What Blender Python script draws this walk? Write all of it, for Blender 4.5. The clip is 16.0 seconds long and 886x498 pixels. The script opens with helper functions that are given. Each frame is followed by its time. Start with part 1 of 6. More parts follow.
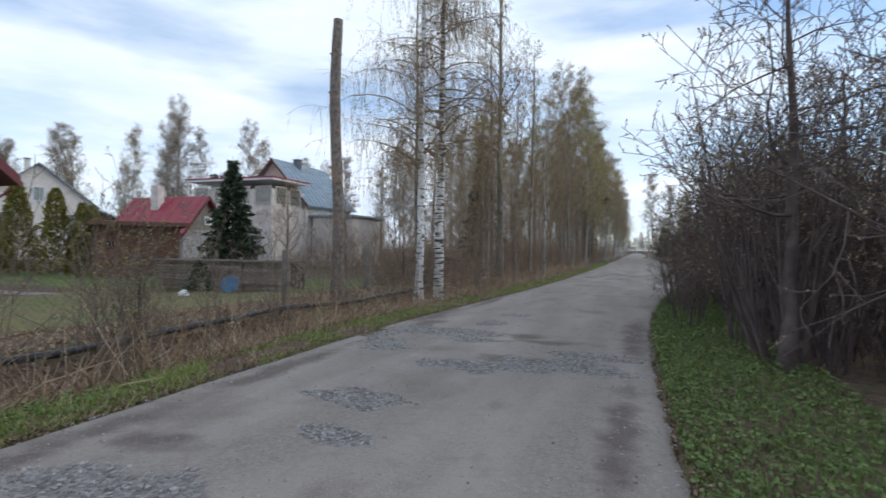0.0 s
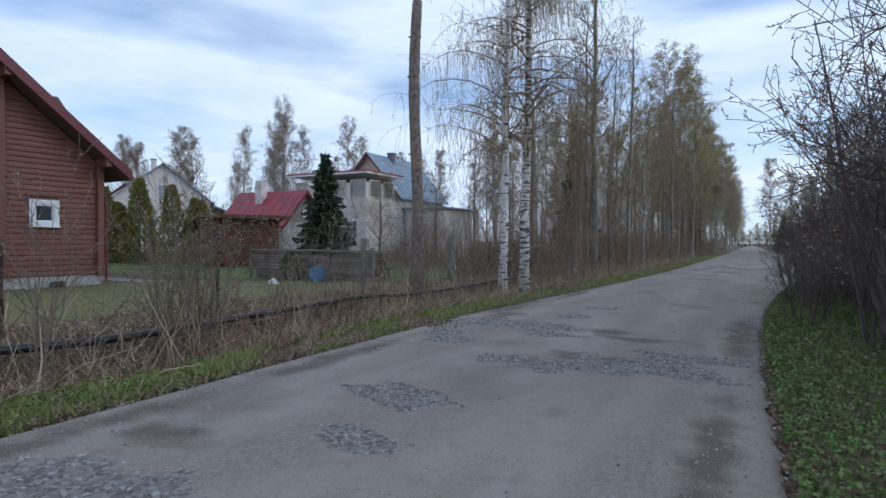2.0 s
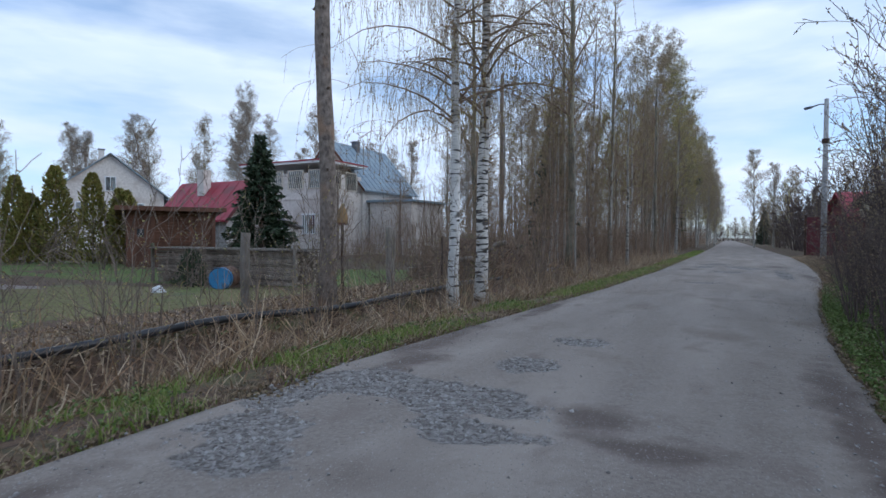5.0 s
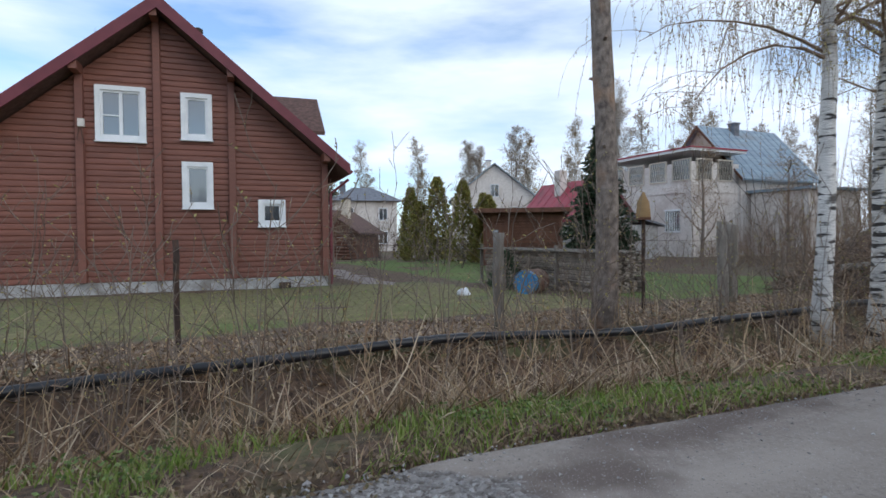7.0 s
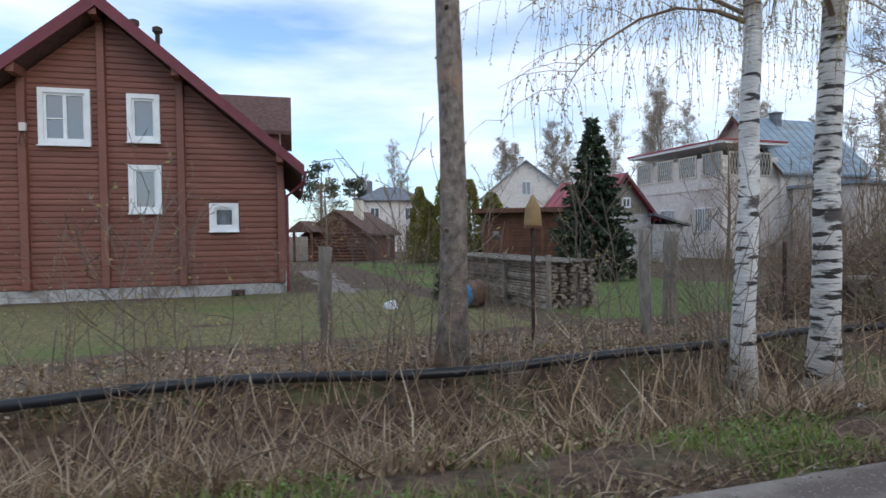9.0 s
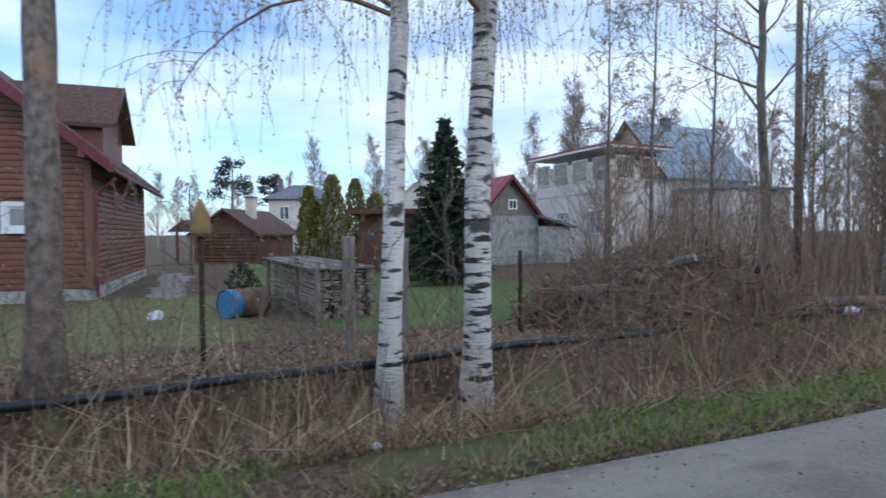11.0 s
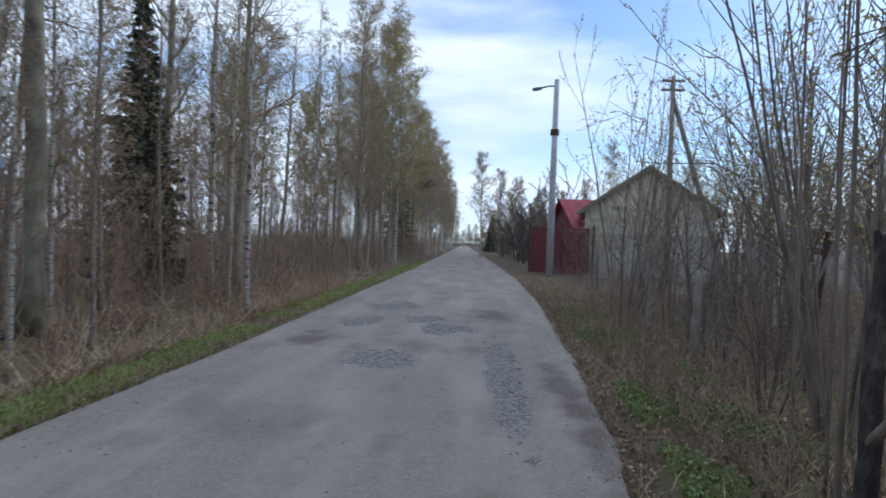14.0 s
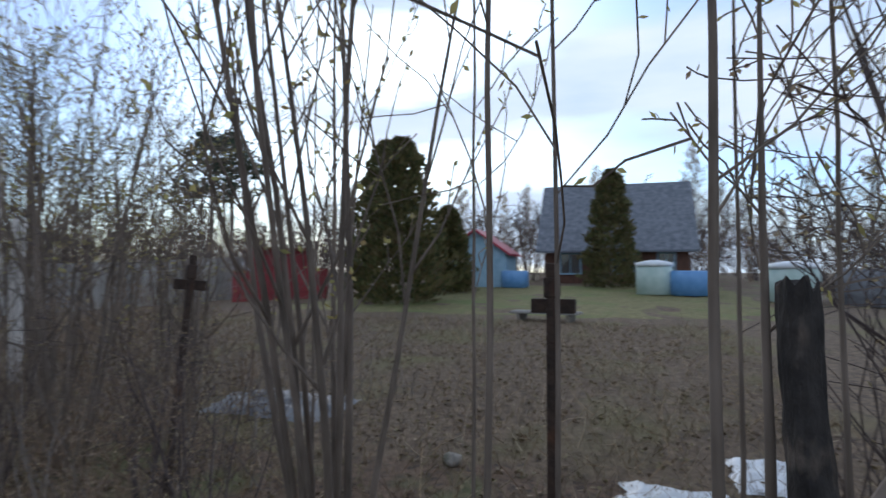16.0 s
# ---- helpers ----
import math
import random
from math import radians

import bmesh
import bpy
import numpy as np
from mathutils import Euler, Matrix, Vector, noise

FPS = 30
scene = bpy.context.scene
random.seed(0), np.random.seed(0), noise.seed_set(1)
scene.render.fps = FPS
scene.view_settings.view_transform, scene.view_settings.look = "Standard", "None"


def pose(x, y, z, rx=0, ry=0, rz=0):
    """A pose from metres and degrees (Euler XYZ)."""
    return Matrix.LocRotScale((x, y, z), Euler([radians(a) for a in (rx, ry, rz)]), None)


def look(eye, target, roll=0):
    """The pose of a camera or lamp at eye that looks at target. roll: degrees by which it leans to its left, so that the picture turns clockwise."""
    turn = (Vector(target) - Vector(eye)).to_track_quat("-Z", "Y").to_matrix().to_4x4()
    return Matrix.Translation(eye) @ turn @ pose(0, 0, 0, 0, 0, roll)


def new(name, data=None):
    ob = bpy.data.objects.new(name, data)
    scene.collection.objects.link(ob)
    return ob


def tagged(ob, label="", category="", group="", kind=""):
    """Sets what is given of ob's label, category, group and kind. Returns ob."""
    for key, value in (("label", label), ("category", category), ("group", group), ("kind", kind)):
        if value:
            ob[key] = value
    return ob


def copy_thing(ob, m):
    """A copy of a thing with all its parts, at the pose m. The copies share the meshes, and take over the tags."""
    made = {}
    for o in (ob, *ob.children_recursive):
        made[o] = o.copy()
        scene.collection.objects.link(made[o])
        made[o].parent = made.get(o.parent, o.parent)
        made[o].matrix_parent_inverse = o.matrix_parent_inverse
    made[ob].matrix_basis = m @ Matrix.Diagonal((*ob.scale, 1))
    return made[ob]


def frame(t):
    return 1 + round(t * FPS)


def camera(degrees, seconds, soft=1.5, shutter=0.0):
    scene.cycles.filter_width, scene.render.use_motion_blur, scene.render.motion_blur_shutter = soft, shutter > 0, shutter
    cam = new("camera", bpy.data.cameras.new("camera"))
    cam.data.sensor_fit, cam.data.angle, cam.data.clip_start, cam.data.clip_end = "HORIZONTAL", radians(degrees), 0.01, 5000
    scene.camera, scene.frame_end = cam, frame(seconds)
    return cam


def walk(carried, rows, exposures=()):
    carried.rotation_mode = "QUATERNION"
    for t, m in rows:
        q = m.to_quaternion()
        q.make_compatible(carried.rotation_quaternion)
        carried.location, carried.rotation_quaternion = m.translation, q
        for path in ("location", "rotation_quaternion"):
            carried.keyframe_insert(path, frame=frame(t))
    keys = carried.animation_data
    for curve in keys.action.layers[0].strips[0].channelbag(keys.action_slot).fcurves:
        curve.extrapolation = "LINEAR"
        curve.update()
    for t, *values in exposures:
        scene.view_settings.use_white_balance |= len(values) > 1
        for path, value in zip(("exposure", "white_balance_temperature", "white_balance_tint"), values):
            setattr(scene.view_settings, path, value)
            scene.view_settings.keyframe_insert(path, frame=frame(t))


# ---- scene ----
cam = camera(76.7, 16.0, shutter=0.2)
PATH = [
    (0, (0.258, -0.617, 1.306), (-0.415, 1.266, 1.305), 0.6),
    (0.5, (0.429, -0.455, 1.272), (-0.573, 1.275, 1.264), 0.6),
    (1, (0.456, -0.269, 1.253), (-0.581, 1.441, 1.231), 0.6),
    (1.5, (0.545, -0.093, 1.249), (-0.505, 1.609, 1.232), 0.4),
    (2, (0.34, 0.113, 1.2), (-0.644, 1.854, 1.171), 0.5),
    (2.5, (0.13, 0.454, 1.155), (-0.788, 2.23, 1.123), 0.5),
    (3, (0.009, 0.943, 1.164), (-0.889, 2.73, 1.119), 0.3),
    (5.5, (-0.68, 4.603, 1.199), (-1.629, 6.363, 1.156), 0.3),
    (6, (-0.793, 5.253, 1.203), (-2.136, 6.734, 1.157), -0.0),
    (6.5, (-0.9, 5.953, 1.161), (-2.52, 7.125, 1.118), -0.2),
    (7, (-1.061, 6.637, 1.199), (-2.877, 7.475, 1.153), -0.5),
    (7.5, (-1.184, 7.357, 1.229), (-3.05, 8.076, 1.183), -0.6),
    (8, (-1.363, 8.091, 1.264), (-3.248, 8.758, 1.218), -0.7),
    (10.5, (-0.8, 12.159, 1.457), (-2.683, 12.83, 1.395), -0.7),
    (11, (-0.592, 12.998, 1.448), (-2.404, 13.842, 1.391), -0.4),
    (11.5, (-0.332, 13.881, 1.511), (-1.981, 15.011, 1.444), 0.0),
    (12, (-0.155, 14.597, 1.508), (-1.576, 16.003, 1.446), 0.8),
    (12.5, (-0.026, 15.511, 1.525), (-1.223, 17.112, 1.47), 1.0),
    (13, (0.141, 16.247, 1.609), (-0.778, 18.023, 1.556), 1.4),
    (13.5, (0.428, 16.993, 1.638), (-0.094, 18.923, 1.598), 1.6),
    (14, (0.402, 17.825, 1.596), (0.303, 19.823, 1.571), 2.0),
    (14.5, (0.513, 18.823, 1.638), (0.853, 20.794, 1.631), 2.4),
    (15, (0.745, 20.02, 1.715), (1.688, 21.784, 1.745), 2.8),
    (15.3, (0.871, 20.646, 1.717), (2.184, 22.154, 1.766), 1.8),
    (15.5, (0.817, 20.853, 1.72), (2.333, 22.157, 1.776), 1.5),
    (15.7, (0.83, 21.037, 1.782), (2.524, 22.098, 1.846), 0.6),
    (16, (0.873, 21.345, 1.747), (2.772, 21.967, 1.829), 0.1),
]
EXPOSURES = [(0, 0.1, 6900, 10), (0.6, -0.12, 6450, 10), (2.0, -0.12, 6250, 10), (3.0, -0.12, 6220, 10), (5.5, -0.08, 6250, 10), (6.2, -0.08, 6450, 10), (7.0, 0.15, 6800, 10), (8.0, 0.2, 6900, 10),
             (10.5, 0.18, 6250, 10), (11.5, 0.14, 6050, 10), (12.2, 0.26, 5950, 10), (13.0, 0.20, 6000, 10), (14.0, 0.05, 6350, 10), (15.0, -0.08, 6500, 10), (16.0, -0.12, 6420, 10)]
walk(cam, [(t, look(eye, target, roll)) for t, eye, target, roll in PATH], EXPOSURES)

# ---- world, sun ----
world = bpy.data.worlds.new("world")
scene.world = world
world.use_nodes = True
wn, wl = world.node_tree.nodes, world.node_tree.links
wn.clear()
w_out, w_bg = wn.new("ShaderNodeOutputWorld"), wn.new("ShaderNodeBackground")
w_sky = wn.new("ShaderNodeTexSky")
w_sky.sky_type, w_sky.sun_disc = "NISHITA", False
SUN_ELEV, SUN_AZ = radians(24), radians(65)
w_sky.sun_elevation, w_sky.sun_rotation = SUN_ELEV, SUN_AZ
w_tc, w_map = wn.new("ShaderNodeTexCoord"), wn.new("ShaderNodeMapping")
w_map.inputs["Scale"].default_value = (1.0, 1.0, 4.2)
w_map.inputs["Location"].default_value = (0.3, 0.1, 0.2)
w_noise, w_noise2 = wn.new("ShaderNodeTexNoise"), wn.new("ShaderNodeTexNoise")
w_noise.inputs["Scale"].default_value, w_noise.inputs["Detail"].default_value = 1.7, 7
w_noise.inputs["Roughness"].default_value = 0.5
w_noise2.inputs["Scale"].default_value, w_noise2.inputs["Detail"].default_value = 4.0, 5
w_ramp, w_mix = wn.new("ShaderNodeValToRGB"), wn.new("ShaderNodeMix")
w_ramp.color_ramp.elements[0].position, w_ramp.color_ramp.elements[1].position = 0.36, 0.56
w_ramp.color_ramp.elements[0].color = (0.10, 0.10, 0.10, 1)
w_cloud = wn.new("ShaderNodeMix")
w_cloud.data_type = w_mix.data_type = "RGBA"
w_cloud.inputs["A"].default_value, w_cloud.inputs["B"].default_value = (4.9, 6.7, 9.3, 1), (9.4, 10.2, 11.3, 1)
w_scale = wn.new("ShaderNodeMix")
w_scale.data_type, w_scale.blend_type = "RGBA", "MULTIPLY"
w_scale.inputs["Factor"].default_value = 1.0
w_scale.inputs["B"].default_value = (1.05, 1.36, 1.74, 1)
wl.new(w_tc.outputs["Generated"], w_map.inputs["Vector"])
wl.new(w_map.outputs["Vector"], w_noise.inputs["Vector"])
wl.new(w_map.outputs["Vector"], w_noise2.inputs["Vector"])
wl.new(w_noise.outputs["Fac"], w_ramp.inputs["Fac"])
wl.new(w_noise2.outputs["Fac"], w_cloud.inputs["Factor"])
wl.new(w_ramp.outputs["Color"], w_mix.inputs["Factor"])
wl.new(w_sky.outputs["Color"], w_scale.inputs["A"])
wl.new(w_scale.outputs["Result"], w_mix.inputs["A"])
wl.new(w_cloud.outputs["Result"], w_mix.inputs["B"])
wl.new(w_mix.outputs["Result"], w_bg.inputs["Color"])
w_bg.inputs["Strength"].default_value = 0.115
wl.new(w_bg.outputs["Background"], w_out.inputs["Surface"])

sun = new("sun", bpy.data.lights.new("sun", "SUN"))
sun.data.energy, sun.data.angle, sun.data.color = 0.6, radians(30), (1.0, 0.93, 0.85)
sun.matrix_world = look((0, 0, 60), (-math.sin(SUN_AZ) * 60, -math.cos(SUN_AZ) * 60, 60 - 60 * math.tan(SUN_ELEV)))


# ---- materials ----
def mat(name, dark, light, scale=6.0, rough=0.8, bump=0.3, bump_scale=None, stretch=(1, 1, 1), wear=None, wear_scale=0.7,
        wear_at=(0.52, 0.68), metal=0.0, detail=6.0, vary=0.0, space="Object"):
    """Two colours in a grain, a third in larger worn patches, relief, and a spread of brightness from piece to piece."""
    m = bpy.data.materials.new(name)
    m.use_nodes = True
    n, l = m.node_tree.nodes, m.node_tree.links
    b = n["Principled BSDF"]
    tc, mp = n.new("ShaderNodeTexCoord"), n.new("ShaderNodeMapping")
    mp.inputs["Scale"].default_value = stretch
    if space == "World":
        geo = n.new("ShaderNodeNewGeometry")
        l.new(geo.outputs["Position"], mp.inputs["Vector"])
    else:
        l.new(tc.outputs["Object"], mp.inputs["Vector"])
    g = n.new("ShaderNodeTexNoise")
    g.inputs["Scale"].default_value, g.inputs["Detail"].default_value = scale, detail
    l.new(mp.outputs["Vector"], g.inputs["Vector"])
    r = n.new("ShaderNodeValToRGB")
    r.color_ramp.elements[0].position, r.color_ramp.elements[1].position = 0.32, 0.68
    r.color_ramp.elements[0].color, r.color_ramp.elements[1].color = (*dark, 1), (*light, 1)
    l.new(g.outputs["Fac"], r.inputs["Fac"])
    col = r.outputs["Color"]
    if wear:
        g2, r2, mx = n.new("ShaderNodeTexNoise"), n.new("ShaderNodeValToRGB"), n.new("ShaderNodeMix")
        g2.inputs["Scale"].default_value, g2.inputs["Detail"].default_value = wear_scale, 8
        l.new(mp.outputs["Vector"], g2.inputs["Vector"])
        r2.color_ramp.elements[0].position, r2.color_ramp.elements[1].position = wear_at
        l.new(g2.outputs["Fac"], r2.inputs["Fac"])
        mx.data_type = "RGBA"
        l.new(r2.outputs["Color"], mx.inputs["Factor"])
        l.new(col, mx.inputs["A"])
        mx.inputs["B"].default_value = (*wear, 1)
        col = mx.outputs["Result"]
    if vary:
        oi, mr, hs = n.new("ShaderNodeObjectInfo"), n.new("ShaderNodeMapRange"), n.new("ShaderNodeHueSaturation")
        mr.inputs["To Min"].default_value, mr.inputs["To Max"].default_value = 1 - vary, 1 + vary
        l.new(oi.outputs["Random"], mr.inputs["Value"])
        l.new(mr.outputs["Result"], hs.inputs["Value"])
        l.new(col, hs.inputs["Color"])
        col = hs.outputs["Color"]
    l.new(col, b.inputs["Base Color"])
    b.inputs["Roughness"].default_value, b.inputs["Metallic"].default_value = rough, metal
    if bump:
        g3, bp = n.new("ShaderNodeTexNoise"), n.new("ShaderNodeBump")
        g3.inputs["Scale"].default_value, g3.inputs["Detail"].default_value = bump_scale or scale * 2, 6
        l.new(mp.outputs["Vector"], g3.inputs["Vector"])
        bp.inputs["Strength"].default_value, bp.inputs["Distance"].default_value = bump, 0.02
        l.new(g3.outputs["Fac"], bp.inputs["Height"])
        l.new(bp.outputs["Normal"], b.inputs["Normal"])
    return m


def islands(name, colours, rough=0.7, thin=0.0):
    """Leaves and blades: the colour is picked per loose piece."""
    m = bpy.data.materials.new(name)
    m.use_nodes = True
    n, l = m.node_tree.nodes, m.node_tree.links
    geo, r = n.new("ShaderNodeNewGeometry"), n.new("ShaderNodeValToRGB")
    r.color_ramp.interpolation = "LINEAR"
    while len(r.color_ramp.elements) < len(colours):
        r.color_ramp.elements.new(0.5)
    for i, c in enumerate(colours):
        r.color_ramp.elements[i].position = i / max(1, len(colours) - 1)
        r.color_ramp.elements[i].color = (*c, 1)
    l.new(geo.outputs["Random Per Island"], r.inputs["Fac"])
    b = n["Principled BSDF"]
    l.new(r.outputs["Color"], b.inputs["Base Color"])
    b.inputs["Roughness"].default_value = rough
    if thin:
        tr, mx = n.new("ShaderNodeBsdfTranslucent"), n.new("ShaderNodeMixShader")
        mx.inputs["Fac"].default_value = thin
        l.new(r.outputs["Color"], tr.inputs["Color"])
        l.new(b.outputs["BSDF"], mx.inputs[1])
        l.new(tr.outputs["BSDF"], mx.inputs[2])
        l.new(mx.outputs["Shader"], n["Material Output"].inputs["Surface"])
    return m


def asphalt(name):
    """Worn asphalt: fine grit, dusty streaks along the lane, darker worn areas and pale chips."""
    m = bpy.data.materials.new(name)
    m.use_nodes = True
    n, l = m.node_tree.nodes, m.node_tree.links
    b, geo = n["Principled BSDF"], n.new("ShaderNodeNewGeometry")

    def field(stretch, scale, lo, hi, detail=6):
        mp, g, r = n.new("ShaderNodeMapping"), n.new("ShaderNodeTexNoise"), n.new("ShaderNodeValToRGB")
        mp.inputs["Scale"].default_value = stretch
        g.inputs["Scale"].default_value, g.inputs["Detail"].default_value = scale, detail
        l.new(geo.outputs["Position"], mp.inputs["Vector"])
        l.new(mp.outputs["Vector"], g.inputs["Vector"])
        r.color_ramp.elements[0].position, r.color_ramp.elements[1].position = lo, hi
        l.new(g.outputs["Fac"], r.inputs["Fac"])
        return r.outputs["Color"]

    def blend(f, a, c):
        x = n.new("ShaderNodeMix")
        x.data_type = "RGBA"
        l.new(f, x.inputs["Factor"])
        if isinstance(a, tuple):
            x.inputs["A"].default_value = (*a, 1)
        else:
            l.new(a, x.inputs["A"])
        x.inputs["B"].default_value = (*c, 1)
        return x.outputs["Result"]

    def worn(layer, scale, lo, hi):
        """A layer of the lane with its border broken up by grain."""
        at, g, ma, r = n.new("ShaderNodeAttribute"), n.new("ShaderNodeTexNoise"), n.new("ShaderNodeMath"), n.new("ShaderNodeValToRGB")
        at.attribute_name = layer
        g.inputs["Scale"].default_value, g.inputs["Detail"].default_value = scale, 6
        l.new(geo.outputs["Position"], g.inputs["Vector"])
        ma.operation = "MULTIPLY_ADD"
        l.new(g.outputs["Fac"], ma.inputs[0])
        ma.inputs[1].default_value = 0.7
        l.new(at.outputs["Fac"], ma.inputs[2])
        r.color_ramp.elements[0].position, r.color_ramp.elements[1].position = lo, hi
        l.new(ma.outputs["Value"], r.inputs["Fac"])
        return r.outputs["Color"]

    c = blend(field((1, 1, 1), 30, 0.35, 0.65), (0.222, 0.186, 0.16), (0.29, 0.246, 0.214))
    c = blend(field((1.3, 0.22, 1), 1.1, 0.42, 0.70), c, (0.35, 0.30, 0.262))
    c = blend(field((1, 0.8, 1), 0.75, 0.56, 0.74, 9), c, (0.18, 0.143, 0.12))
    c = blend(field((1, 0.5, 1), 1.9, 0.60, 0.72, 9), c, (0.21, 0.168, 0.146))
    c = blend(worn("damp", 6.0, 0.38, 0.95), c, (0.14, 0.106, 0.09))
    vo, vr = n.new("ShaderNodeTexVoronoi"), n.new("ShaderNodeValToRGB")
    vo.inputs["Scale"].default_value = 34
    l.new(geo.outputs["Position"], vo.inputs["Vector"])
    sep = n.new("ShaderNodeSeparateColor")
    l.new(vo.outputs["Color"], sep.inputs["Color"])
    l.new(sep.outputs["Red"], vr.inputs["Fac"])
    vr.color_ramp.elements[0].color, vr.color_ramp.elements[1].color = (0.13, 0.11, 0.098, 1), (0.36, 0.335, 0.315, 1)
    gm = n.new("ShaderNodeMix")
    gm.data_type = "RGBA"
    pit = worn("gravel", 9.0, 0.48, 0.80)
    l.new(pit, gm.inputs["Factor"])
    l.new(c, gm.inputs["A"])
    l.new(vr.outputs["Color"], gm.inputs["B"])
    c = gm.outputs["Result"]
    c = blend(field((1, 1, 1), 95, 0.63, 0.70, 2), c, (0.42, 0.40, 0.38))
    c = blend(field((1, 1, 1), 70, 0.64, 0.72, 2), c, (0.12, 0.105, 0.098))
    l.new(c, b.inputs["Base Color"])
    b.inputs["Roughness"].default_value = 0.9
    bp, bg = n.new("ShaderNodeBump"), n.new("ShaderNodeBump")
    bp.inputs["Strength"].default_value, bp.inputs["Distance"].default_value = 0.4, 0.015
    l.new(field((1, 1, 1), 110, 0.3, 0.7), bp.inputs["Height"])
    bg.inputs["Distance"].default_value = 0.03
    bg.invert = True
    l.new(pit, bg.inputs["Strength"])
    l.new(vo.outputs["Distance"], bg.inputs["Height"])
    l.new(bp.outputs["Normal"], bg.inputs["Normal"])
    l.new(bg.outputs["Normal"], b.inputs["Normal"])
    return m


def birch_bark(name, pale, mark, moss, amount=0.56):
    """White bark with dark cross marks, darker and mossier near the foot."""
    m = bpy.data.materials.new(name)
    m.use_nodes = True
    n, l = m.node_tree.nodes, m.node_tree.links
    b = n["Principled BSDF"]
    tc = n.new("ShaderNodeTexCoord")

    def field(stretch, scale, lo, hi):
        mp, g, r = n.new("ShaderNodeMapping"), n.new("ShaderNodeTexNoise"), n.new("ShaderNodeValToRGB")
        mp.inputs["Scale"].default_value = stretch
        g.inputs["Scale"].default_value, g.inputs["Detail"].default_value = scale, 5
        l.new(tc.outputs["Object"], mp.inputs["Vector"])
        l.new(mp.outputs["Vector"], g.inputs["Vector"])
        r.color_ramp.elements[0].position, r.color_ramp.elements[1].position = lo, hi
        l.new(g.outputs["Fac"], r.inputs["Fac"])
        return r.outputs["Color"]

    def blend(f, a, c):
        x = n.new("ShaderNodeMix")
        x.data_type = "RGBA"
        l.new(f, x.inputs["Factor"])
        if isinstance(a, tuple):
            x.inputs["A"].default_value = (*a, 1)
        else:
            l.new(a, x.inputs["A"])
        x.inputs["B"].default_value = (*c, 1)
        return x.outputs["Result"]

    c = blend(field((1, 1, 1), 3.0, 0.4, 0.7), pale, tuple(v * 0.72 for v in pale))
    c = blend(field((1, 1, 0.5), 1.6, 0.55, 0.7), c, moss)
    c = blend(field((1, 1, 1.6), 2.6, amount + 0.04, amount + 0.12), c, tuple(v * 2.2 for v in mark))
    c = blend(field((2.0, 2.0, 10), 1.7, amount, amount + 0.06), c, mark)
    l.new(c, b.inputs["Base Color"])
    b.inputs["Roughness"].default_value = 0.75
    bp = n.new("ShaderNodeBump")
    bp.inputs["Strength"].default_value, bp.inputs["Distance"].default_value = 0.5, 0.02
    l.new(field((1, 1, 4), 9.0, 0.3, 0.7), bp.inputs["Height"])
    l.new(bp.outputs["Normal"], b.inputs["Normal"])
    return m


def pane_glass(name, tint=(0.05, 0.06, 0.07)):
    m = bpy.data.materials.new(name)
    m.use_nodes = True
    b = m.node_tree.nodes["Principled BSDF"]
    b.inputs["Base Color"].default_value = (*tint, 1)
    b.inputs["Roughness"].default_value = 0.04
    b.inputs["IOR"].default_value = 1.9
    b.inputs["Specular IOR Level"].default_value = 0.8
    return m


M_ROAD = asphalt("worn_asphalt")
M_SOIL = mat("dry_soil", (0.042, 0.026, 0.018), (0.17, 0.105, 0.066), 13, 0.95, 0.9, 30, wear=(0.11, 0.12, 0.045), wear_scale=0.9, space="World")
M_LAWN = mat("spring_lawn", (0.11, 0.10, 0.036), (0.21, 0.18, 0.075), 5, 0.95, 0.8, 40, wear=(0.11, 0.14, 0.036), wear_scale=0.45, space="World")
M_LEAFLITTER = mat("leaf_litter", (0.10, 0.065, 0.045), (0.24, 0.17, 0.12), 22, 0.95, 0.8, 40, wear=(0.10, 0.10, 0.04), wear_scale=0.6, space="World")
M_BIRCH = birch_bark("birch_bark", (0.74, 0.72, 0.69), (0.045, 0.04, 0.037), (0.20, 0.15, 0.09))
M_BIRCH_SCARRED = birch_bark("scarred_birch_bark", (0.68, 0.65, 0.61), (0.04, 0.034, 0.03), (0.23, 0.17, 0.10), 0.52)
M_BIRCH_DARK = birch_bark("old_birch_bark", (0.40, 0.37, 0.33), (0.05, 0.045, 0.04), (0.16, 0.125, 0.08))
M_BARK = mat("grey_bark", (0.105, 0.082, 0.07), (0.28, 0.23, 0.195), 14, 0.9, 1.0, 24, stretch=(1, 1, 0.7), wear=(0.33, 0.20, 0.125), wear_scale=1.6, wear_at=(0.54, 0.66))
M_ASPEN = mat("aspen_bark", (0.13, 0.12, 0.085), (0.27, 0.25, 0.19), 6, 0.85, 0.6, 18, stretch=(1, 1, 0.6), wear=(0.07, 0.06, 0.05), wear_scale=2.2)
M_TWIG = mat("brown_twig", (0.155, 0.10, 0.068), (0.30, 0.21, 0.148), 5, 0.85, 0)
M_TWIG_GREY = mat("grey_twig", (0.145, 0.118, 0.10), (0.30, 0.25, 0.215), 5, 0.85, 0)
M_BUD = islands("young_birch_leaf", [(0.40, 0.31, 0.12), (0.46, 0.40, 0.16), (0.33, 0.31, 0.11), (0.36, 0.24, 0.11)], thin=0.5)
M_BUD_DULL = islands("catkins", [(0.40, 0.29, 0.19), (0.32, 0.25, 0.17), (0.36, 0.30, 0.17), (0.30, 0.20, 0.13)], thin=0.45)
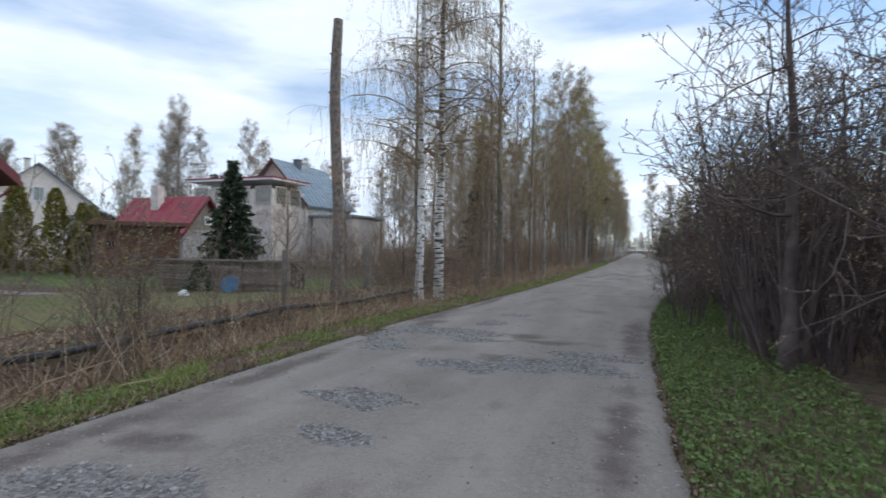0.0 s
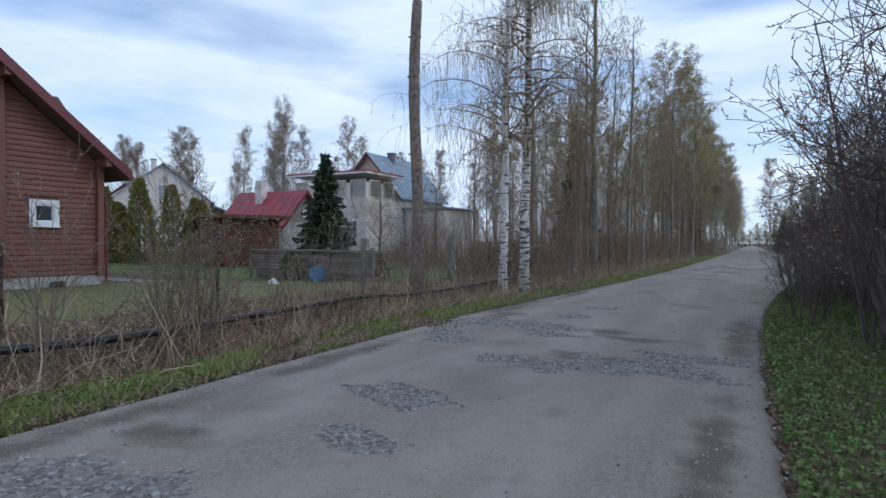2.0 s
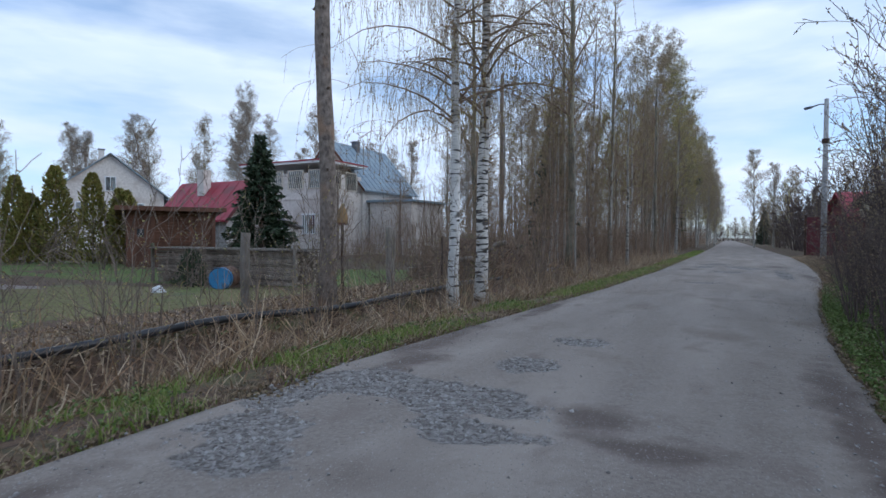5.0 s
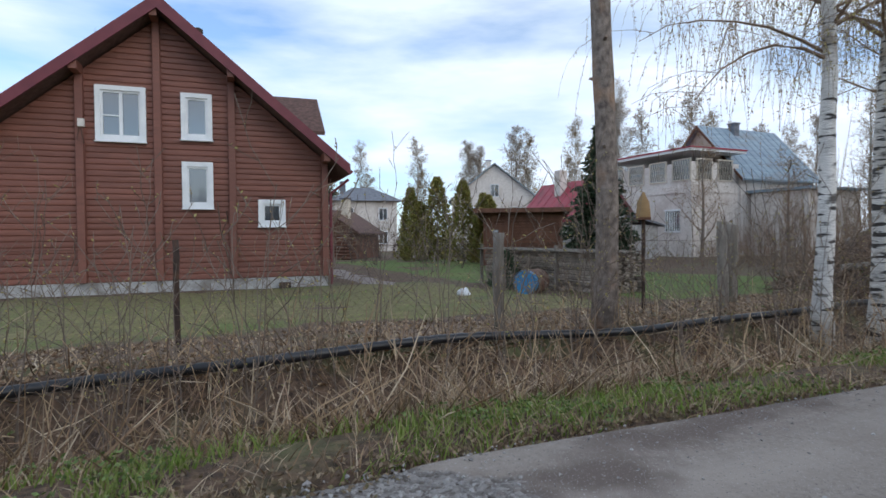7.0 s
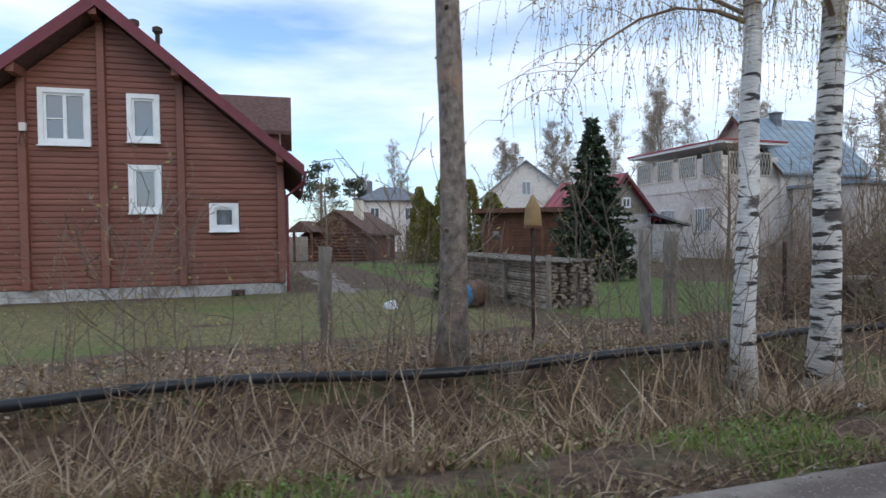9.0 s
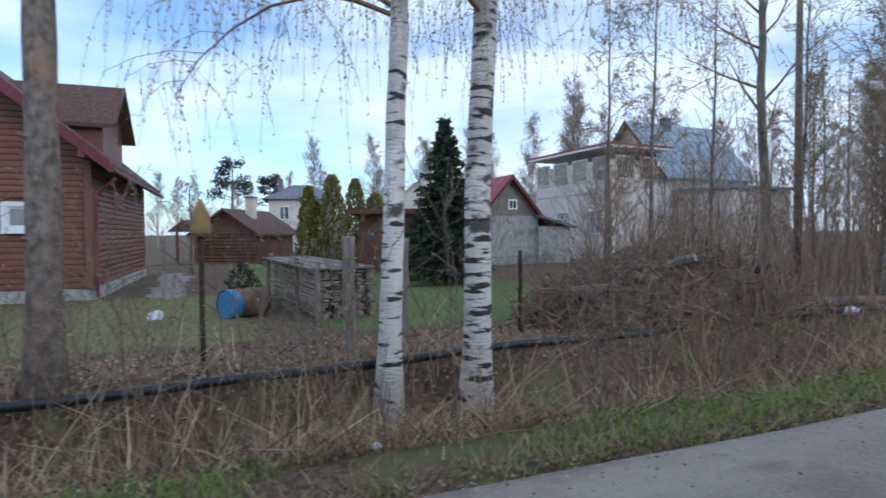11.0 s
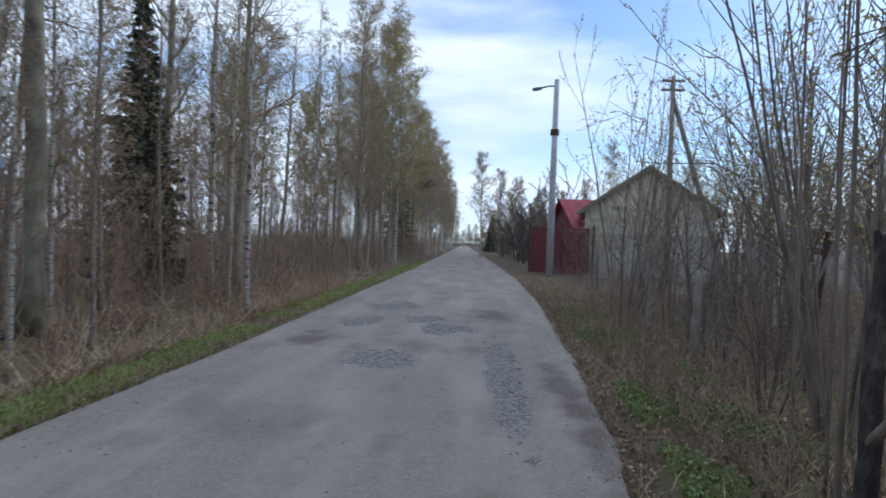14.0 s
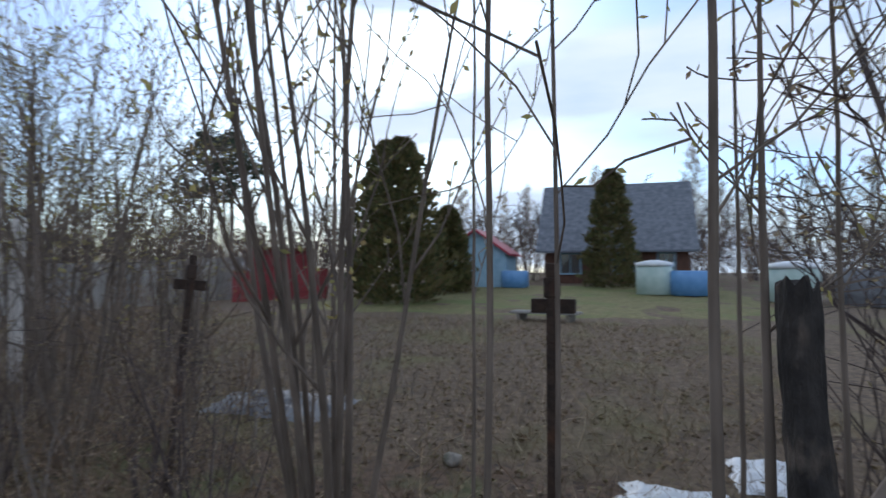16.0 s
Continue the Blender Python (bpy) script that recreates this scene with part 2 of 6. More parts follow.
M_TWIG_HAZE = islands("bare_twig_haze", [(0.34, 0.28, 0.24), (0.27, 0.22, 0.19), (0.40, 0.33, 0.25), (0.33, 0.25, 0.18)], thin=0.4)
M_SPRUCE = islands("spruce_needles", [(0.018, 0.035, 0.018), (0.035, 0.06, 0.028), (0.05, 0.075, 0.035)])
M_THUJA = islands("thuja_foliage", [(0.10, 0.11, 0.025), (0.23, 0.23, 0.055), (0.31, 0.26, 0.07), (0.15, 0.10, 0.035)])
M_THUJA_DARK = islands("dark_thuja_foliage", [(0.045, 0.055, 0.018), (0.10, 0.10, 0.03), (0.15, 0.125, 0.045), (0.12, 0.08, 0.035)])
M_PINE = islands("pine_needles", [(0.03, 0.045, 0.025), (0.05, 0.07, 0.04), (0.06, 0.07, 0.045)])
M_GRASS = islands("green_grass", [(0.13, 0.21, 0.03), (0.20, 0.31, 0.05), (0.31, 0.32, 0.12), (0.25, 0.34, 0.07), (0.42, 0.36, 0.21)], thin=0.3)
# Lush verge grass, its greens darkened to stand for the hedge's shade.
M_GRASS_SHADED = islands("lush_shaded_grass", [(0.07, 0.13, 0.02), (0.11, 0.19, 0.03), (0.16, 0.23, 0.05), (0.20, 0.18, 0.08)])
M_DRY = islands("dry_stalks", [(0.26, 0.155, 0.085), (0.47, 0.335, 0.20), (0.09, 0.054, 0.036), (0.56, 0.44, 0.30), (0.15, 0.09, 0.058), (0.33, 0.21, 0.13)])
M_DRY_DULL = islands("dull_dead_grass", [(0.17, 0.115, 0.072), (0.30, 0.22, 0.14), (0.10, 0.068, 0.045), (0.20, 0.165, 0.075), (0.34, 0.24, 0.155)])
M_WEED = islands("green_weed_leaf", [(0.075, 0.12, 0.028), (0.12, 0.18, 0.045), (0.17, 0.23, 0.07)])
M_STONE = islands("gravel_stone", [(0.15, 0.135, 0.125), (0.30, 0.28, 0.27), (0.42, 0.405, 0.39), (0.22, 0.19, 0.175)], rough=0.9)
M_LOG = mat("brown_log_siding", (0.165, 0.060, 0.042), (0.22, 0.082, 0.057), 4, 0.55, 0.25, 14, stretch=(0.4, 3, 3), wear=(0.17, 0.06, 0.042), wear_scale=0.5, vary=0.12)
M_BARGE = mat("maroon_metal_trim", (0.13, 0.018, 0.028), (0.17, 0.028, 0.038), 3, 0.5, 0.05)
M_SHINGLE = mat("brown_shingle", (0.075, 0.04, 0.034), (0.15, 0.082, 0.066), 8, 0.9, 0.6, 20)
M_WHITE = mat("white_window_trim", (0.70, 0.72, 0.74), (0.82, 0.83, 0.84), 3, 0.5, 0.05)
M_CONCRETE = mat("concrete_plinth", (0.30, 0.29, 0.28), (0.46, 0.45, 0.44), 5, 0.9, 0.4, wear=(0.22, 0.2, 0.18), wear_scale=1.5)
M_GLASS = pane_glass("window_glass")
# Pale tint paints sky reflection into the pane; no curtain stands behind it.
M_SKYGLASS = pane_glass("glass_with_sky_tint", (0.11, 0.125, 0.14))
M_PIPE = mat("black_plastic_pipe", (0.010, 0.011, 0.014), (0.022, 0.024, 0.03), 5, 0.35, 0.1)
M_IRON = mat("rusty_iron", (0.028, 0.018, 0.014), (0.075, 0.045, 0.032), 14, 0.85, 0.5, wear=(0.11, 0.05, 0.028), wear_scale=4)
M_GREYWOOD = mat("weathered_wood", (0.15, 0.13, 0.11), (0.30, 0.265, 0.23), 6, 0.9, 0.6, 25, stretch=(3, 3, 0.6), wear=(0.12, 0.12, 0.08), wear_scale=2, vary=0.2)
M_STACK = mat("stacked_grey_boards", (0.17, 0.14, 0.115), (0.40, 0.34, 0.285), 5, 0.9, 0.5, 25, vary=0.35)
M_BLUE = mat("blue_barrel_paint", (0.02, 0.17, 0.36), (0.035, 0.23, 0.46), 4, 0.45, 0.1, wear=(0.09, 0.06, 0.045), wear_scale=2.5, wear_at=(0.62, 0.72))
M_PLASTER = mat("pale_brick_wall", (0.58, 0.53, 0.49), (0.74, 0.69, 0.645), 5, 0.9, 0.3, wear=(0.50, 0.43, 0.385), wear_scale=0.5)
M_BLUEROOF = mat("blue_grey_metal_roof", (0.17, 0.24, 0.30), (0.27, 0.35, 0.41), 2, 0.45, 0.1, stretch=(3, 0.4, 1), wear=(0.21, 0.24, 0.26), wear_scale=0.8)
M_REDROOF = mat("red_metal_roof", (0.28, 0.024, 0.045), (0.38, 0.042, 0.065), 2, 0.5, 0.1, wear=(0.18, 0.04, 0.045), wear_scale=0.8)
M_GREYROOF = mat("grey_slate_roof", (0.10, 0.11, 0.13), (0.19, 0.20, 0.23), 4, 0.8, 0.3)
M_SHED = mat("brown_shed_boards", (0.10, 0.042, 0.026), (0.17, 0.075, 0.045), 4, 0.75, 0.3, stretch=(1, 1, 0.4), vary=0.15)
M_TAN = mat("tan_boards", (0.48, 0.42, 0.34), (0.66, 0.60, 0.51), 4, 0.85, 0.3, stretch=(3, 3, 0.4), vary=0.2)
M_FENCE = mat("grey_board_fence", (0.24, 0.22, 0.20), (0.38, 0.355, 0.33), 4, 0.9, 0.4, stretch=(3, 3, 0.4), vary=0.2)
M_REDFENCE = mat("red_painted_boards", (0.22, 0.025, 0.03), (0.32, 0.045, 0.05), 4, 0.6, 0.1, vary=0.15)
M_MAROONGATE = mat("maroon_gate_metal", (0.09, 0.010, 0.016), (0.13, 0.02, 0.028), 3, 0.5, 0.1)
M_TARP = mat("faded_blue_tarp", (0.12, 0.122, 0.135), (0.22, 0.225, 0.24), 5, 0.6, 0.5, 9)
M_SHEET = mat("white_plastic_sheet", (0.60, 0.62, 0.66), (0.78, 0.79, 0.80), 4, 0.4, 0.3)


# ---- mesh builder ----
class Mesh:
    """Gathers vertices and faces of one part."""

    def __init__(self):
        self.v, self.f = [], []

    def add(self, vs, fs):
        k = len(self.v)
        self.v += [tuple(p) for p in vs]
        self.f += [tuple(i + k for i in f) for f in fs]
        return self

    def box(self, c, s, m=None):
        x, y, z = s[0] / 2, s[1] / 2, s[2] / 2
        vs = [Vector((a, b, d)) for d in (-z, z) for b in (-y, y) for a in (-x, x)]
        if m is not None:
            vs = [m @ p for p in vs]
        vs = [p + Vector(c) for p in vs]
        return self.add(vs, [(0, 2, 3, 1), (4, 5, 7, 6), (0, 1, 5, 4), (2, 6, 7, 3), (0, 4, 6, 2), (1, 3, 7, 5)])

    def prism(self, outline, axis, a, b):
        """An outline in the plane across axis ('x', 'y' or 'z'), pulled from a to b."""
        n = len(outline)

        def at(p, h):
            return {"x": (h, p[0], p[1]), "y": (p[0], h, p[1]), "z": (p[0], p[1], h)}[axis]
        vs = [at(p, a) for p in outline] + [at(p, b) for p in outline]
        return self.add(vs, [tuple(range(n))[::-1], tuple(range(n, 2 * n))] + [(i, (i + 1) % n, n + (i + 1) % n, n + i) for i in range(n)])

    def tube(self, pts, rs, n=6, cap=True):
        k = len(self.v)
        pts = [Vector(p) for p in pts]
        for i, p in enumerate(pts):
            d = pts[min(i + 1, len(pts) - 1)] - pts[max(i - 1, 0)]
            d = d.normalized() if d.length > 1e-9 else Vector((0, 0, 1))
            a = d.cross(Vector((0.31, 0.95, 0.05)))
            a = (a if a.length > 0.05 else d.cross(Vector((1, 0, 0)))).normalized()
            b = d.cross(a)
            r = rs[i] if hasattr(rs, "__len__") else rs
            for j in range(n):
                t = 2 * math.pi * j / n
                q = p + (a * math.cos(t) + b * math.sin(t)) * r
                self.v.append((q.x, q.y, q.z))
        for i in range(len(pts) - 1):
            for j in range(n):
                self.f.append((k + i * n + j, k + i * n + (j + 1) % n, k + (i + 1) * n + (j + 1) % n, k + (i + 1) * n + j))
        if cap:
            self.f.append(tuple(k + j for j in range(n))[::-1])
            self.f.append(tuple(k + (len(pts) - 1) * n + j for j in range(n)))
        return self

    def leaf(self, p, d, w, rng):
        """A small four-cornered leaf at p along d."""
        side = Vector((rng.uniform(-1, 1), rng.uniform(-1, 1), rng.uniform(-1, 1))).cross(d)
        if side.length < 1e-6:
            return
        side = side.normalized() * w
        d = Vector(d)
        p = Vector(p)
        self.add([p, p + d * 0.5 + side, p + d, p + d * 0.5 - side], [(0, 1, 2, 3)])

    def data(self, name, smooth=False):
        me = bpy.data.meshes.new(name)
        me.from_pydata(self.v, [], self.f)
        if smooth:
            me.polygons.foreach_set("use_smooth", [True] * len(me.polygons))
        me.update()
        return me


def thing(name, m, label, category, group="", kind=""):
    ob = new(name)
    ob.matrix_world = m
    ob.empty_display_size = 0.2
    return tagged(ob, label, category, group, kind)


def part(name, mesh, material, parent=None, label="", smooth=False, bevel=0.0):
    """Links a mesh as one object under a thing or a part, in that one's own space."""
    ob = new(name, mesh if isinstance(mesh, bpy.types.Mesh) else mesh.data(name, smooth))
    if not ob.data.materials:
        ob.data.materials.append(material)
    ob.parent = parent
    if label:
        ob["label"] = label
    if bevel:
        md = ob.modifiers.new("bevel", "BEVEL")
        md.width, md.segments, md.limit_method = bevel, 2, "ANGLE"
    return ob


def solo(name, mesh, material, label, category, kind="", m=None, smooth=False, group=""):
    ob = part(name, mesh, material, None, label, smooth)
    if m is not None:
        ob.matrix_world = m
    return tagged(ob, label, category, group, kind)


# ---- ground and road ----
def lerp_table(y, table):
    return float(np.interp(y, [a for a, _ in table], [b for _, b in table]))


LEFT_EDGE = [(-60, -3.3), (0, -3.55), (3, -3.65), (6, -3.76), (8, -3.8), (12, -3.58), (17, -3.25), (25, -3.0), (50, -2.9), (230, -4.2), (400, -5.2)]
RIGHT_EDGE = [(-60, 0.3), (0, 0.55), (2.5, 0.52), (5, 0.44), (9, 0.38), (12, 0.50), (15, 0.74), (18, 1.08), (22, 1.62), (26, 1.95), (34, 2.4), (44, 2.6), (62, 2.4), (90, 2.0), (230, -0.3), (400, -1.0)]


def left_edge(y):
    return lerp_table(y, LEFT_EDGE)


def right_edge(y):
    return lerp_table(y, RIGHT_EDGE)


def ground_z(x, y):
    """Height of the land: road level, a ditch beside it, a yard that falls off towards the log house."""
    le, re = left_edge(y), right_edge(y)
    bumps = 0.03 * noise.noise(Vector((x * 0.5, y * 0.5, 0))) + 0.02 * noise.noise(Vector((x * 1.7, y * 1.7, 3)))
    if x < le:
        d = le - x
        ditch = float(np.interp(d, [0, 0.3, 0.8, 1.3, 1.8, 2.4, 2.8, 3.3, 6, 15, 40], [-0.02, 0.0, -0.05, -0.28, -0.56, -0.58, -0.3, -0.06, -0.1, -0.36, -0.36]))
        deep = float(np.interp(y, [-40, 26, 34, 80], [1, 1, 0.7, 0.5]))
        return (ditch * deep if d < 3.4 else ditch) + bumps * min(1, d)
    if x > re:
        d = x - re
        rise = 0.04 * min(40, max(0, x - 5)) * float(np.interp(y, [8, 14, 36, 48], [0, 1, 1, 0]))
        return float(np.interp(d, [0, 0.3, 1.2, 3, 40], [-0.02, 0.0, -0.01, -0.08, -0.1])) + rise + bumps * min(1, d)
    return -0.05


# potholes: centre, half width, half length
POTHOLES = [(-2.35, 1.5, 0.75, 0.33), (-1.70, 2.72, 0.30, 0.20), (-2.05, 3.65, 0.50, 0.24), (-1.85, 3.42, 0.26, 0.18), (-1.5, 5.25, 0.62, 0.30), (-0.55, 5.62, 0.80, 0.36), (-0.3, 6.3, 0.45, 0.28),
            (-2.95, 6.0, 0.42, 0.25), (-1.95, 6.9, 0.45, 0.22), (-3.45, 7.35, 0.34, 0.62), (-2.95, 7.6, 0.50, 0.45), (-2.15, 7.45, 0.62, 0.38), (-2.2, 8.75, 0.25, 0.36), (-2.0, 10.05, 0.32, 0.30),
            (-3.2, 6.35, 0.35, 0.35), (-1.28, 19.7, 0.42, 0.36), (-0.71, 25.1, 0.50, 0.60), (-1.65, 28.6, 0.40, 0.70), (0.0, 27.9, 0.50, 0.60), (0.85, 24.6, 0.20, 2.4), (-1.36, 31.2, 0.60, 0.80), (-0.5, 29.0, 0.40, 0.50)]
# damp brown stretches of the surface
DAMP = [(-3.3, 2.0, 0.22, 1.3), (-3.35, 4.6, 0.20, 1.6), (-3.5, 9.6, 0.24, 1.6), (-2.8, 2.2, 0.45, 0.20), (-1.3, 7.5, 0.42, 0.30), (-1.1, 5.75, 0.60, 0.25), (-0.9, 7.1, 0.5, 0.25), (0.12, 3.6, 0.16, 1.5),
        (0.15, 8.5, 0.22, 2.2), (-3.2, 8.4, 0.3, 0.5), (-3.3, 13.0, 0.2, 2.0), (1.5, 23.5, 0.25, 2.6), (-2.0, 26.5, 0.5, 0.7), (0.9, 30.0, 0.7, 1.2)]


def blot(x, y, spots, seed, gain=2.2):
    """How deep (x, y) lies inside the nearest ragged spot: above 0 inside."""
    best = -1.0
    for k, (cx, cy, rx, ry) in enumerate(spots):
        if abs(x - cx) < rx * 1.8 and abs(y - cy) < ry * 1.8:
            d = math.hypot((x - cx) / rx, (y - cy) / ry)
            best = max(best, 1 - d)
    if best <= -0.8:
        return 0.0
    best += 0.55 * noise.noise(Vector((x * 2.6, y * 2.6, seed))) + 0.3 * noise.noise(Vector((x * 7, y * 7, seed + 4)))
    return min(1.0, max(0.0, best * gain + 0.1 * gain))


def road_z(x, y):
    le, re = left_edge(y), right_edge(y)
    u = (x - le) / max(0.1, re - le)
    return 0.012 + 0.03 * math.sin(math.pi * min(1, max(0, u))) + 0.008 * noise.noise(Vector((x * 0.7, y * 0.7, 7))) - 0.028 * blot(x, y, POTHOLES, 31)


def grid_mesh(xs, ys, zf):
    g = Mesh()
    g.v = [(x, y, zf(x, y)) for y in ys for x in xs]
    n = len(xs)
    g.f = [(j * n + i, j * n + i + 1, (j + 1) * n + i + 1, (j + 1) * n + i) for j in range(len(ys) - 1) for i in range(n - 1)]
    return g


gx = list(np.concatenate([[-3000, -1200, -500, -220, -120, -80], np.arange(-60, -24, 4), np.arange(-24, -9, 1.0), np.arange(-9, -2.5, 0.25),
                          np.arange(-2.5, 0, 0.8), np.arange(0, 5, 0.3), np.arange(5, 14, 1), np.arange(14, 60, 5), [80, 120, 220, 500, 1200, 3000]]))
gy = list(np.concatenate([[-3000, -1200, -400, -150, -70, -40], np.arange(-25, -3, 2), np.arange(-3, 40, 0.5), np.arange(40, 90, 2), np.arange(90, 240, 8),
                          [260, 320, 420, 600, 1200, 3000]]))
solo("ground", grid_mesh(gx, gy, ground_z), M_SOIL, "bare spring ground with dry litter and moss", "ground", "structure", smooth=True)

road = Mesh()
ry = list(np.concatenate([np.arange(-60, -4, 4), np.arange(-4, 0, 0.4), np.arange(0, 12, 0.065), np.arange(12, 36, 0.16), np.arange(36, 120, 2), np.arange(120, 400, 10)]))
RN = 61
gravel_at, damp_at = [], []
for y in ry:
    le, re = left_edge(y), right_edge(y)
    for i in range(RN):
        w = 0.16 * noise.noise(Vector((y * 0.9, 0, 11 if i < RN / 2 else 23))) + 0.07 * noise.noise(Vector((y * 4, 0, 11 if i < RN / 2 else 23)))
        x = le + (re - le) * i / (RN - 1) + (w if i in (0, RN - 1) else 0)
        road.v.append((x, y, road_z(x, y) - (0.06 if i in (0, RN - 1) else 0)))
        near = 0 < y < 36
        gravel_at.append(blot(x, y, POTHOLES, 31) if near else 0.0)
        damp_at.append(blot(x, y, DAMP, 77, 0.8) if near else 0.0)
for j in range(len(ry) - 1):
    for i in range(RN - 1):
        road.f.append((j * RN + i, j * RN + i + 1, (j + 1) * RN + i + 1, (j + 1) * RN + i))
lane = solo("road", road, M_ROAD, "worn grey asphalt lane with potholes and dust", "road", "structure", smooth=True)
for layer, values in (("gravel", gravel_at), ("damp", damp_at)):
    lane.data.attributes.new(layer, "FLOAT", "POINT").data.foreach_set("value", values)


# ---- trees ----
def jitter(rng, s):
    return Vector((rng.uniform(-s, s), rng.uniform(-s, s), rng.uniform(-s, s)))


def grow(out, leaves, p, d, length, r, level, rng, spec):
    """One limb as a bent tapered tube, with the limbs that fork from it."""
    segs = (7, 4, 3, 2)[min(level, 3)]
    pts, rs = [Vector(p)], [r]
    d = Vector(d).normalized()
    bend = spec["bend"][min(level, len(spec["bend"]) - 1)]
    lift = spec["lift"][min(level, len(spec["lift"]) - 1)]
    for i in range(segs):
        d = (d + jitter(rng, bend) + Vector((0, 0, lift))).normalized()
        pts.append(pts[-1] + d * (length / segs))
        rs.append(max(r * (1 - (i + 1) / segs * 0.85), spec["thin"]))
    out[min(level, len(out) - 1)].tube(pts, rs, min(spec.get("ring", 8), (8, 5, 3, 3)[min(level, 3)]), cap=False)
    if level >= spec["levels"]:
        for _ in range(spec["leaves"]):
            t = rng.random() * (len(pts) - 1.001)
            q = pts[int(t)].lerp(pts[int(t) + 1], t % 1)
            leaves.leaf(q, (jitter(rng, 1) + Vector((0, 0, spec["hang"]))).normalized() * spec["leaf"] * rng.uniform(0.6, 1.3), spec["leaf"] * spec.get("wide", 0.3), rng)
        return
    for i in range(spec["kids"][level]):
        t = (0.25 + 0.75 * (i + rng.random()) / spec["kids"][level]) * segs * 0.999
        q = pts[int(t)].lerp(pts[int(t) + 1], t % 1)
        side = (jitter(rng, 1).cross(d)).normalized()
        grow(out, leaves, q, d * spec["along"] + side, length * spec["shrink"] * rng.uniform(0.6, 1.2) * (1.15 - 0.5 * t / segs), max(rs[int(t)] * 0.55, spec["thin"]), level + 1, rng, spec)


def tree_data(seed, height, r, first, boughs, spec, lean=(0, 0), taper=0.85, wobble=0.015, up=(0.35, 0.9), reach=0.22, sides=10):
    """Meshes of a tree: trunk, limbs, leaves."""
    rng = random.Random(seed)
    trunk, limbs, twigs, leaves = Mesh(), Mesh(), Mesh(), Mesh()
    pts, rs = [], []
    n = 14
    x = y = 0.0
    for i in range(n + 1):
        h = height * i / n
        flare = 1 + 0.5 * math.exp(-h / 0.25)
        pts.append(Vector((x + lean[0] * h, y + lean[1] * h, h - (0.25 if i == 0 else 0))))
        rs.append(max(0.006, r * flare * (1 - taper * i / n)))
        x += rng.uniform(-wobble, wobble) * height / n * 3
        y += rng.uniform(-wobble, wobble) * height / n * 3
    trunk.tube(pts, rs, sides, cap=True)
    for i in range(boughs):
        h = first + (height - first) * ((i + rng.random()) / boughs) ** 0.9
        t = min(h / height * n, n - 0.01)
        q = pts[int(t)].lerp(pts[int(t) + 1], t % 1)
        a = rng.uniform(0, 2 * math.pi)
        k = 1 - (h - first) / (height - first + 1e-6)
        d = Vector((math.cos(a), math.sin(a), rng.uniform(*up)))
        grow((limbs, limbs, twigs), leaves, q, d, height * reach * (0.35 + 0.75 * k) * rng.uniform(0.7, 1.2), rs[int(t)] * 0.38, 1, rng, spec)
    return trunk, limbs, twigs, leaves


WOOD = dict(bend=(0.1, 0.2, 0.3), lift=(0, 0.1, 0.05), thin=0.0048, levels=3, kids=(0, 5, 4), along=0.9, shrink=0.68, leaves=4, leaf=0.07, hang=-0.1, wide=0.15)
FAR = dict(bend=(0.1, 0.2, 0.3), lift=(0, 0.12, -0.02), thin=0.010, levels=2, kids=(0, 6, 0), along=0.9, shrink=0.62, leaves=14, leaf=0.42, hang=0.2, wide=0.036, ring=3)
SHRUB = dict(bend=(0.1, 0.22, 0.3), lift=(0, 0.1, 0.03), thin=0.003, levels=3, kids=(0, 5, 4), along=1.0, shrink=0.5, leaves=2, leaf=0.03, hang=0.2)


def tree(name, data, m, label, bark, twig, leaf, group="", category="tree"):
    t = thing(name, m, label, category, group)
    trunk, limbs, twigs, leaves = data
    part("trunk", trunk, bark, t, smooth=True)
    limbs.add(twigs.v, twigs.f)
    if limbs.v:
        part("crown", limbs, twig, t)
    if leaves.v:
        part("foliage", leaves, leaf, t)
    return t


def stand(x, y, turn=0.0, s=1.0, tilt=0.0, dz=0.0):
    return pose(x, y, ground_z(x, y) + dz, tilt, 0, turn) @ Matrix.Scale(s, 4)


def place(ob, m):
    """A copy whose size comes with the pose."""
    c = copy_thing(ob, pose(0, 0, 0))
    c.matrix_basis = m
    return c


# the bare topped trunk and the two birches beside the ditch
trunk_m = Mesh()
rng = random.Random(3)
pts, rs = [], []
for i in range(16):
    h = 7.15 * i / 15
    pts.append((0.05 * math.sin(h * 0.9) - 0.012 * h, 0.02 * h + 0.04 * math.sin(h * 0.7 + 1), h - (0.4 if i == 0 else 0)))
    rs.append((0.155 + 0.09 * math.exp(-h / 0.3)) * (1 - 0.028 * h) + rng.uniform(-0.006, 0.006))
trunk_m.tube(pts, rs, 14)
snag = thing("bare_trunk", stand(-7.02, 11.75), "topped bare grey trunk with knots and no branches", "tree")
part("trunk", trunk_m, M_BARK, snag, smooth=True)
for i in range(14):
    h, a = rng.uniform(1.5, 7.0), rng.uniform(0, 6.28)
    k = min(int(h / 7.15 * 15), 14)
    c = Vector(pts[k])
    d = Vector((math.cos(a), math.sin(a), 0.25))
    part("branch_stub", Mesh().tube([c + d * rs[k] * 0.7, c + d * (rs[k] + rng.uniform(0.02, 0.07))], [0.035, 0.016], 7), M_BARK, snag)


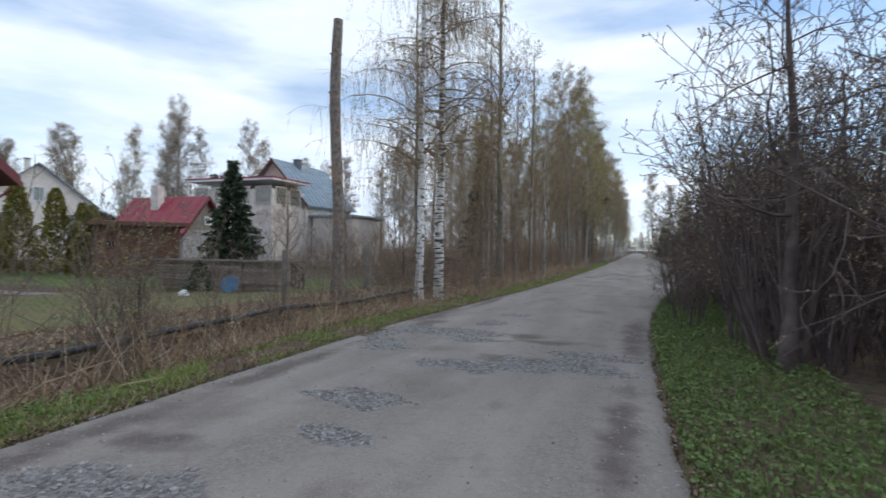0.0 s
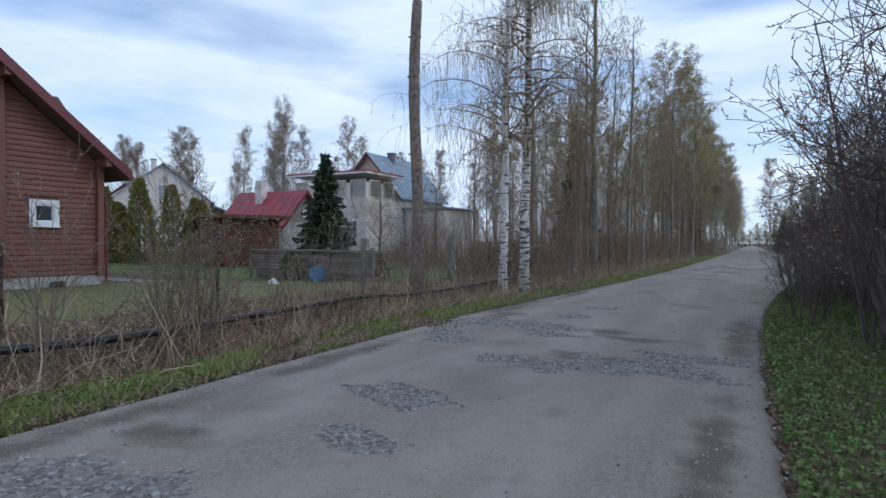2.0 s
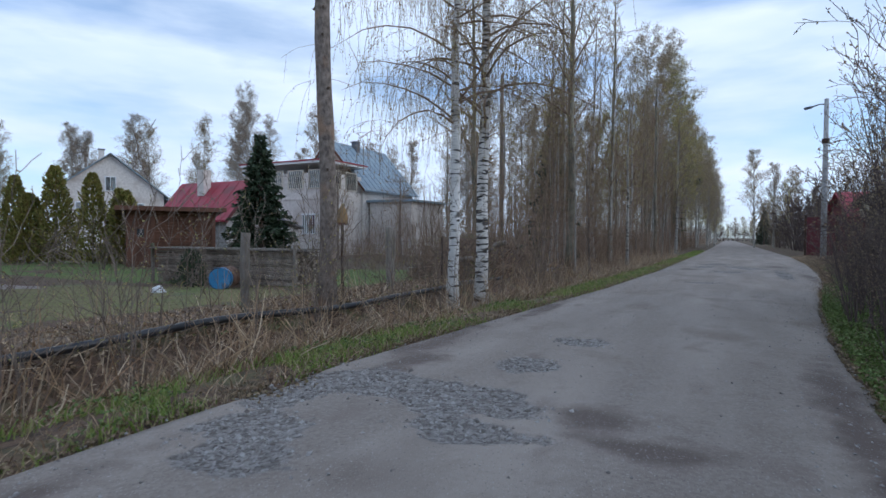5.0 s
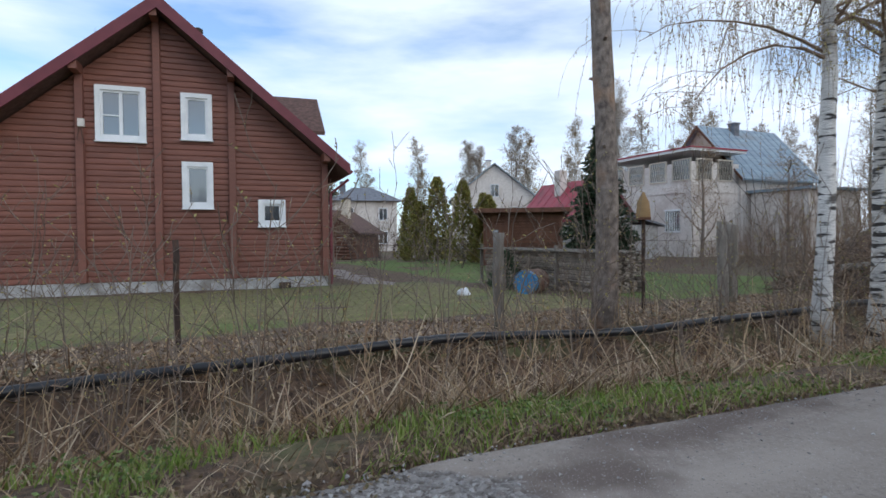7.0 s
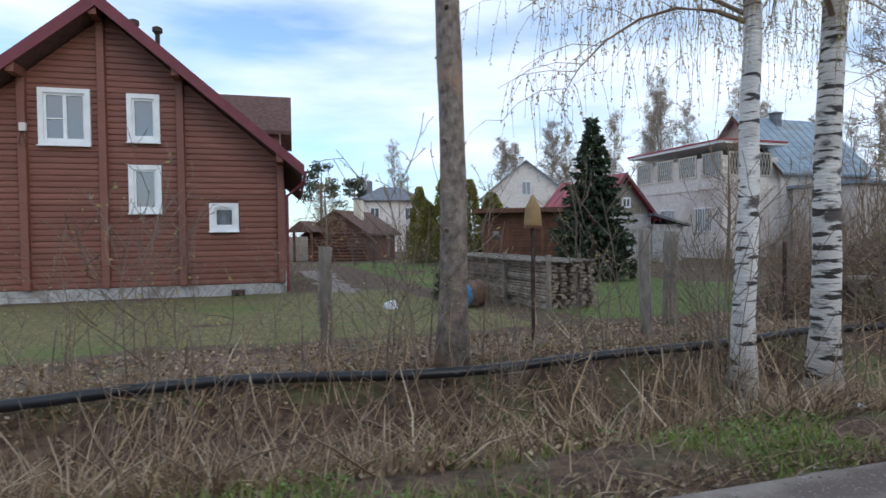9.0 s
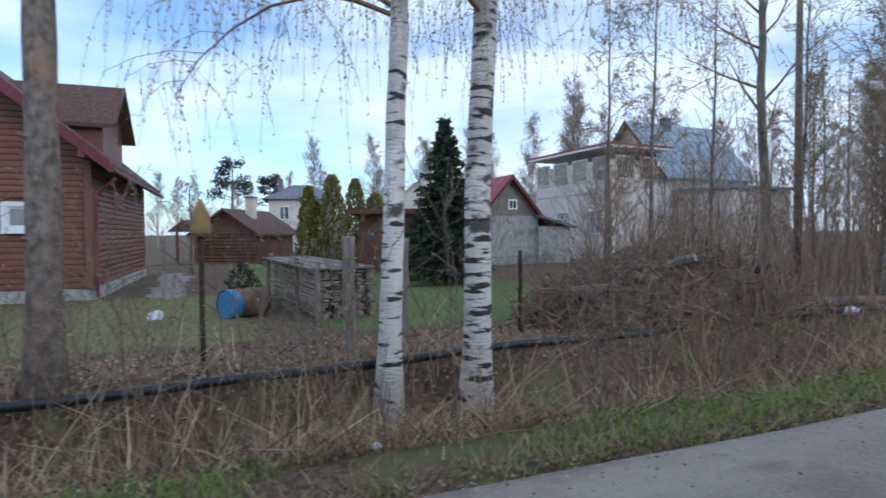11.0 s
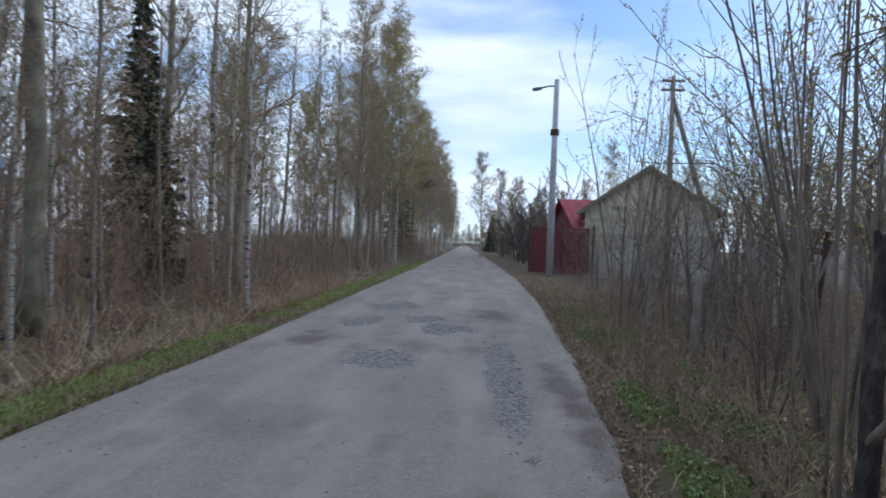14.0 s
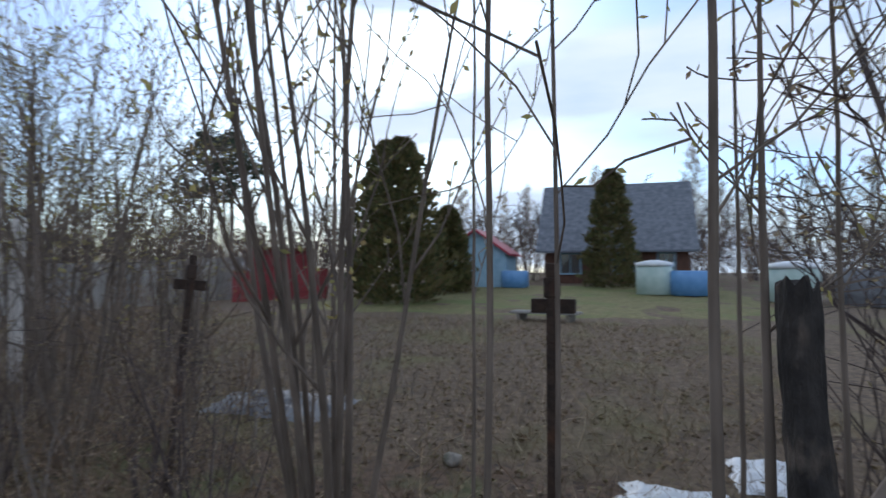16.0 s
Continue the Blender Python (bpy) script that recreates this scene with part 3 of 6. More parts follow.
def weeping_birch(seed, height, r, first, boughs, reach, lean):
    """A birch whose boughs arch over and end in long hanging twigs."""
    rg = random.Random(seed)
    trunk, limbs, twigs, leaves = Mesh(), Mesh(), Mesh(), Mesh()
    n = 18
    pts, rs, x, y = [], [], 0.0, 0.0
    for i in range(n + 1):
        h = height * i / n
        pts.append(Vector((x + lean[0] * h, y + lean[1] * h, h - (0.3 if i == 0 else 0))))
        rs.append(max(0.012, r * (1 + 0.55 * math.exp(-h / 0.22)) * (1 - 0.8 * i / n)))
        x += rg.uniform(-0.035, 0.035)
        y += rg.uniform(-0.035, 0.035)
    trunk.tube(pts, rs, 14)
    for b in range(boughs):
        h = first + (height - first) * ((b + rg.random()) / boughs)
        t = min(h / height * n, n - 0.01)
        q = pts[int(t)].lerp(pts[int(t) + 1], t % 1)
        a = rg.uniform(0, 6.283)
        length = reach * (1.2 - 0.7 * (h - first) / (height - first)) * rg.uniform(0.6, 1.15)
        d = Vector((math.cos(a), math.sin(a), rg.uniform(0.35, 1.3))).normalized()
        arc, ar = [q], [max(0.008, rs[int(t)] * 0.3)]
        for k in range(6):
            d = (d + Vector((0, 0, -0.22)) + jitter(rg, 0.14)).normalized()
            arc.append(arc[-1] + d * length / 6)
            ar.append(max(0.004, ar[0] * (1 - (k + 1) / 6.5)))
        limbs.tube(arc, ar, 5, cap=False)
        for k in range(9):
            u = 1.2 + 4.7 * (k + rg.random()) / 9
            c = arc[int(u)].lerp(arc[int(u) + 1], u % 1)
            sd = (Vector((rg.uniform(-1, 1), rg.uniform(-1, 1), rg.uniform(-0.1, 0.7)))).normalized()
            side = [c]
            for _ in range(3):
                sd = (sd + Vector((0, 0, -0.3)) + jitter(rg, 0.15)).normalized()
                side.append(side[-1] + sd * length * 0.12)
            limbs.tube(side, [0.005, 0.004, 0.0032, 0.0028], 3, cap=False)
            for _ in range(5):
                v = rg.random() * 2.99
                e = side[int(v)].lerp(side[int(v) + 1], v % 1)
                wd = (jitter(rg, 0.8) + Vector((0, 0, -0.5))).normalized()
                strand = [e]
                sl = rg.uniform(0.4, 1.5)
                for _ in range(4):
                    wd = (wd + Vector((0, 0, -0.75)) + jitter(rg, 0.12)).normalized()
                    strand.append(strand[-1] + wd * sl / 4)
                twigs.tube(strand, [0.003, 0.0026, 0.0023, 0.002, 0.0018], 3, cap=False)
                for _ in range(int(9 * sl) + 3):
                    w = rg.random() * 3.99
                    f = strand[int(w)].lerp(strand[int(w) + 1], w % 1)
                    leaves.leaf(f, (jitter(rg, 0.7) + Vector((0, 0, -0.7))).normalized() * rg.uniform(0.025, 0.055), 0.009, rg)
    return trunk, limbs, twigs, leaves


tree("birch_tree", weeping_birch(11, 14, 0.125, 3.9, 50, 2.9, (-0.005, 0.035)), stand(-6.05, 14.9), "white-barked birch with drooping budding twigs", M_BIRCH, M_TWIG, M_BUD_DULL)
tree("birch_tree", weeping_birch(12, 14.5, 0.155, 4.2, 48, 2.8, (0.012, 0.03)), stand(-5.75, 15.75), "thick old birch with dark scarred bark", M_BIRCH_SCARRED, M_TWIG, M_BUD)

# the wood along the lane
wood_kinds = []
for i in range(7):
    bark = (M_BIRCH_DARK, M_ASPEN, M_BARK, M_BIRCH_DARK, M_ASPEN, M_BARK, M_BIRCH_DARK)[i]
    leaf = (M_BUD, M_BUD, M_BUD_DULL, M_BUD_DULL, M_BUD, M_BUD_DULL, M_BUD)[i]
    h = (13, 14, 10, 12, 15, 8, 11)[i]
    d = tree_data(40 + i, h, (0.10, 0.13, 0.07, 0.09, 0.15, 0.06, 0.08)[i], h * (0.2, 0.3, 0.12, 0.18, 0.26, 0.1, 0.14)[i], (30, 28, 28, 30, 32, 26, 30)[i], WOOD, up=(0.6, 1.5), reach=0.155, sides=7)
    wood_kinds.append((d, bark, leaf))
LABELS = ("slender grey birch with yellow-green buds", "aspen with olive bark and opening buds", "thin bare brown roadside tree", "grey-barked birch, bare but for catkins",
          "tall aspen with opening yellow leaves", "young dark-barked sapling with catkins", "young birch with green-yellow buds")
wood_first = [None] * 7


def wood_tree(k, m):
    if wood_first[k] is None:
        d, bark, leaf = wood_kinds[k]
        wood_first[k] = tree("wood_tree", d, m, LABELS[k], bark, M_TWIG, leaf, "trees of the roadside wood")
        return wood_first[k]
    return place(wood_first[k], m)


wood_tree(4, stand(-6.4, 26.2, 30, 1.15))
wood_tree(0, stand(-5.0, 31.2, 80, 0.8))
rng = random.Random(5)
for i in range(62):
    y = 18.5 + 44 * (i / 62) ** 1.25 + rng.uniform(-0.8, 0.8)
    x = left_edge(y) - 2.3 - rng.random() ** 1.2 * (3 + 9 * min(1, max(0, (y - 20) / 22)))
    k = rng.choice((2, 5, 6, 3)) if y < 27 else rng.randrange(7)
    s = rng.uniform(0.55, 0.8) if y < 27 else rng.uniform(0.75, 1.15)
    if (y < 23 and x > -6.3) or (y < 26 and i % 2) or i % 4 == 0:
        continue
    wood_tree(k, stand(x, y, rng.uniform(0, 360), s, rng.uniform(-2.5, 2.5)))
# young growth between the trunks, and the deeper wood behind it
for i in range(44):
    y = 25 + 50 * (i / 44) ** 1.2 + rng.uniform(-0.8, 0.8)
    x = left_edge(y) - 2.6 - rng.random() * (2 + 9 * min(1, max(0, (y - 26) / 14)))
    wood_tree(rng.choice((2, 5, 6, 3, 0)), stand(x, y, rng.uniform(0, 360), rng.uniform(0.32, 0.62), rng.uniform(-4, 4)))
for i in range(26):
    y = 42 + 60 * i / 26 + rng.uniform(-1, 1)
    x = -9 - rng.random() * min(26, 0.66 * (y - 24))
    wood_tree(rng.randrange(7), stand(x, y, rng.uniform(0, 360), rng.uniform(0.7, 1.15), rng.uniform(-2.5, 2.5)))
# lighter trees where the wood is far off, and the tall birches on the skyline
far_kinds = [tree_data(70 + i, 13 + i, 0.12, 1.8 + i * 0.5, 56, FAR, up=(0.6, 1.6), reach=0.215, sides=6) for i in range(4)]
far_first = {}


def far_tree(k, m, leaf, label, group):
    key = (k, leaf.name)
    if key not in far_first:
        trunk, limbs, twigs, leaves = far_kinds[k]
        t = thing("far_tree", m, label, "tree", group)
        part("trunk", trunk, M_BIRCH_DARK, t)
        both = Mesh().add(limbs.v, limbs.f)
        both.add(twigs.v, twigs.f)
        part("crown", both, M_TWIG_GREY, t)
        part("foliage", leaves, leaf, t)
        far_first[key] = t
        return t
    return place(far_first[key], m)


for i in range(50):
    y = 58 + 170 * (i / 50) ** 1.3 + rng.uniform(-1.5, 1.5)
    x = left_edge(y) - 2.0 - rng.random() ** 1.4 * 12
    far_tree(i % 4, stand(x, y, rng.uniform(0, 360), rng.uniform(0.95, 1.5)), (M_BUD, M_BUD_DULL)[i % 2], "roadside birch with opening buds in the wood", "trees of the roadside wood")
for i in range(20):
    y = 95 + 130 * i / 20 + rng.uniform(-2, 2)
    far_tree(i % 4, stand(right_edge(y) + 4 + rng.random() * 10, y, rng.uniform(0, 360), rng.uniform(0.45, 0.8)), (M_BUD, M_BUD_DULL)[i % 2], "tree beside the far end of the lane", "trees at the far end")
SKYLINE = [(-72, 43.5, 1.1), (-68.5, 49.5, 1.15), (-63.6, 55.6, 1.1), (-60, 59.7, 1.3), (-71.7, 45, 1.05), (-64.5, 64, 1.45), (-78, 38, 1.0), (-80, 30, 0.9), (-84, 20, 0.7), (-86, 10, 0.7), (-74, 55, 1.1),
           (-55, 68, 1.2), (-48, 72, 1.1), (-40, 70, 1.0), (-58, 75, 1.2), (-34, 76, 1.1), (-28, 66, 1.0), (-24, 58, 0.9), (-20, 62, 1.0), (-17, 50, 0.9), (-21, 46, 0.8), (-82, -4, 0.8), (-80, -18, 0.9), (-66, 70, 1.2)]
for i, (x, y, s) in enumerate(SKYLINE):
    far_tree(i % 4, stand(x, y, i * 67, s), (M_TWIG_HAZE, M_BUD_DULL)[i % 4 == 2], "tall bare birch on the village skyline", "skyline birches")
for i, (x, y, s) in enumerate(SKYLINE[:16]):
    far_tree((i + 2) % 4, stand(x - 4.5, y + 2.5, i * 41, s * 0.85), M_TWIG_HAZE, "tall bare birch on the village skyline", "skyline birches")
for i in range(16):
    y = 236 + rng.random() * 30
    far_tree(i % 4, stand(-24 + 42 * i / 16, y, i * 37, rng.uniform(0.45, 0.7)), (M_BUD, M_BUD_DULL)[i % 2], "tree beside the far end of the lane", "trees at the far end")
for i in range(54):
    a = radians(-24 + 128 * i / 53)
    d = rng.uniform(56, 92)
    x, y = 6 + d * math.cos(a), 22 + d * math.sin(a)
    far_tree(i % 4, stand(x, y, i * 51, rng.uniform(0.55, 0.95)), (M_TWIG_HAZE, M_BUD_DULL)[i % 2], "low tree behind the gardens on the horizon", "horizon trees")
for i in range(14):
    a = radians(118 + 110 * i / 13)
    d = rng.uniform(95, 120)
    far_tree(i % 4, stand(d * math.cos(a), 10 + d * math.sin(a), i * 31, rng.uniform(0.6, 0.9)), (M_BUD_DULL, M_BUD)[i % 2], "grey tree on the village horizon", "horizon trees")


# ---- the brown log house ----
house = thing("log_house", pose(-19.13, 6.1, -0.38, 0, 0, 90 - 4.4), "brown log-clad house with maroon gable trim and white windows", "house")
HL, HR, HP, SLOPE, BASE = -4.35, 4.72, 8.26, 0.845, 0.36
HD = 10.0


def roof_under(u):
    return HP - 0.32 - SLOPE * abs(u)


# local x runs along the front towards the yard, local y into the house
core = Mesh().prism([(HL + 0.1, BASE), (HR - 0.1, BASE), (HR - 0.1, roof_under(HR)), (0, roof_under(0)), (HL + 0.1, roof_under(HL))], "y", 0.06, HD)
part("wall", core, M_LOG, house)
part("plinth", Mesh().box(((HL + HR) / 2, HD / 2, BASE / 2 - 0.2), (HR - HL - 0.06, HD - 0.02, BASE + 0.4)), M_CONCRETE, house, "pale rough concrete plinth", bevel=0.01)
# windows: centre along the front, centre height, width, height
WINDOWS = [(-1.02, 5.08, 1.26, 1.55), (0.93, 5.12, 0.84, 1.36), (0.93, 3.13, 0.84, 1.36), (3.0, 2.33, 0.80, 0.82)]
COLUMNS = [HL + 0.1, -2.02, -0.1, 1.88, HR - 0.12]


def log_board(u0, u1, z, h, clip=True):
    """One log-profile board between two posts, cut to the roof slope."""
    lim = (HP - 0.36 - z) / SLOPE
    limt = (HP - 0.36 - z - h) / SLOPE
    b0, b1, t0, t1 = max(u0, -lim), min(u1, lim), max(u0, -limt), min(u1, limt)
    if b1 - b0 < 0.05:
        return None
    if t1 - t0 < 0.02:
        t0 = t1 = (max(b0, -0.01) + min(b1, 0.01)) / 2
    g = Mesh()
    prof = [(0.0, 0.0), (-0.016, 0.14), (-0.020, 0.5), (-0.014, 0.9), (0.0, 1.0)]
    for d, k in prof:
        g.v.append((b0 + (t0 - b0) * k, d, z + (h - 0.005) * k))
        g.v.append((b1 + (t1 - b1) * k, d, z + (h - 0.005) * k))
    k = len(prof)
    g.v += [(b0, 0.07, z), (b1, 0.07, z), (t0, 0.07, z + h - 0.005), (t1, 0.07, z + h - 0.005)]
    g.f = [(2 * i, 2 * i + 1, 2 * i + 3, 2 * i + 2) for i in range(k - 1)]
    g.f += [(0, 2, 4, 6, 8, 12, 10), (1, 11, 13, 9, 7, 5, 3), (0, 10, 11, 1), (8, 9, 13, 12)]
    return g


BH = 0.165
for bay in range(4):
    a, b = COLUMNS[bay], COLUMNS[bay + 1]
    z = BASE
    while z < HP - 0.5:
        spans = [(a, b)]
        for (wu, wz, ww, wh) in WINDOWS:
            if wz - wh / 2 < z + BH * 0.6 and wz + wh / 2 > z + BH * 0.4 and a < wu < b:
                spans = [(a, wu - ww / 2 + 0.02), (wu + ww / 2 - 0.02, b)]
        for s0, s1 in spans:
            g = log_board(s0, s1, z, BH)
            if g:
                part("siding_board", g, M_LOG, house)
        z += BH
for i, c in enumerate(COLUMNS):
    top = roof_under(c) - 0.05
    part("corner_post", Mesh().box((c, -0.07, (BASE + top) / 2), (0.2, 0.2, top - BASE)), M_LOG, house, bevel=0.02)
    part("purlin_end", Mesh().box((c, -0.36, top + 0.02), (0.2, 0.72, 0.26)), M_LOG, house, bevel=0.015)
# siding on the yard side, which the lane sees at a slant
z = BASE
while z < roof_under(HR) - BH:
    g = Mesh().prism([(HR - 0.1, z), (HR - 0.06, z + 0.03), (HR - 0.055, z + BH * 0.55), (HR - 0.07, z + BH - 0.01), (HR - 0.1, z + BH - 0.01)], "y", 0.06, HD)
    part("siding_board", g, M_LOG, house)
    z += BH
# roof slabs, barge boards, dormer
for sgn, end in ((1, HR + 0.52), (-1, HL - 0.9)):
    e = abs(end)
    out = [(0, HP - 0.3), (0, HP - 0.02), (sgn * e, HP - 0.02 - SLOPE * e), (sgn * e, HP - 0.3 - SLOPE * e)]
    part("roof", Mesh().prism(out if sgn > 0 else out[::-1], "y", -0.74, HD + 0.6), M_SHINGLE, house, "dark brown shingle roof")
    out = [(0, HP - 0.36), (0, HP + 0.02), (sgn * (e + 0.05), HP + 0.02 - SLOPE * (e + 0.05)), (sgn * (e + 0.05), HP - 0.3 - SLOPE * (e + 0.05))]
    part("barge_board", Mesh().prism(out if sgn > 0 else out[::-1], "y", -0.80, -0.742), M_BARGE, house, "dark maroon metal gable trim")
    part("gutter", Mesh().tube([(sgn * (e + 0.07), -0.78, HP - 0.25 - SLOPE * e), (sgn * (e + 0.07), HD + 0.6, HP - 0.25 - SLOPE * e)], 0.06, 8), M_BARGE, house)
ev = HR + 0.6
part("downpipe", Mesh().tube([(ev, -0.3, HP - 0.3 - SLOPE * 5.4), (HR + 0.06, -0.12, HP - 0.75 - SLOPE * 5.4), (HR + 0.06, -0.12, 0.1)], 0.045, 8), M_BARGE, house)
part("downpipe", Mesh().tube([(HL - 0.5, -0.3, HP - 0.4 - SLOPE * 5.0), (HL - 0.08, -0.12, HP - 0.9 - SLOPE * 5.0), (HL - 0.08, -0.12, 0.1)], 0.045, 8), M_BARGE, house)
DV, DT, DW = 3.9, 6.85, 1.9
for sgn in (1, -1):
    g = Mesh()
    y0, y1 = DV, DV + sgn * DW
    zt, zb = DT, DT - 1.55
    pts = [(0.9, y0, zt), (4.95, y0, zt), (4.95, y1, zb), (2.2, y1, zb)]
    low = [(x, y, z - 0.14) for x, y, z in pts]
    g.add(pts + low, [(0, 1, 2, 3), (7, 6, 5, 4), (0, 4, 5, 1), (1, 5, 6, 2), (2, 6, 7, 3), (3, 7, 4, 0)])
    part("dormer_roof", g, M_SHINGLE, house, "brown shingle dormer roof")
part("dormer_wall", Mesh().prism([(DV - DW + 0.25, 3.6), (DV + DW - 0.25, 3.6), (DV + DW - 0.25, DT - 1.45), (DV, DT - 0.2), (DV - DW + 0.25, DT - 1.45)], "x", 1.5, 4.55), M_LOG, house)
for sgn in (1, -1):
    g = Mesh()
    pts = [(-0.9, DV, DT), (-4.4, DV, DT), (-4.4, DV + sgn * DW, DT - 1.55), (-2.2, DV + sgn * DW, DT - 1.55)]
    low = [(x, y, z - 0.14) for x, y, z in pts]
    g.add(pts + low, [(0, 1, 2, 3), (7, 6, 5, 4), (0, 4, 5, 1), (1, 5, 6, 2), (2, 6, 7, 3), (3, 7, 4, 0)])
    part("dormer_roof", g, M_SHINGLE, house)
for u, v in ((0.35, 1.6), (0.9, 2.1)):
    p = part("roof_vent", Mesh().tube([(u, v, HP - 0.6), (u, v, HP + 0.02)], 0.07, 10), M_IRON, house, "black roof vent pipe")
    part("cap", Mesh().tube([(u, v, HP - 0.05), (u, v, HP + 0.02), (u, v, HP + 0.14), (u, v, HP + 0.18)], [0.09, 0.15, 0.15, 0.09], 12), M_IRON, p)
for i, (u, zc, w, h) in enumerate(WINDOWS):
    fr = Mesh()
    t, d = 0.13, 0.09
    fr.box((u, -0.055, zc + h / 2 - t / 2), (w, d, t)).box((u, -0.055, zc - h / 2 + t / 2), (w, d, t))
    fr.box((u - w / 2 + t / 2, -0.055, zc), (t, d, h - 2 * t)).box((u + w / 2 - t / 2, -0.055, zc), (t, d, h - 2 * t))
    win = part("window", fr, M_WHITE, house, "white-framed window with dark glass")
    sash = Mesh()
    s = 0.06
    iw, ih = w - 2 * t, h - 2 * t
    sash.box((u, -0.02, zc + ih / 2 - s / 2), (iw, 0.05, s)).box((u, -0.02, zc - ih / 2 + s / 2), (iw, 0.05, s))
    sash.box((u - iw / 2 + s / 2, -0.02, zc), (s, 0.05, ih - 2 * s)).box((u + iw / 2 - s / 2, -0.02, zc), (s, 0.05, ih - 2 * s))
    if i == 0:
        sash.box((u, -0.022, zc), (0.09, 0.054, ih - 2 * s)).box((u - iw / 4, -0.021, zc - 0.05), (iw / 2 - 0.1, 0.05, 0.035))
    part("sash", sash, M_WHITE, win)
    part("pane", Mesh().box((u, 0.0, zc), (iw - 0.02, 0.012, ih - 0.02)), M_GLASS if i == 3 else M_SKYGLASS, win)
    part("sill", Mesh().box((u, -0.11, zc - h / 2 - 0.015), (w + 0.04, 0.12, 0.03)), M_WHITE, win)
part("meter_box", Mesh().box((-1.95, -0.22, 4.75), (0.16, 0.1, 0.22)), M_PLASTER, house, "pale grey wall box", bevel=0.01)
part("cable", Mesh().tube([(-2.0, -0.19, 4.65), (-2.06, -0.2, 4.3), (-1.9, -0.19, 4.2), (-1.97, -0.19, 4.6)], 0.012, 5), M_IRON, house)
part("plinth_vent", Mesh().box((3.35, -0.12, 0.05), (0.34, 0.26, 0.3)), M_IRON, house, "dark box at the plinth", bevel=0.02)


# ---- other houses ----
def simple_window(host, face, u, zc, w, h, half, lattice=False, frame_mat=None):
    """A framed pane in a wall. face 'front' is at y = 0, 'right' at x = half, 'left' at x = -half."""
    def spot(a, d, z):
        return {"front": (a, -d, z), "right": (half + d, a, z), "left": (-half - d, a, z)}[face]

    def size(a, d, z):
        return (a, d, z) if face == "front" else (d, a, z)
    fr = Mesh()
    t = 0.09
    for (a, z, ww, hh) in ((u, zc + h / 2, w + t, t), (u, zc - h / 2, w + t, t), (u - w / 2, zc, t, h - t), (u + w / 2, zc, t, h - t), (u, zc, 0.05, h - t)):
        fr.box(spot(a, 0.03, z), size(ww, 0.1, hh))
    if lattice:
        for k in range(-4, 5):
            x0, x1 = u + w * k / 8 - w * 0.12, u + w * k / 8 + w * 0.12
            for p, q in ((x0, x1), (x1, x0)):
                p, q = max(u - w / 2, min(u + w / 2, p)), max(u - w / 2, min(u + w / 2, q))
                fr.tube([spot(p, 0.06, zc - h / 2), spot(q, 0.06, zc + h / 2)], 0.022, 4)
    win = part("window", fr, frame_mat or M_WHITE, host)
    part("pane", Mesh().box(spot(u, 0.012, zc), size(w - 0.04, 0.02, h - 0.04)), M_GLASS, win)


def gable_house(name, m, label, width, length, wall_h, ridge_h, wall_mat, roof_mat, windows=(), over=0.45, gable_mat=None, chimney=None, ribs=0, dark_eave=None):
    """A house with its gable at y = 0 and the ridge along y."""
    hs = thing(name, m, label, "house")
    w = width / 2
    part("wall", Mesh().box((0, length / 2, wall_h / 2 - 0.3), (width, length, wall_h + 0.6)), wall_mat, hs)
    part("gable", Mesh().prism([(-w, wall_h), (w, wall_h), (0, ridge_h - 0.05)], "y", 0.003, length - 0.003), gable_mat or wall_mat, hs)
    sl = (ridge_h - wall_h) / w
    for sgn in (1, -1):
        e = w + over
        out = [(0, ridge_h), (0, ridge_h + 0.12), (sgn * e, ridge_h + 0.12 - sl * e), (sgn * e, ridge_h - sl * e)]
        r = part("roof", Mesh().prism(out if sgn > 0 else out[::-1], "y", -over, length + over), roof_mat, hs)
        for k in range(ribs):
            y = -over + (length + 2 * over) * (k + 0.5) / ribs
            part("seam", Mesh().tube([(0, y, ridge_h + 0.13), (sgn * e, y, ridge_h + 0.13 - sl * e)], 0.025, 4), roof_mat, r)
        if dark_eave:
            out = [(0, ridge_h - 0.12), (0, ridge_h + 0.14), (sgn * (e + 0.02), ridge_h + 0.14 - sl * e), (sgn * (e + 0.02), ridge_h - 0.12 - sl * e)]
            part("barge_board", Mesh().prism(out if sgn > 0 else out[::-1], "y", -over - 0.05, -over - 0.004), dark_eave, hs)
    for wd in windows:
        simple_window(hs, *wd[:5], w, *wd[5:])
    if chimney:
        c = part("chimney", Mesh().box((chimney[0], chimney[1], ridge_h + chimney[2] / 2 - 0.5), (0.55, 0.55, chimney[2] + 1)), chimney[3], hs)
        part("cap", Mesh().box((chimney[0], chimney[1], ridge_h + chimney[2] + 0.04), (0.7, 0.7, 0.1)), M_GREYROOF, c)
    return hs


# white two-storey house with a glazed veranda
white = gable_house("white_house", pose(-31.3, 42, -0.3), "pale brick house with blue-grey metal roof", 6.8, 8, 5.7, 9.5, M_PLASTER, M_BLUEROOF,
                    [("right", 2.2, 1.8, 1.3, 1.5), ("right", 5.6, 1.8, 1.3, 1.5)], ribs=12, dark_eave=M_SHED, gable_mat=M_TAN, chimney=(0.3, 3.2, 0.4, M_GREYROOF))
part("veranda_wall", Mesh().box((-0.8, -2.3, 3.0), (8.0, 4.59, 6.7)), M_PLASTER, white)
part("veranda_roof", Mesh().box((-0.8, -2.4, 7.12), (8.8, 5.3, 0.16)), M_WHITE, white, "flat roof with pale fascia")
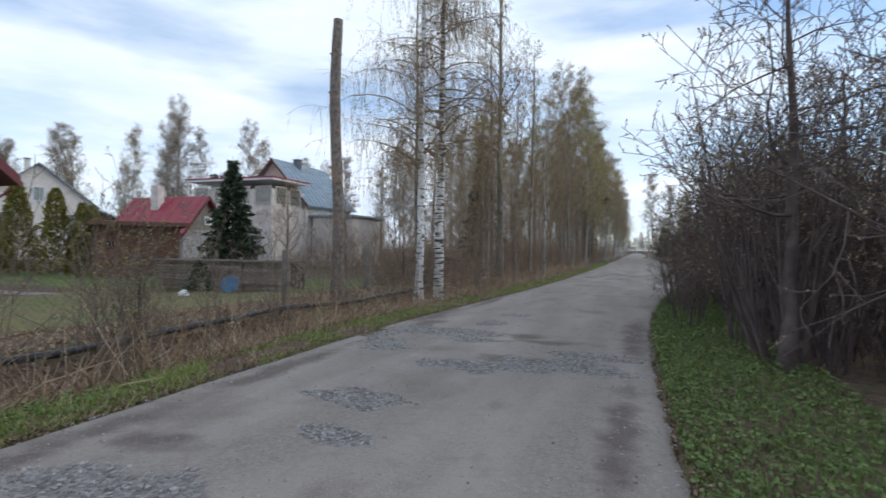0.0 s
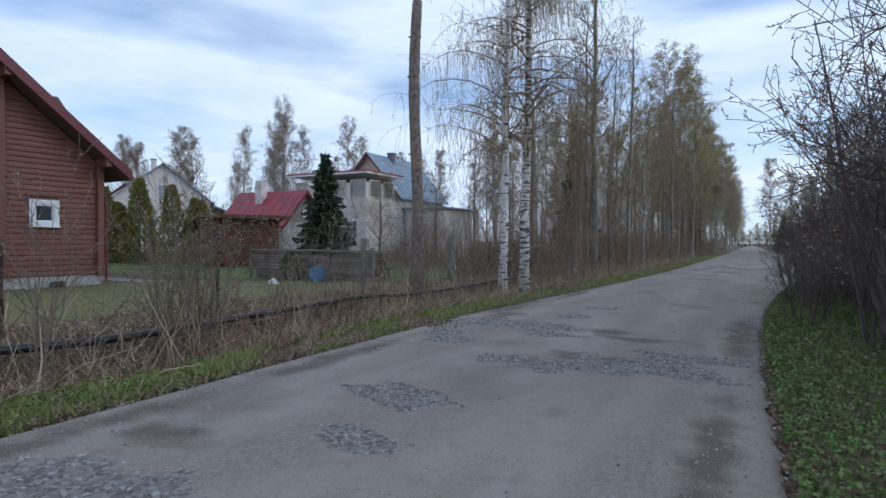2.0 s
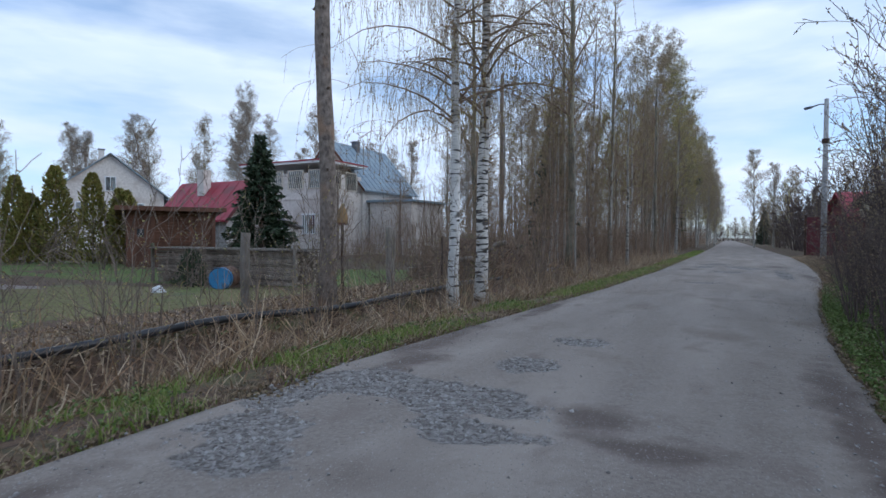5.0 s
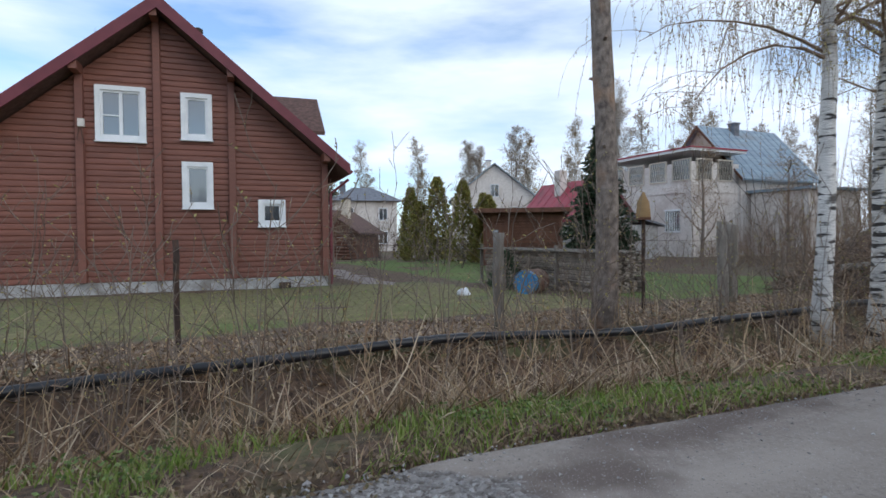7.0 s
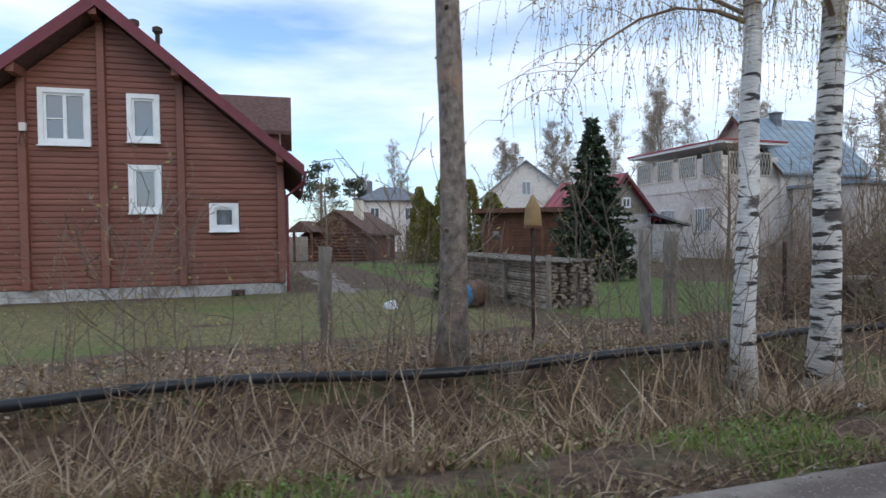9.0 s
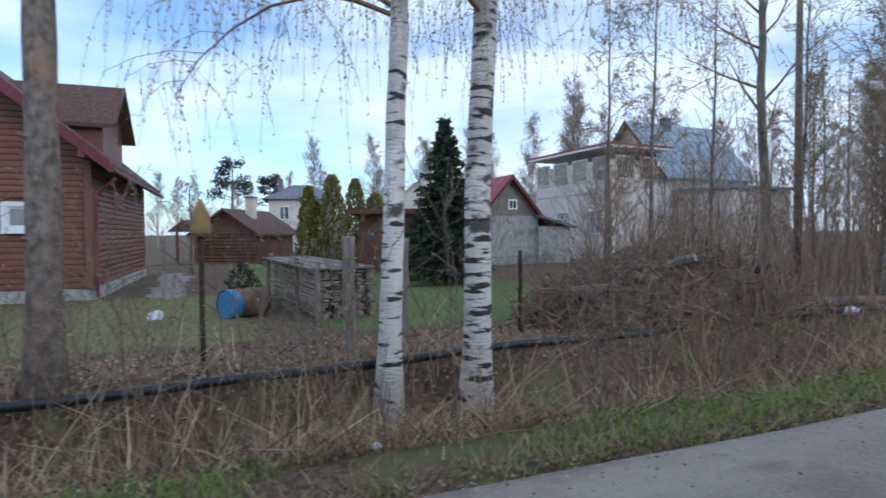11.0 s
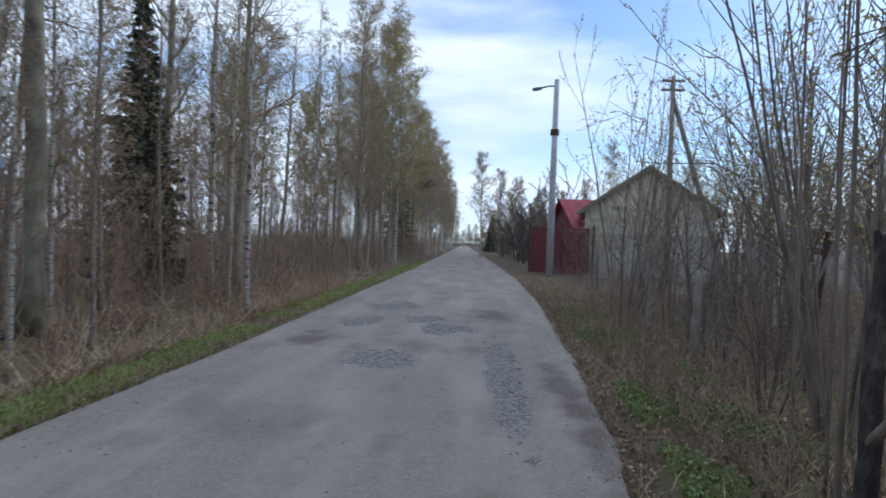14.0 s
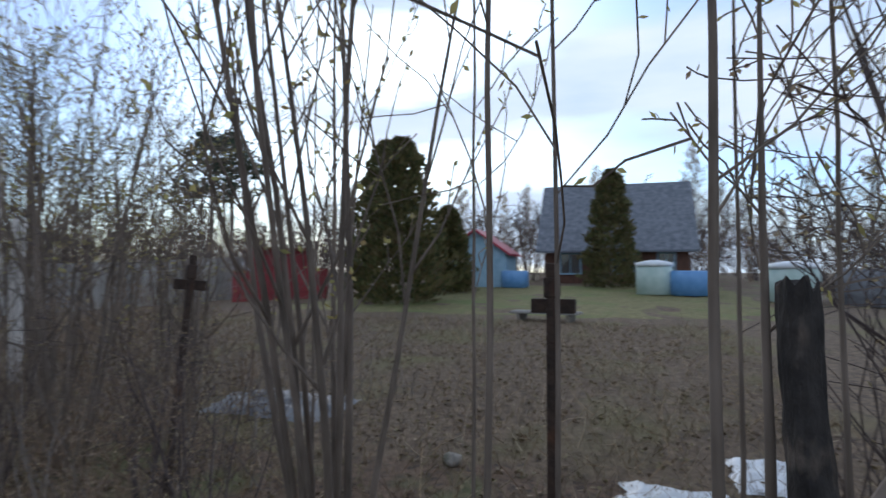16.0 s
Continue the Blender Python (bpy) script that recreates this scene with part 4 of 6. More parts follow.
part("veranda_edge", Mesh().box((-0.8, -2.4, 7.25), (8.95, 5.4, 0.1)), M_REDROOF, white)
part("band", Mesh().box((-0.8, -2.3, 4.35), (8.1, 4.7, 0.12)), M_PLASTER, white)
for k in range(4):
    fr = Mesh()
    u = -4.0 + 2.1 * k + 0.1
    fr.box((u, -4.62, 6.55), (1.6, 0.08, 0.1)).box((u, -4.62, 5.15), (1.6, 0.08, 0.1)).box((u - 0.75, -4.62, 5.85), (0.09, 0.08, 1.3)).box((u + 0.75, -4.62, 5.85), (0.09, 0.08, 1.3))
    for j in range(-3, 4):
        fr.tube([(u + j * 0.2 - 0.1, -4.63, 5.2), (u + j * 0.2 + 0.1, -4.63, 6.5)], 0.02, 4)
        fr.tube([(u + j * 0.2 + 0.1, -4.63, 5.2), (u + j * 0.2 - 0.1, -4.63, 6.5)], 0.02, 4)
    w_ = part("window", fr, M_TAN, white, "veranda window with crossed wooden lattice")
    part("pane", Mesh().box((u, -4.6, 5.85), (1.45, 0.03, 1.35)), M_GLASS, w_)
for v in (-3.4, -1.4):
    fr = Mesh()
    fr.box((3.22, v, 6.55), (0.08, 1.5, 0.1)).box((3.22, v, 5.15), (0.08, 1.5, 0.1)).box((3.22, v - 0.7, 5.85), (0.08, 0.09, 1.3)).box((3.22, v + 0.7, 5.85), (0.08, 0.09, 1.3))
    for j in range(-2, 3):
        fr.tube([(3.24, v + j * 0.25 - 0.12, 5.2), (3.24, v + j * 0.25 + 0.12, 6.5)], 0.02, 4)
        fr.tube([(3.24, v + j * 0.25 + 0.12, 5.2), (3.24, v + j * 0.25 - 0.12, 6.5)], 0.02, 4)
    w_ = part("window", fr, M_TAN, white)
    part("pane", Mesh().box((3.2, v, 5.85), (0.03, 1.35, 1.35)), M_GLASS, w_)
for (x, z) in ((1.6, 2.4), (-1.6, 2.4)):
    fr = Mesh().box((x, -4.62, z + 0.75), (1.4, 0.08, 0.1)).box((x, -4.62, z - 0.75), (1.4, 0.08, 0.1))
    for j in range(-3, 4):
        fr.tube([(x + j * 0.2, -4.62, z - 0.7), (x + j * 0.2, -4.62, z + 0.7)], 0.025, 4)
    w_ = part("window", fr, M_WHITE, white)
    part("pane", Mesh().box((x, -4.6, z), (1.3, 0.03, 1.5)), M_GLASS, w_)
part("annex", Mesh().box((5.6, 3.5, 2.0), (4.0, 5.5, 4.6)), M_PLASTER, white)
part("annex_roof", Mesh().box((5.6, 3.5, 4.4), (4.6, 6.1, 0.18)), M_BLUEROOF, white)

# small grey house with a red roof
red = gable_house("red_roofed_house", pose(-27.9, 29.9, -0.3, 0, 0, 90), "small grey house with red metal roof and lean-to", 3.9, 6.2, 2.7, 4.9, M_CONCRETE, M_REDROOF,
                  [("front", 0.2, 3.35, 0.5, 0.5)], ribs=8, over=0.35, gable_mat=M_GREYWOOD, dark_eave=M_MAROONGATE)
ch = part("chimney", Mesh().box((-0.6, 3.6, 4.9), (0.6, 0.6, 1.7)), M_PLASTER, red, "cream plastered chimney", bevel=0.02)
part("lean_to", Mesh().box((2.9, 2.0, 0.95), (2.2, 4.6, 2.3)), M_CONCRETE, red)
part("lean_to_roof", Mesh().prism([(1.7, 2.75), (4.3, 2.1), (4.3, 1.98), (1.7, 2.6)], "y", -0.6, 4.6), M_GREYROOF, red)
for k in range(3):
    simple_window(red, "front", 2.4 + k * 0.62, 1.25, 0.5, 0.75, 1.95)

# cream house with a blue-grey roof, farther off
cream = gable_house("cream_house", pose(-60.4, 41.0, -0.3, 0, 0, 62), "cream plastered house with arched attic window", 10.4, 9.0, 6.0, 10.2, M_PLASTER, M_BLUEROOF,
                    [("front", 0, 7.0, 1.0, 1.5), ("front", -2.6, 4.2, 1.2, 1.5), ("front", 2.6, 4.2, 1.2, 1.5), ("right", 3, 4.2, 1.2, 1.5)], ribs=10, chimney=(-0.6, 4, 0.9, M_PLASTER))
part("wing", Mesh().box((6.8, 4.5, 2.0), (3.4, 7.0, 5.0)), M_PLASTER, cream)
part("wing_roof", Mesh().prism([(4.8, 6.0), (9.0, 4.4), (9.0, 4.25), (4.8, 5.8)], "y", 0.6, 8.4), M_BLUEROOF, cream)

# hipped house with a dark roof
hip = thing("grey_house", pose(-58.5, 24.2, -0.3, 0, 0, 80), "pale house under a dark hipped roof", "house")
part("wall", Mesh().box((0, 3.5, 2.5), (6.6, 7, 5.6)), M_PLASTER, hip)
g = Mesh()
g.add([(-3.9, -0.6, 5.3), (3.9, -0.6, 5.3), (3.9, 7.6, 5.3), (-3.9, 7.6, 5.3), (-1.0, 3.5, 7.0), (1.0, 3.5, 7.0)], [(0, 1, 5, 4), (1, 2, 5), (2, 3, 4, 5), (3, 0, 4), (3, 2, 1, 0)])
part("roof", g, M_GREYROOF, hip, "dark grey hipped roof")
for (u, z) in ((-1.8, 3.9), (1.8, 3.9), (-1.8, 1.4), (1.8, 1.4)):
    simple_window(hip, "front", u, z, 0.9, 1.3, 3.3)
c_ = part("chimney", Mesh().box((-2.2, 3.0, 6.7), (0.6, 0.6, 1.8)), M_GREYROOF, hip)
part("antenna", Mesh().tube([(2.0, 3.5, 5.6), (2.0, 3.5, 9.4)], 0.03, 5), M_IRON, hip)

# log hut with a porch
hut = gable_house("log_hut", pose(-39.8, 15.6, -0.36, 0, 0, 55), "low dark brown log hut with a porch", 4.2, 5.5, 2.0, 3.4, M_SHED, M_SHINGLE, [("front", 1.1, 1.2, 0.6, 0.6)], ribs=0, chimney=(0.7, 2.0, 0.9, M_TAN))
for k in range(9):
    part("log", Mesh().tube([(-2.2, -0.06, 0.1 + 0.22 * k), (2.2, -0.06, 0.1 + 0.22 * k)], 0.11, 7), M_SHED, hut)
for x in (-2.4, -1.1):
    part("porch_post", Mesh().box((x, -1.6, 1.0), (0.12, 0.12, 2.4)), M_SHED, hut)
part("porch_roof", Mesh().prism([(-2.8, 2.0), (-0.7, 2.0), (-1.75, 2.75)], "y", -2.0, 0.4), M_SHINGLE, hut)

# brown garden shed
shed = thing("garden_shed", pose(-25.3, 22.3, -0.3, 0, 0, 58) @ Matrix.Diagonal((1.35, 1.0, 0.97, 1.0)), "brown board garden shed with a flat overhanging roof", "shed")
part("wall", Mesh().box((0, 1.2, 1.25), (2.9, 2.4, 3.1)), M_SHED, shed)
for k in range(17):
    part("siding_board", Mesh().box((0.0, -0.02, 0.1 + k * 0.155), (2.9, 0.05, 0.14), Matrix.Rotation(0.12, 3, "X")), M_SHED, shed)
for x in (-1.42, -0.62, 0.62, 1.42):
    part("corner_board", Mesh().box((x, -0.06, 1.3), (0.12, 0.06, 2.9)), M_SHED, shed)
for k in range(17):
    part("siding_board", Mesh().box((1.47, 1.2, 0.1 + k * 0.155), (0.05, 2.4, 0.14)), M_SHED, shed)
dr = part("door", Mesh().box((-1.02, -0.07, 1.1), (0.66, 0.05, 2.0)), M_SHED, shed)
part("pane", Mesh().box((-1.02, -0.1, 1.65), (0.22, 0.02, 0.4)), M_GLASS, dr)
part("roof", Mesh().prism([(-0.5, 2.95), (3.0, 2.7), (3.0, 2.58), (-0.5, 2.8)], "x", -1.8, 1.8), M_SHINGLE, shed)
part("fascia", Mesh().box((0, -0.53, 2.86), (3.66, 0.05, 0.22)), M_SHED, shed)

# ---- garage, gate and fences across the lane ----
garage = gable_house("garage", pose(10.4, 50.2, -0.1, 0, 0, -17), "weathered plastered garage with patched gable", 7.0, 8, 3.9, 6.3, M_TAN, M_SHINGLE, [], over=0.4, gable_mat=M_TAN, dark_eave=M_GREYWOOD)
for k in range(26):
    x = -3.4 + k * 0.27
    part("gable_board", Mesh().box((x, -0.03, (3.95 + 6.1 - abs(x) * 0.67) / 2), (0.24, 0.05, max(0.1, 6.0 - abs(x) * 0.67 - 3.95))), M_TAN, garage)
rs_ = gable_house("red_shed", pose(6.2, 54.0, -0.1, 0, 0, -80), "dark shed with a red metal roof", 5.0, 4.4, 2.9, 4.6, M_MAROONGATE, M_REDROOF, [], over=0.3, ribs=6)
gate = thing("metal_gate", pose(5.6, 51.2, 0, 0, 0, -8), "dark maroon corrugated metal gate", "gate")
for k in range(14):
    part("sheet_rib", Mesh().box((-1.5 + k * 0.24, 0.02 * (k % 2), 1.35), (0.235, 0.05, 2.7)), M_MAROONGATE, gate)
for x in (-1.7, 0.15, 1.95):
    part("post", Mesh().box((x, 0, 1.4), (0.12, 0.12, 2.9)), M_IRON, gate)


def board_fence(name, a, b, h, label, material, pitch=0.16, gap=0.02, base=None):
    a, b = Vector((*a, 0)), Vector((*b, 0))
    L = (b - a).length
    ang = math.degrees(math.atan2(b.y - a.y, b.x - a.x))
    f = thing(name, pose(a.x, a.y, 0, 0, 0, ang), label, "fence")
    n = int(L / pitch)
    me = Mesh().box((0, 0, h / 2), (pitch - gap, 0.025, h)).data("board")
    rg = random.Random(int(L * 10))
    for k in range(n):
        w = a.lerp(b, (k + 0.5) / n)
        o = part("board", me, material, f)
        o.location = ((k + 0.5) * L / n, rg.uniform(-0.006, 0.006), (ground_z(w.x, w.y) if base is None else base) - 0.05 + rg.uniform(-0.02, 0.02))
    for z in (0.35, h - 0.35):
        za, zb = ground_z(a.x, a.y), ground_z(b.x, b.y)
        part("rail", Mesh().add([(0, 0.03, za + z), (L, 0.03, zb + z), (L, 0.09, zb + z), (0, 0.09, za + z), (0, 0.03, za + z + 0.08), (L, 0.03, zb + z + 0.08), (L, 0.09, zb + z + 0.08), (0, 0.09, za + z + 0.08)],
                                [(0, 3, 2, 1), (4, 5, 6, 7), (0, 1, 5, 4), (1, 2, 6, 5), (2, 3, 7, 6), (3, 0, 4, 7)]), material, f)
    return f


board_fence("board_fence", (7.4, 49.0), (13.2, 47.2), 2.5, "weathered grey board fence beside the garage", M_FENCE)
board_fence("board_fence", (13.6, 45.5), (23.0, 38.5), 2.0, "long grey sheet fence with a pale top rail", M_FENCE, pitch=0.3)
board_fence("board_fence", (19.9, 36.6), (22.3, 33.6), 1.35, "bright red painted board fence", M_REDFENCE)


def utility_pole(name, m, h, r, material, label, arm=True, brace=None):
    p = thing(name, m, label, "utility pole")
    part("pole", Mesh().tube([(0, 0, -0.4), (0, 0, h * 0.5), (0, 0, h)], [r, r * 0.85, r * 0.65], 10), material, p, smooth=True)
    if arm:
        part("cross_arm", Mesh().tube([(0.1, 0, h - 0.35), (-0.35, 0, h - 0.32), (-0.85, 0, h - 0.45)], 0.04, 6), M_GREYROOF, p)
        part("lamp_head", Mesh().tube([(-0.7, 0, h - 0.42), (-0.8, 0, h - 0.45), (-1.15, 0, h - 0.52), (-1.22, 0, h - 0.53)], [0.04, 0.09, 0.09, 0.03], 8), M_GREYROOF, p)
        part("clamp", Mesh().tube([(0, 0, h * 0.72), (0, 0, h * 0.75)], r * 1.15, 10), M_IRON, p)
    if brace:
        part("brace", Mesh().tube([(0, 0, h - 0.9), (brace, -0.3, -0.3)], [r * 0.7, r * 0.85], 8), material, p)
        for z in (0.2, 0.6):
            part("cross_arm", Mesh().box((0, 0, h - z), (1.0, 0.08, 0.1)), material, p)
            for x in (-0.42, 0.42):
                part("insulator", Mesh().tube([(x, 0, h - z), (x, 0, h - z + 0.16)], [0.035, 0.045], 6), M_WHITE, p)
    return p


M_POLE = mat("pale_concrete_pole", (0.30, 0.30, 0.30), (0.42, 0.42, 0.43), 6, 0.9, 0.3, wear=(0.50, 0.50, 0.51), wear_scale=0.5)
utility_pole("street_lamp_pole", pose(4.45, 46.7, 0, 1.2), 10.0, 0.19, M_POLE, "pale concrete street lamp pole by the lane")
utility_pole("utility_pole", pose(9.0, 42.9, 0), 9.2, 0.14, M_GREYWOOD, "old wooden utility pole with a slanted brace", arm=False, brace=2.6)
utility_pole("utility_pole", pose(4.0, 90, 0), 8.6, 0.17, M_TAN, "far wooden utility pole beside the lane", arm=False)
utility_pole("utility_pole", pose(-9.9, 27.5, -0.1), 8.6, 0.11, M_BARK, "dark utility pole among the trees", arm=False, brace=None)
utility_pole("utility_pole", pose(13.5, 40.5, 0), 6.2, 0.13, M_PLASTER, "short pale post behind the shrubs", arm=False)


# ---- lawns, gravel, potholes ----
def sheet(name, x0, x1, y0, y1, step, material, label, lift=0.012, wob=0.25):
    """A patch of ground cover that follows the land, with an uneven border."""
    xs, ys = np.linspace(x0, x1, max(2, int((x1 - x0) / step))), np.linspace(y0, y1, max(2, int((y1 - y0) / step)))
    g = Mesh()
    for j, y in enumerate(ys):
        for i, x in enumerate(xs):
            edge = i in (0, len(xs) - 1) or j in (0, len(ys) - 1)
            xx = x + (noise.noise(Vector((y * 0.6, x, 2))) * wob if edge else 0)
            yy = y + (noise.noise(Vector((x * 0.6, y, 5))) * wob if edge else 0)
            g.v.append((xx, yy, ground_z(xx, yy) + (-0.02 if edge else lift)))
    n = len(xs)
    g.f = [(j * n + i, j * n + i + 1, (j + 1) * n + i + 1, (j + 1) * n + i) for j in range(len(ys) - 1) for i in range(n - 1)]
    return solo(name, g, material, label, "lawn", "structure", smooth=True)


M_GREENLAWN = mat("mown_lawn", (0.06, 0.10, 0.02), (0.12, 0.165, 0.036), 7, 0.95, 0.7, 40, wear=(0.13, 0.15, 0.04), wear_scale=0.4, space="World")
M_FIELD = mat("dry_field", (0.055, 0.036, 0.024), (0.19, 0.13, 0.082), 9, 0.95, 1.0, 30, wear=(0.125, 0.105, 0.042), wear_scale=0.5, space="World")
M_PATH = mat("gravel_path", (0.20, 0.165, 0.15), (0.30, 0.26, 0.24), 14, 0.95, 0.5, 40, space="World")
sheet("lawn", -19.0, -8.9, -12, 14.5, 0.6, M_LAWN, "mossy olive lawn before the log house")
sheet("lawn_strip", -36.0, -8.8, 14.9, 24.5, 0.6, M_GREENLAWN, "fresh green mown lawn of the neighbour")
sheet("litter_strip", -8.75, -6.85, -6, 24, 0.35, M_LEAFLITTER, "brown leaf litter along the fence")
sheet("yard_path", -30.0, -17.2, 11.6, 13.6, 0.6, M_PATH, "pinkish gravel drive beside the log house", lift=0.02)
sheet("field", 5.2, 33.0, 13.0, 40.0, 0.9, M_FIELD, "dry trampled grass field")
sheet("field_grass", 17.0, 33.0, 16.0, 34.0, 0.9, M_LAWN, "green grass at the end of the field", lift=0.02)


rng = random.Random(21)
stones = Mesh()
OCT = [(1, 0, 0), (-1, 0, 0), (0, 1, 0), (0, -1, 0), (0, 0, 1), (0, 0, -1)]
OCTF = [(0, 2, 4), (2, 1, 4), (1, 3, 4), (3, 0, 4), (2, 0, 5), (1, 2, 5), (3, 1, 5), (0, 3, 5)]


def stone(x, y, z, r):
    t = Matrix.Rotation(rng.uniform(0, 6.28), 3, "Z") @ Matrix.Rotation(rng.uniform(0, 1), 3, "X")
    q = [r * rng.uniform(0.6, 1.3) for _ in range(6)]
    stones.add([t @ Vector((a * q[i], b * q[i], c * q[i] * 0.7)) + Vector((x, y, z + r * 0.2)) for i, (a, b, c) in enumerate(OCT)], OCTF)


for x, y, rx, ry in POTHOLES:
    for _ in range(int(1500 * rx * ry) + 50):
        a, k = rng.uniform(0, 6.28), rng.random() ** 0.6
        px, py = x + rx * k * math.cos(a) * 1.3, y + ry * k * math.sin(a) * 1.3
        if blot(px, py, POTHOLES, 31) > 0.15 or rng.random() < 0.15:
            stone(px, py, road_z(px, py) - 0.002, rng.choice((0.006, 0.008, 0.011, 0.015, 0.021)))
for _ in range(5200):
    y = rng.uniform(0.5, 34)
    side = rng.random()
    le, re = left_edge(y), right_edge(y)
    x = le + abs(rng.gauss(0, 0.35)) if side < 0.35 else re - abs(rng.gauss(0, 0.3)) if side < 0.7 else rng.uniform(le, re)
    stone(x, y, road_z(x, y), rng.choice((0.005, 0.007, 0.009, 0.013)))
solo("gravel", stones, M_STONE, "loose grey gravel on the worn lane", "gravel", "stuff")


# ---- grasses and stalks ----
def blades(name, n, sampler, height, width, lean, material, label, seed, category="grass"):
    """Bent blades, each a quad and a tip."""
    rg = random.Random(seed)
    g = Mesh()
    for _ in range(n):
        s = sampler(rg)
        if s is None:
            continue
        x, y = s
        z = ground_z(x, y) - 0.02
        h, a, w = rg.uniform(*height), rg.uniform(0, 6.28), width * rg.uniform(0.6, 1.3)
        lx, ly = rg.gauss(0, lean) * h, rg.gauss(0, lean) * h
        ca, sa = math.cos(a) * w, math.sin(a) * w
        k = len(g.v)
        g.v += [(x - ca, y - sa, z), (x + ca, y + sa, z), (x + ca * 0.7 + lx * 0.4, y + sa * 0.7 + ly * 0.4, z + h * 0.6), (x - ca * 0.7 + lx * 0.4, y - sa * 0.7 + ly * 0.4, z + h * 0.6), (x + lx, y + ly, z + h)]
        g.f += [(k, k + 1, k + 2, k + 3), (k + 3, k + 2, k + 4)]
    return solo(name, g, material, label, category, "stuff")


def near_y(rg, a=-1.5, b=34.0, p=1.0):
    return a + (b - a) * rg.random() ** p


def verge_left(rg):
    y = near_y(rg, -1, 60, 1.5)
    d = abs(rg.gauss(0.40, 0.27))
    if noise.noise(Vector((d * 1.3, y * 0.8, 1))) < -0.2:
        return None
    return left_edge(y) - d, y


def verge_right(rg):
    y = near_y(rg, 0, 21, 1.0)
    if y > 15 and rg.random() < (y - 15) / 6:
        return None
    return right_edge(y) + 0.03 + rg.random() ** 1.3 * 1.6, y


def verge_right_far(rg):
    y = near_y(rg, 18, 32, 1.0)
    x = right_edge(y) + 0.25 + rg.random() * 1.3
    return (x, y) if noise.noise(Vector((x * 0.9, y * 0.7, 4))) > 0.02 else None


def verge_right_dry(rg):
    y = near_y(rg, 17, 46, 1.2)
    return right_edge(y) - 0.05 + rg.random() * 2.2, y


def ditch(rg):
    y = near_y(rg, -2, 42, 1.2)
    if 16.5 < y < 24 and rg.random() < 0.5:
        return None
    return left_edge(y) - 0.75 - rg.random() ** 1.1 * 2.9, y


def bank(rg):
    y = near_y(rg, -2, 40, 1.2)
    return left_edge(y) - 0.75 - abs(rg.gauss(0, 0.45)), y


def yard(rg):
    return rg.uniform(-16, -8.7), rg.uniform(-2, 22)


def field(rg):
    return 2.4 + rg.random() ** 1.6 * 14, rg.uniform(19, 38)


def clumped(base, cut, k):
    def pick(rg):
        s = base(rg)
        return s if s and noise.noise(Vector((s[0] * 1.1, s[1] * 0.9, k))) > cut else None
    return pick


blades("verge_grass", 42000, verge_left, (0.03, 0.15), 0.0062, 0.45, M_GRASS, "fresh green grass on the lane verge", 1)
blades("verge_grass", 17000, verge_right, (0.04, 0.12), 0.006, 0.5, M_GRASS_SHADED, "lush green grass with the hedge's shade in its colour", 2)
blades("verge_grass", 8000, verge_right_far, (0.04, 0.14), 0.007, 0.5, M_GRASS, "patchy green grass beside the shrubs", 3)
blades("dry_grass", 26000, clumped(ditch, 0.05, 15), (0.08, 0.40), 0.006, 0.95, M_DRY, "tan dead grass matted in the ditch", 4)
blades("dry_grass", 14000, clumped(bank, -0.1, 19), (0.1, 0.36), 0.0065, 0.9, M_DRY, "pale dry grass on the ditch bank", 5)
blades("lawn_grass", 14000, yard, (0.03, 0.07), 0.006, 0.5, M_GRASS, "short green lawn tufts in the yard", 6)
blades("dry_grass", 7000, lambda rg: (lambda y: (left_edge(y) - abs(rg.gauss(0.1, 0.3)), y))(near_y(rg, 0, 40, 1.3)), (0.04, 0.16), 0.005, 0.9, M_DRY, "flattened dead grass in the verge", 9)
blades("dry_grass", 9000, verge_right_dry, (0.05, 0.28), 0.004, 0.7, M_DRY, "dead grass and litter at the road edge", 8)
blades("dry_grass", 36000, field, (0.05, 0.28), 0.0045, 0.8, M_DRY_DULL, "dead grass tangled over the field", 7)


def weeds(name, n, sampler, size, material, label, seed, lift=(0.03, 0.12)):
    rg = random.Random(seed)
    g = Mesh()
    for _ in range(n):
        s = sampler(rg)
        if s is None:
            continue
        p = Vector((*s, ground_z(*s) + rg.uniform(*lift)))
        for _ in range(3):
            d = Vector((rg.uniform(-1, 1), rg.uniform(-1, 1), rg.uniform(-0.1, 0.5))).normalized()
            g.leaf(p, d * size * rg.uniform(0.6, 1.4), size * 0.4, rg)
    return solo(name, g, material, label, "weeds", "stuff")


weeds("green_weeds", 7000, clumped(verge_left, 0.1, 8), 0.028, M_WEED, "low green weeds on the lane verge", 11)
weeds("green_weeds", 12000, verge_right, 0.03, M_WEED, "dense ground elder beside the hedge", 12)
weeds("green_weeds", 8000, verge_right_far, 0.036, M_WEED, "green weeds at the foot of the shrubs", 13)
weeds("green_weeds", 3500, clumped(ditch, 0.22, 6), 0.035, M_WEED, "small green shoots in the ditch", 14)

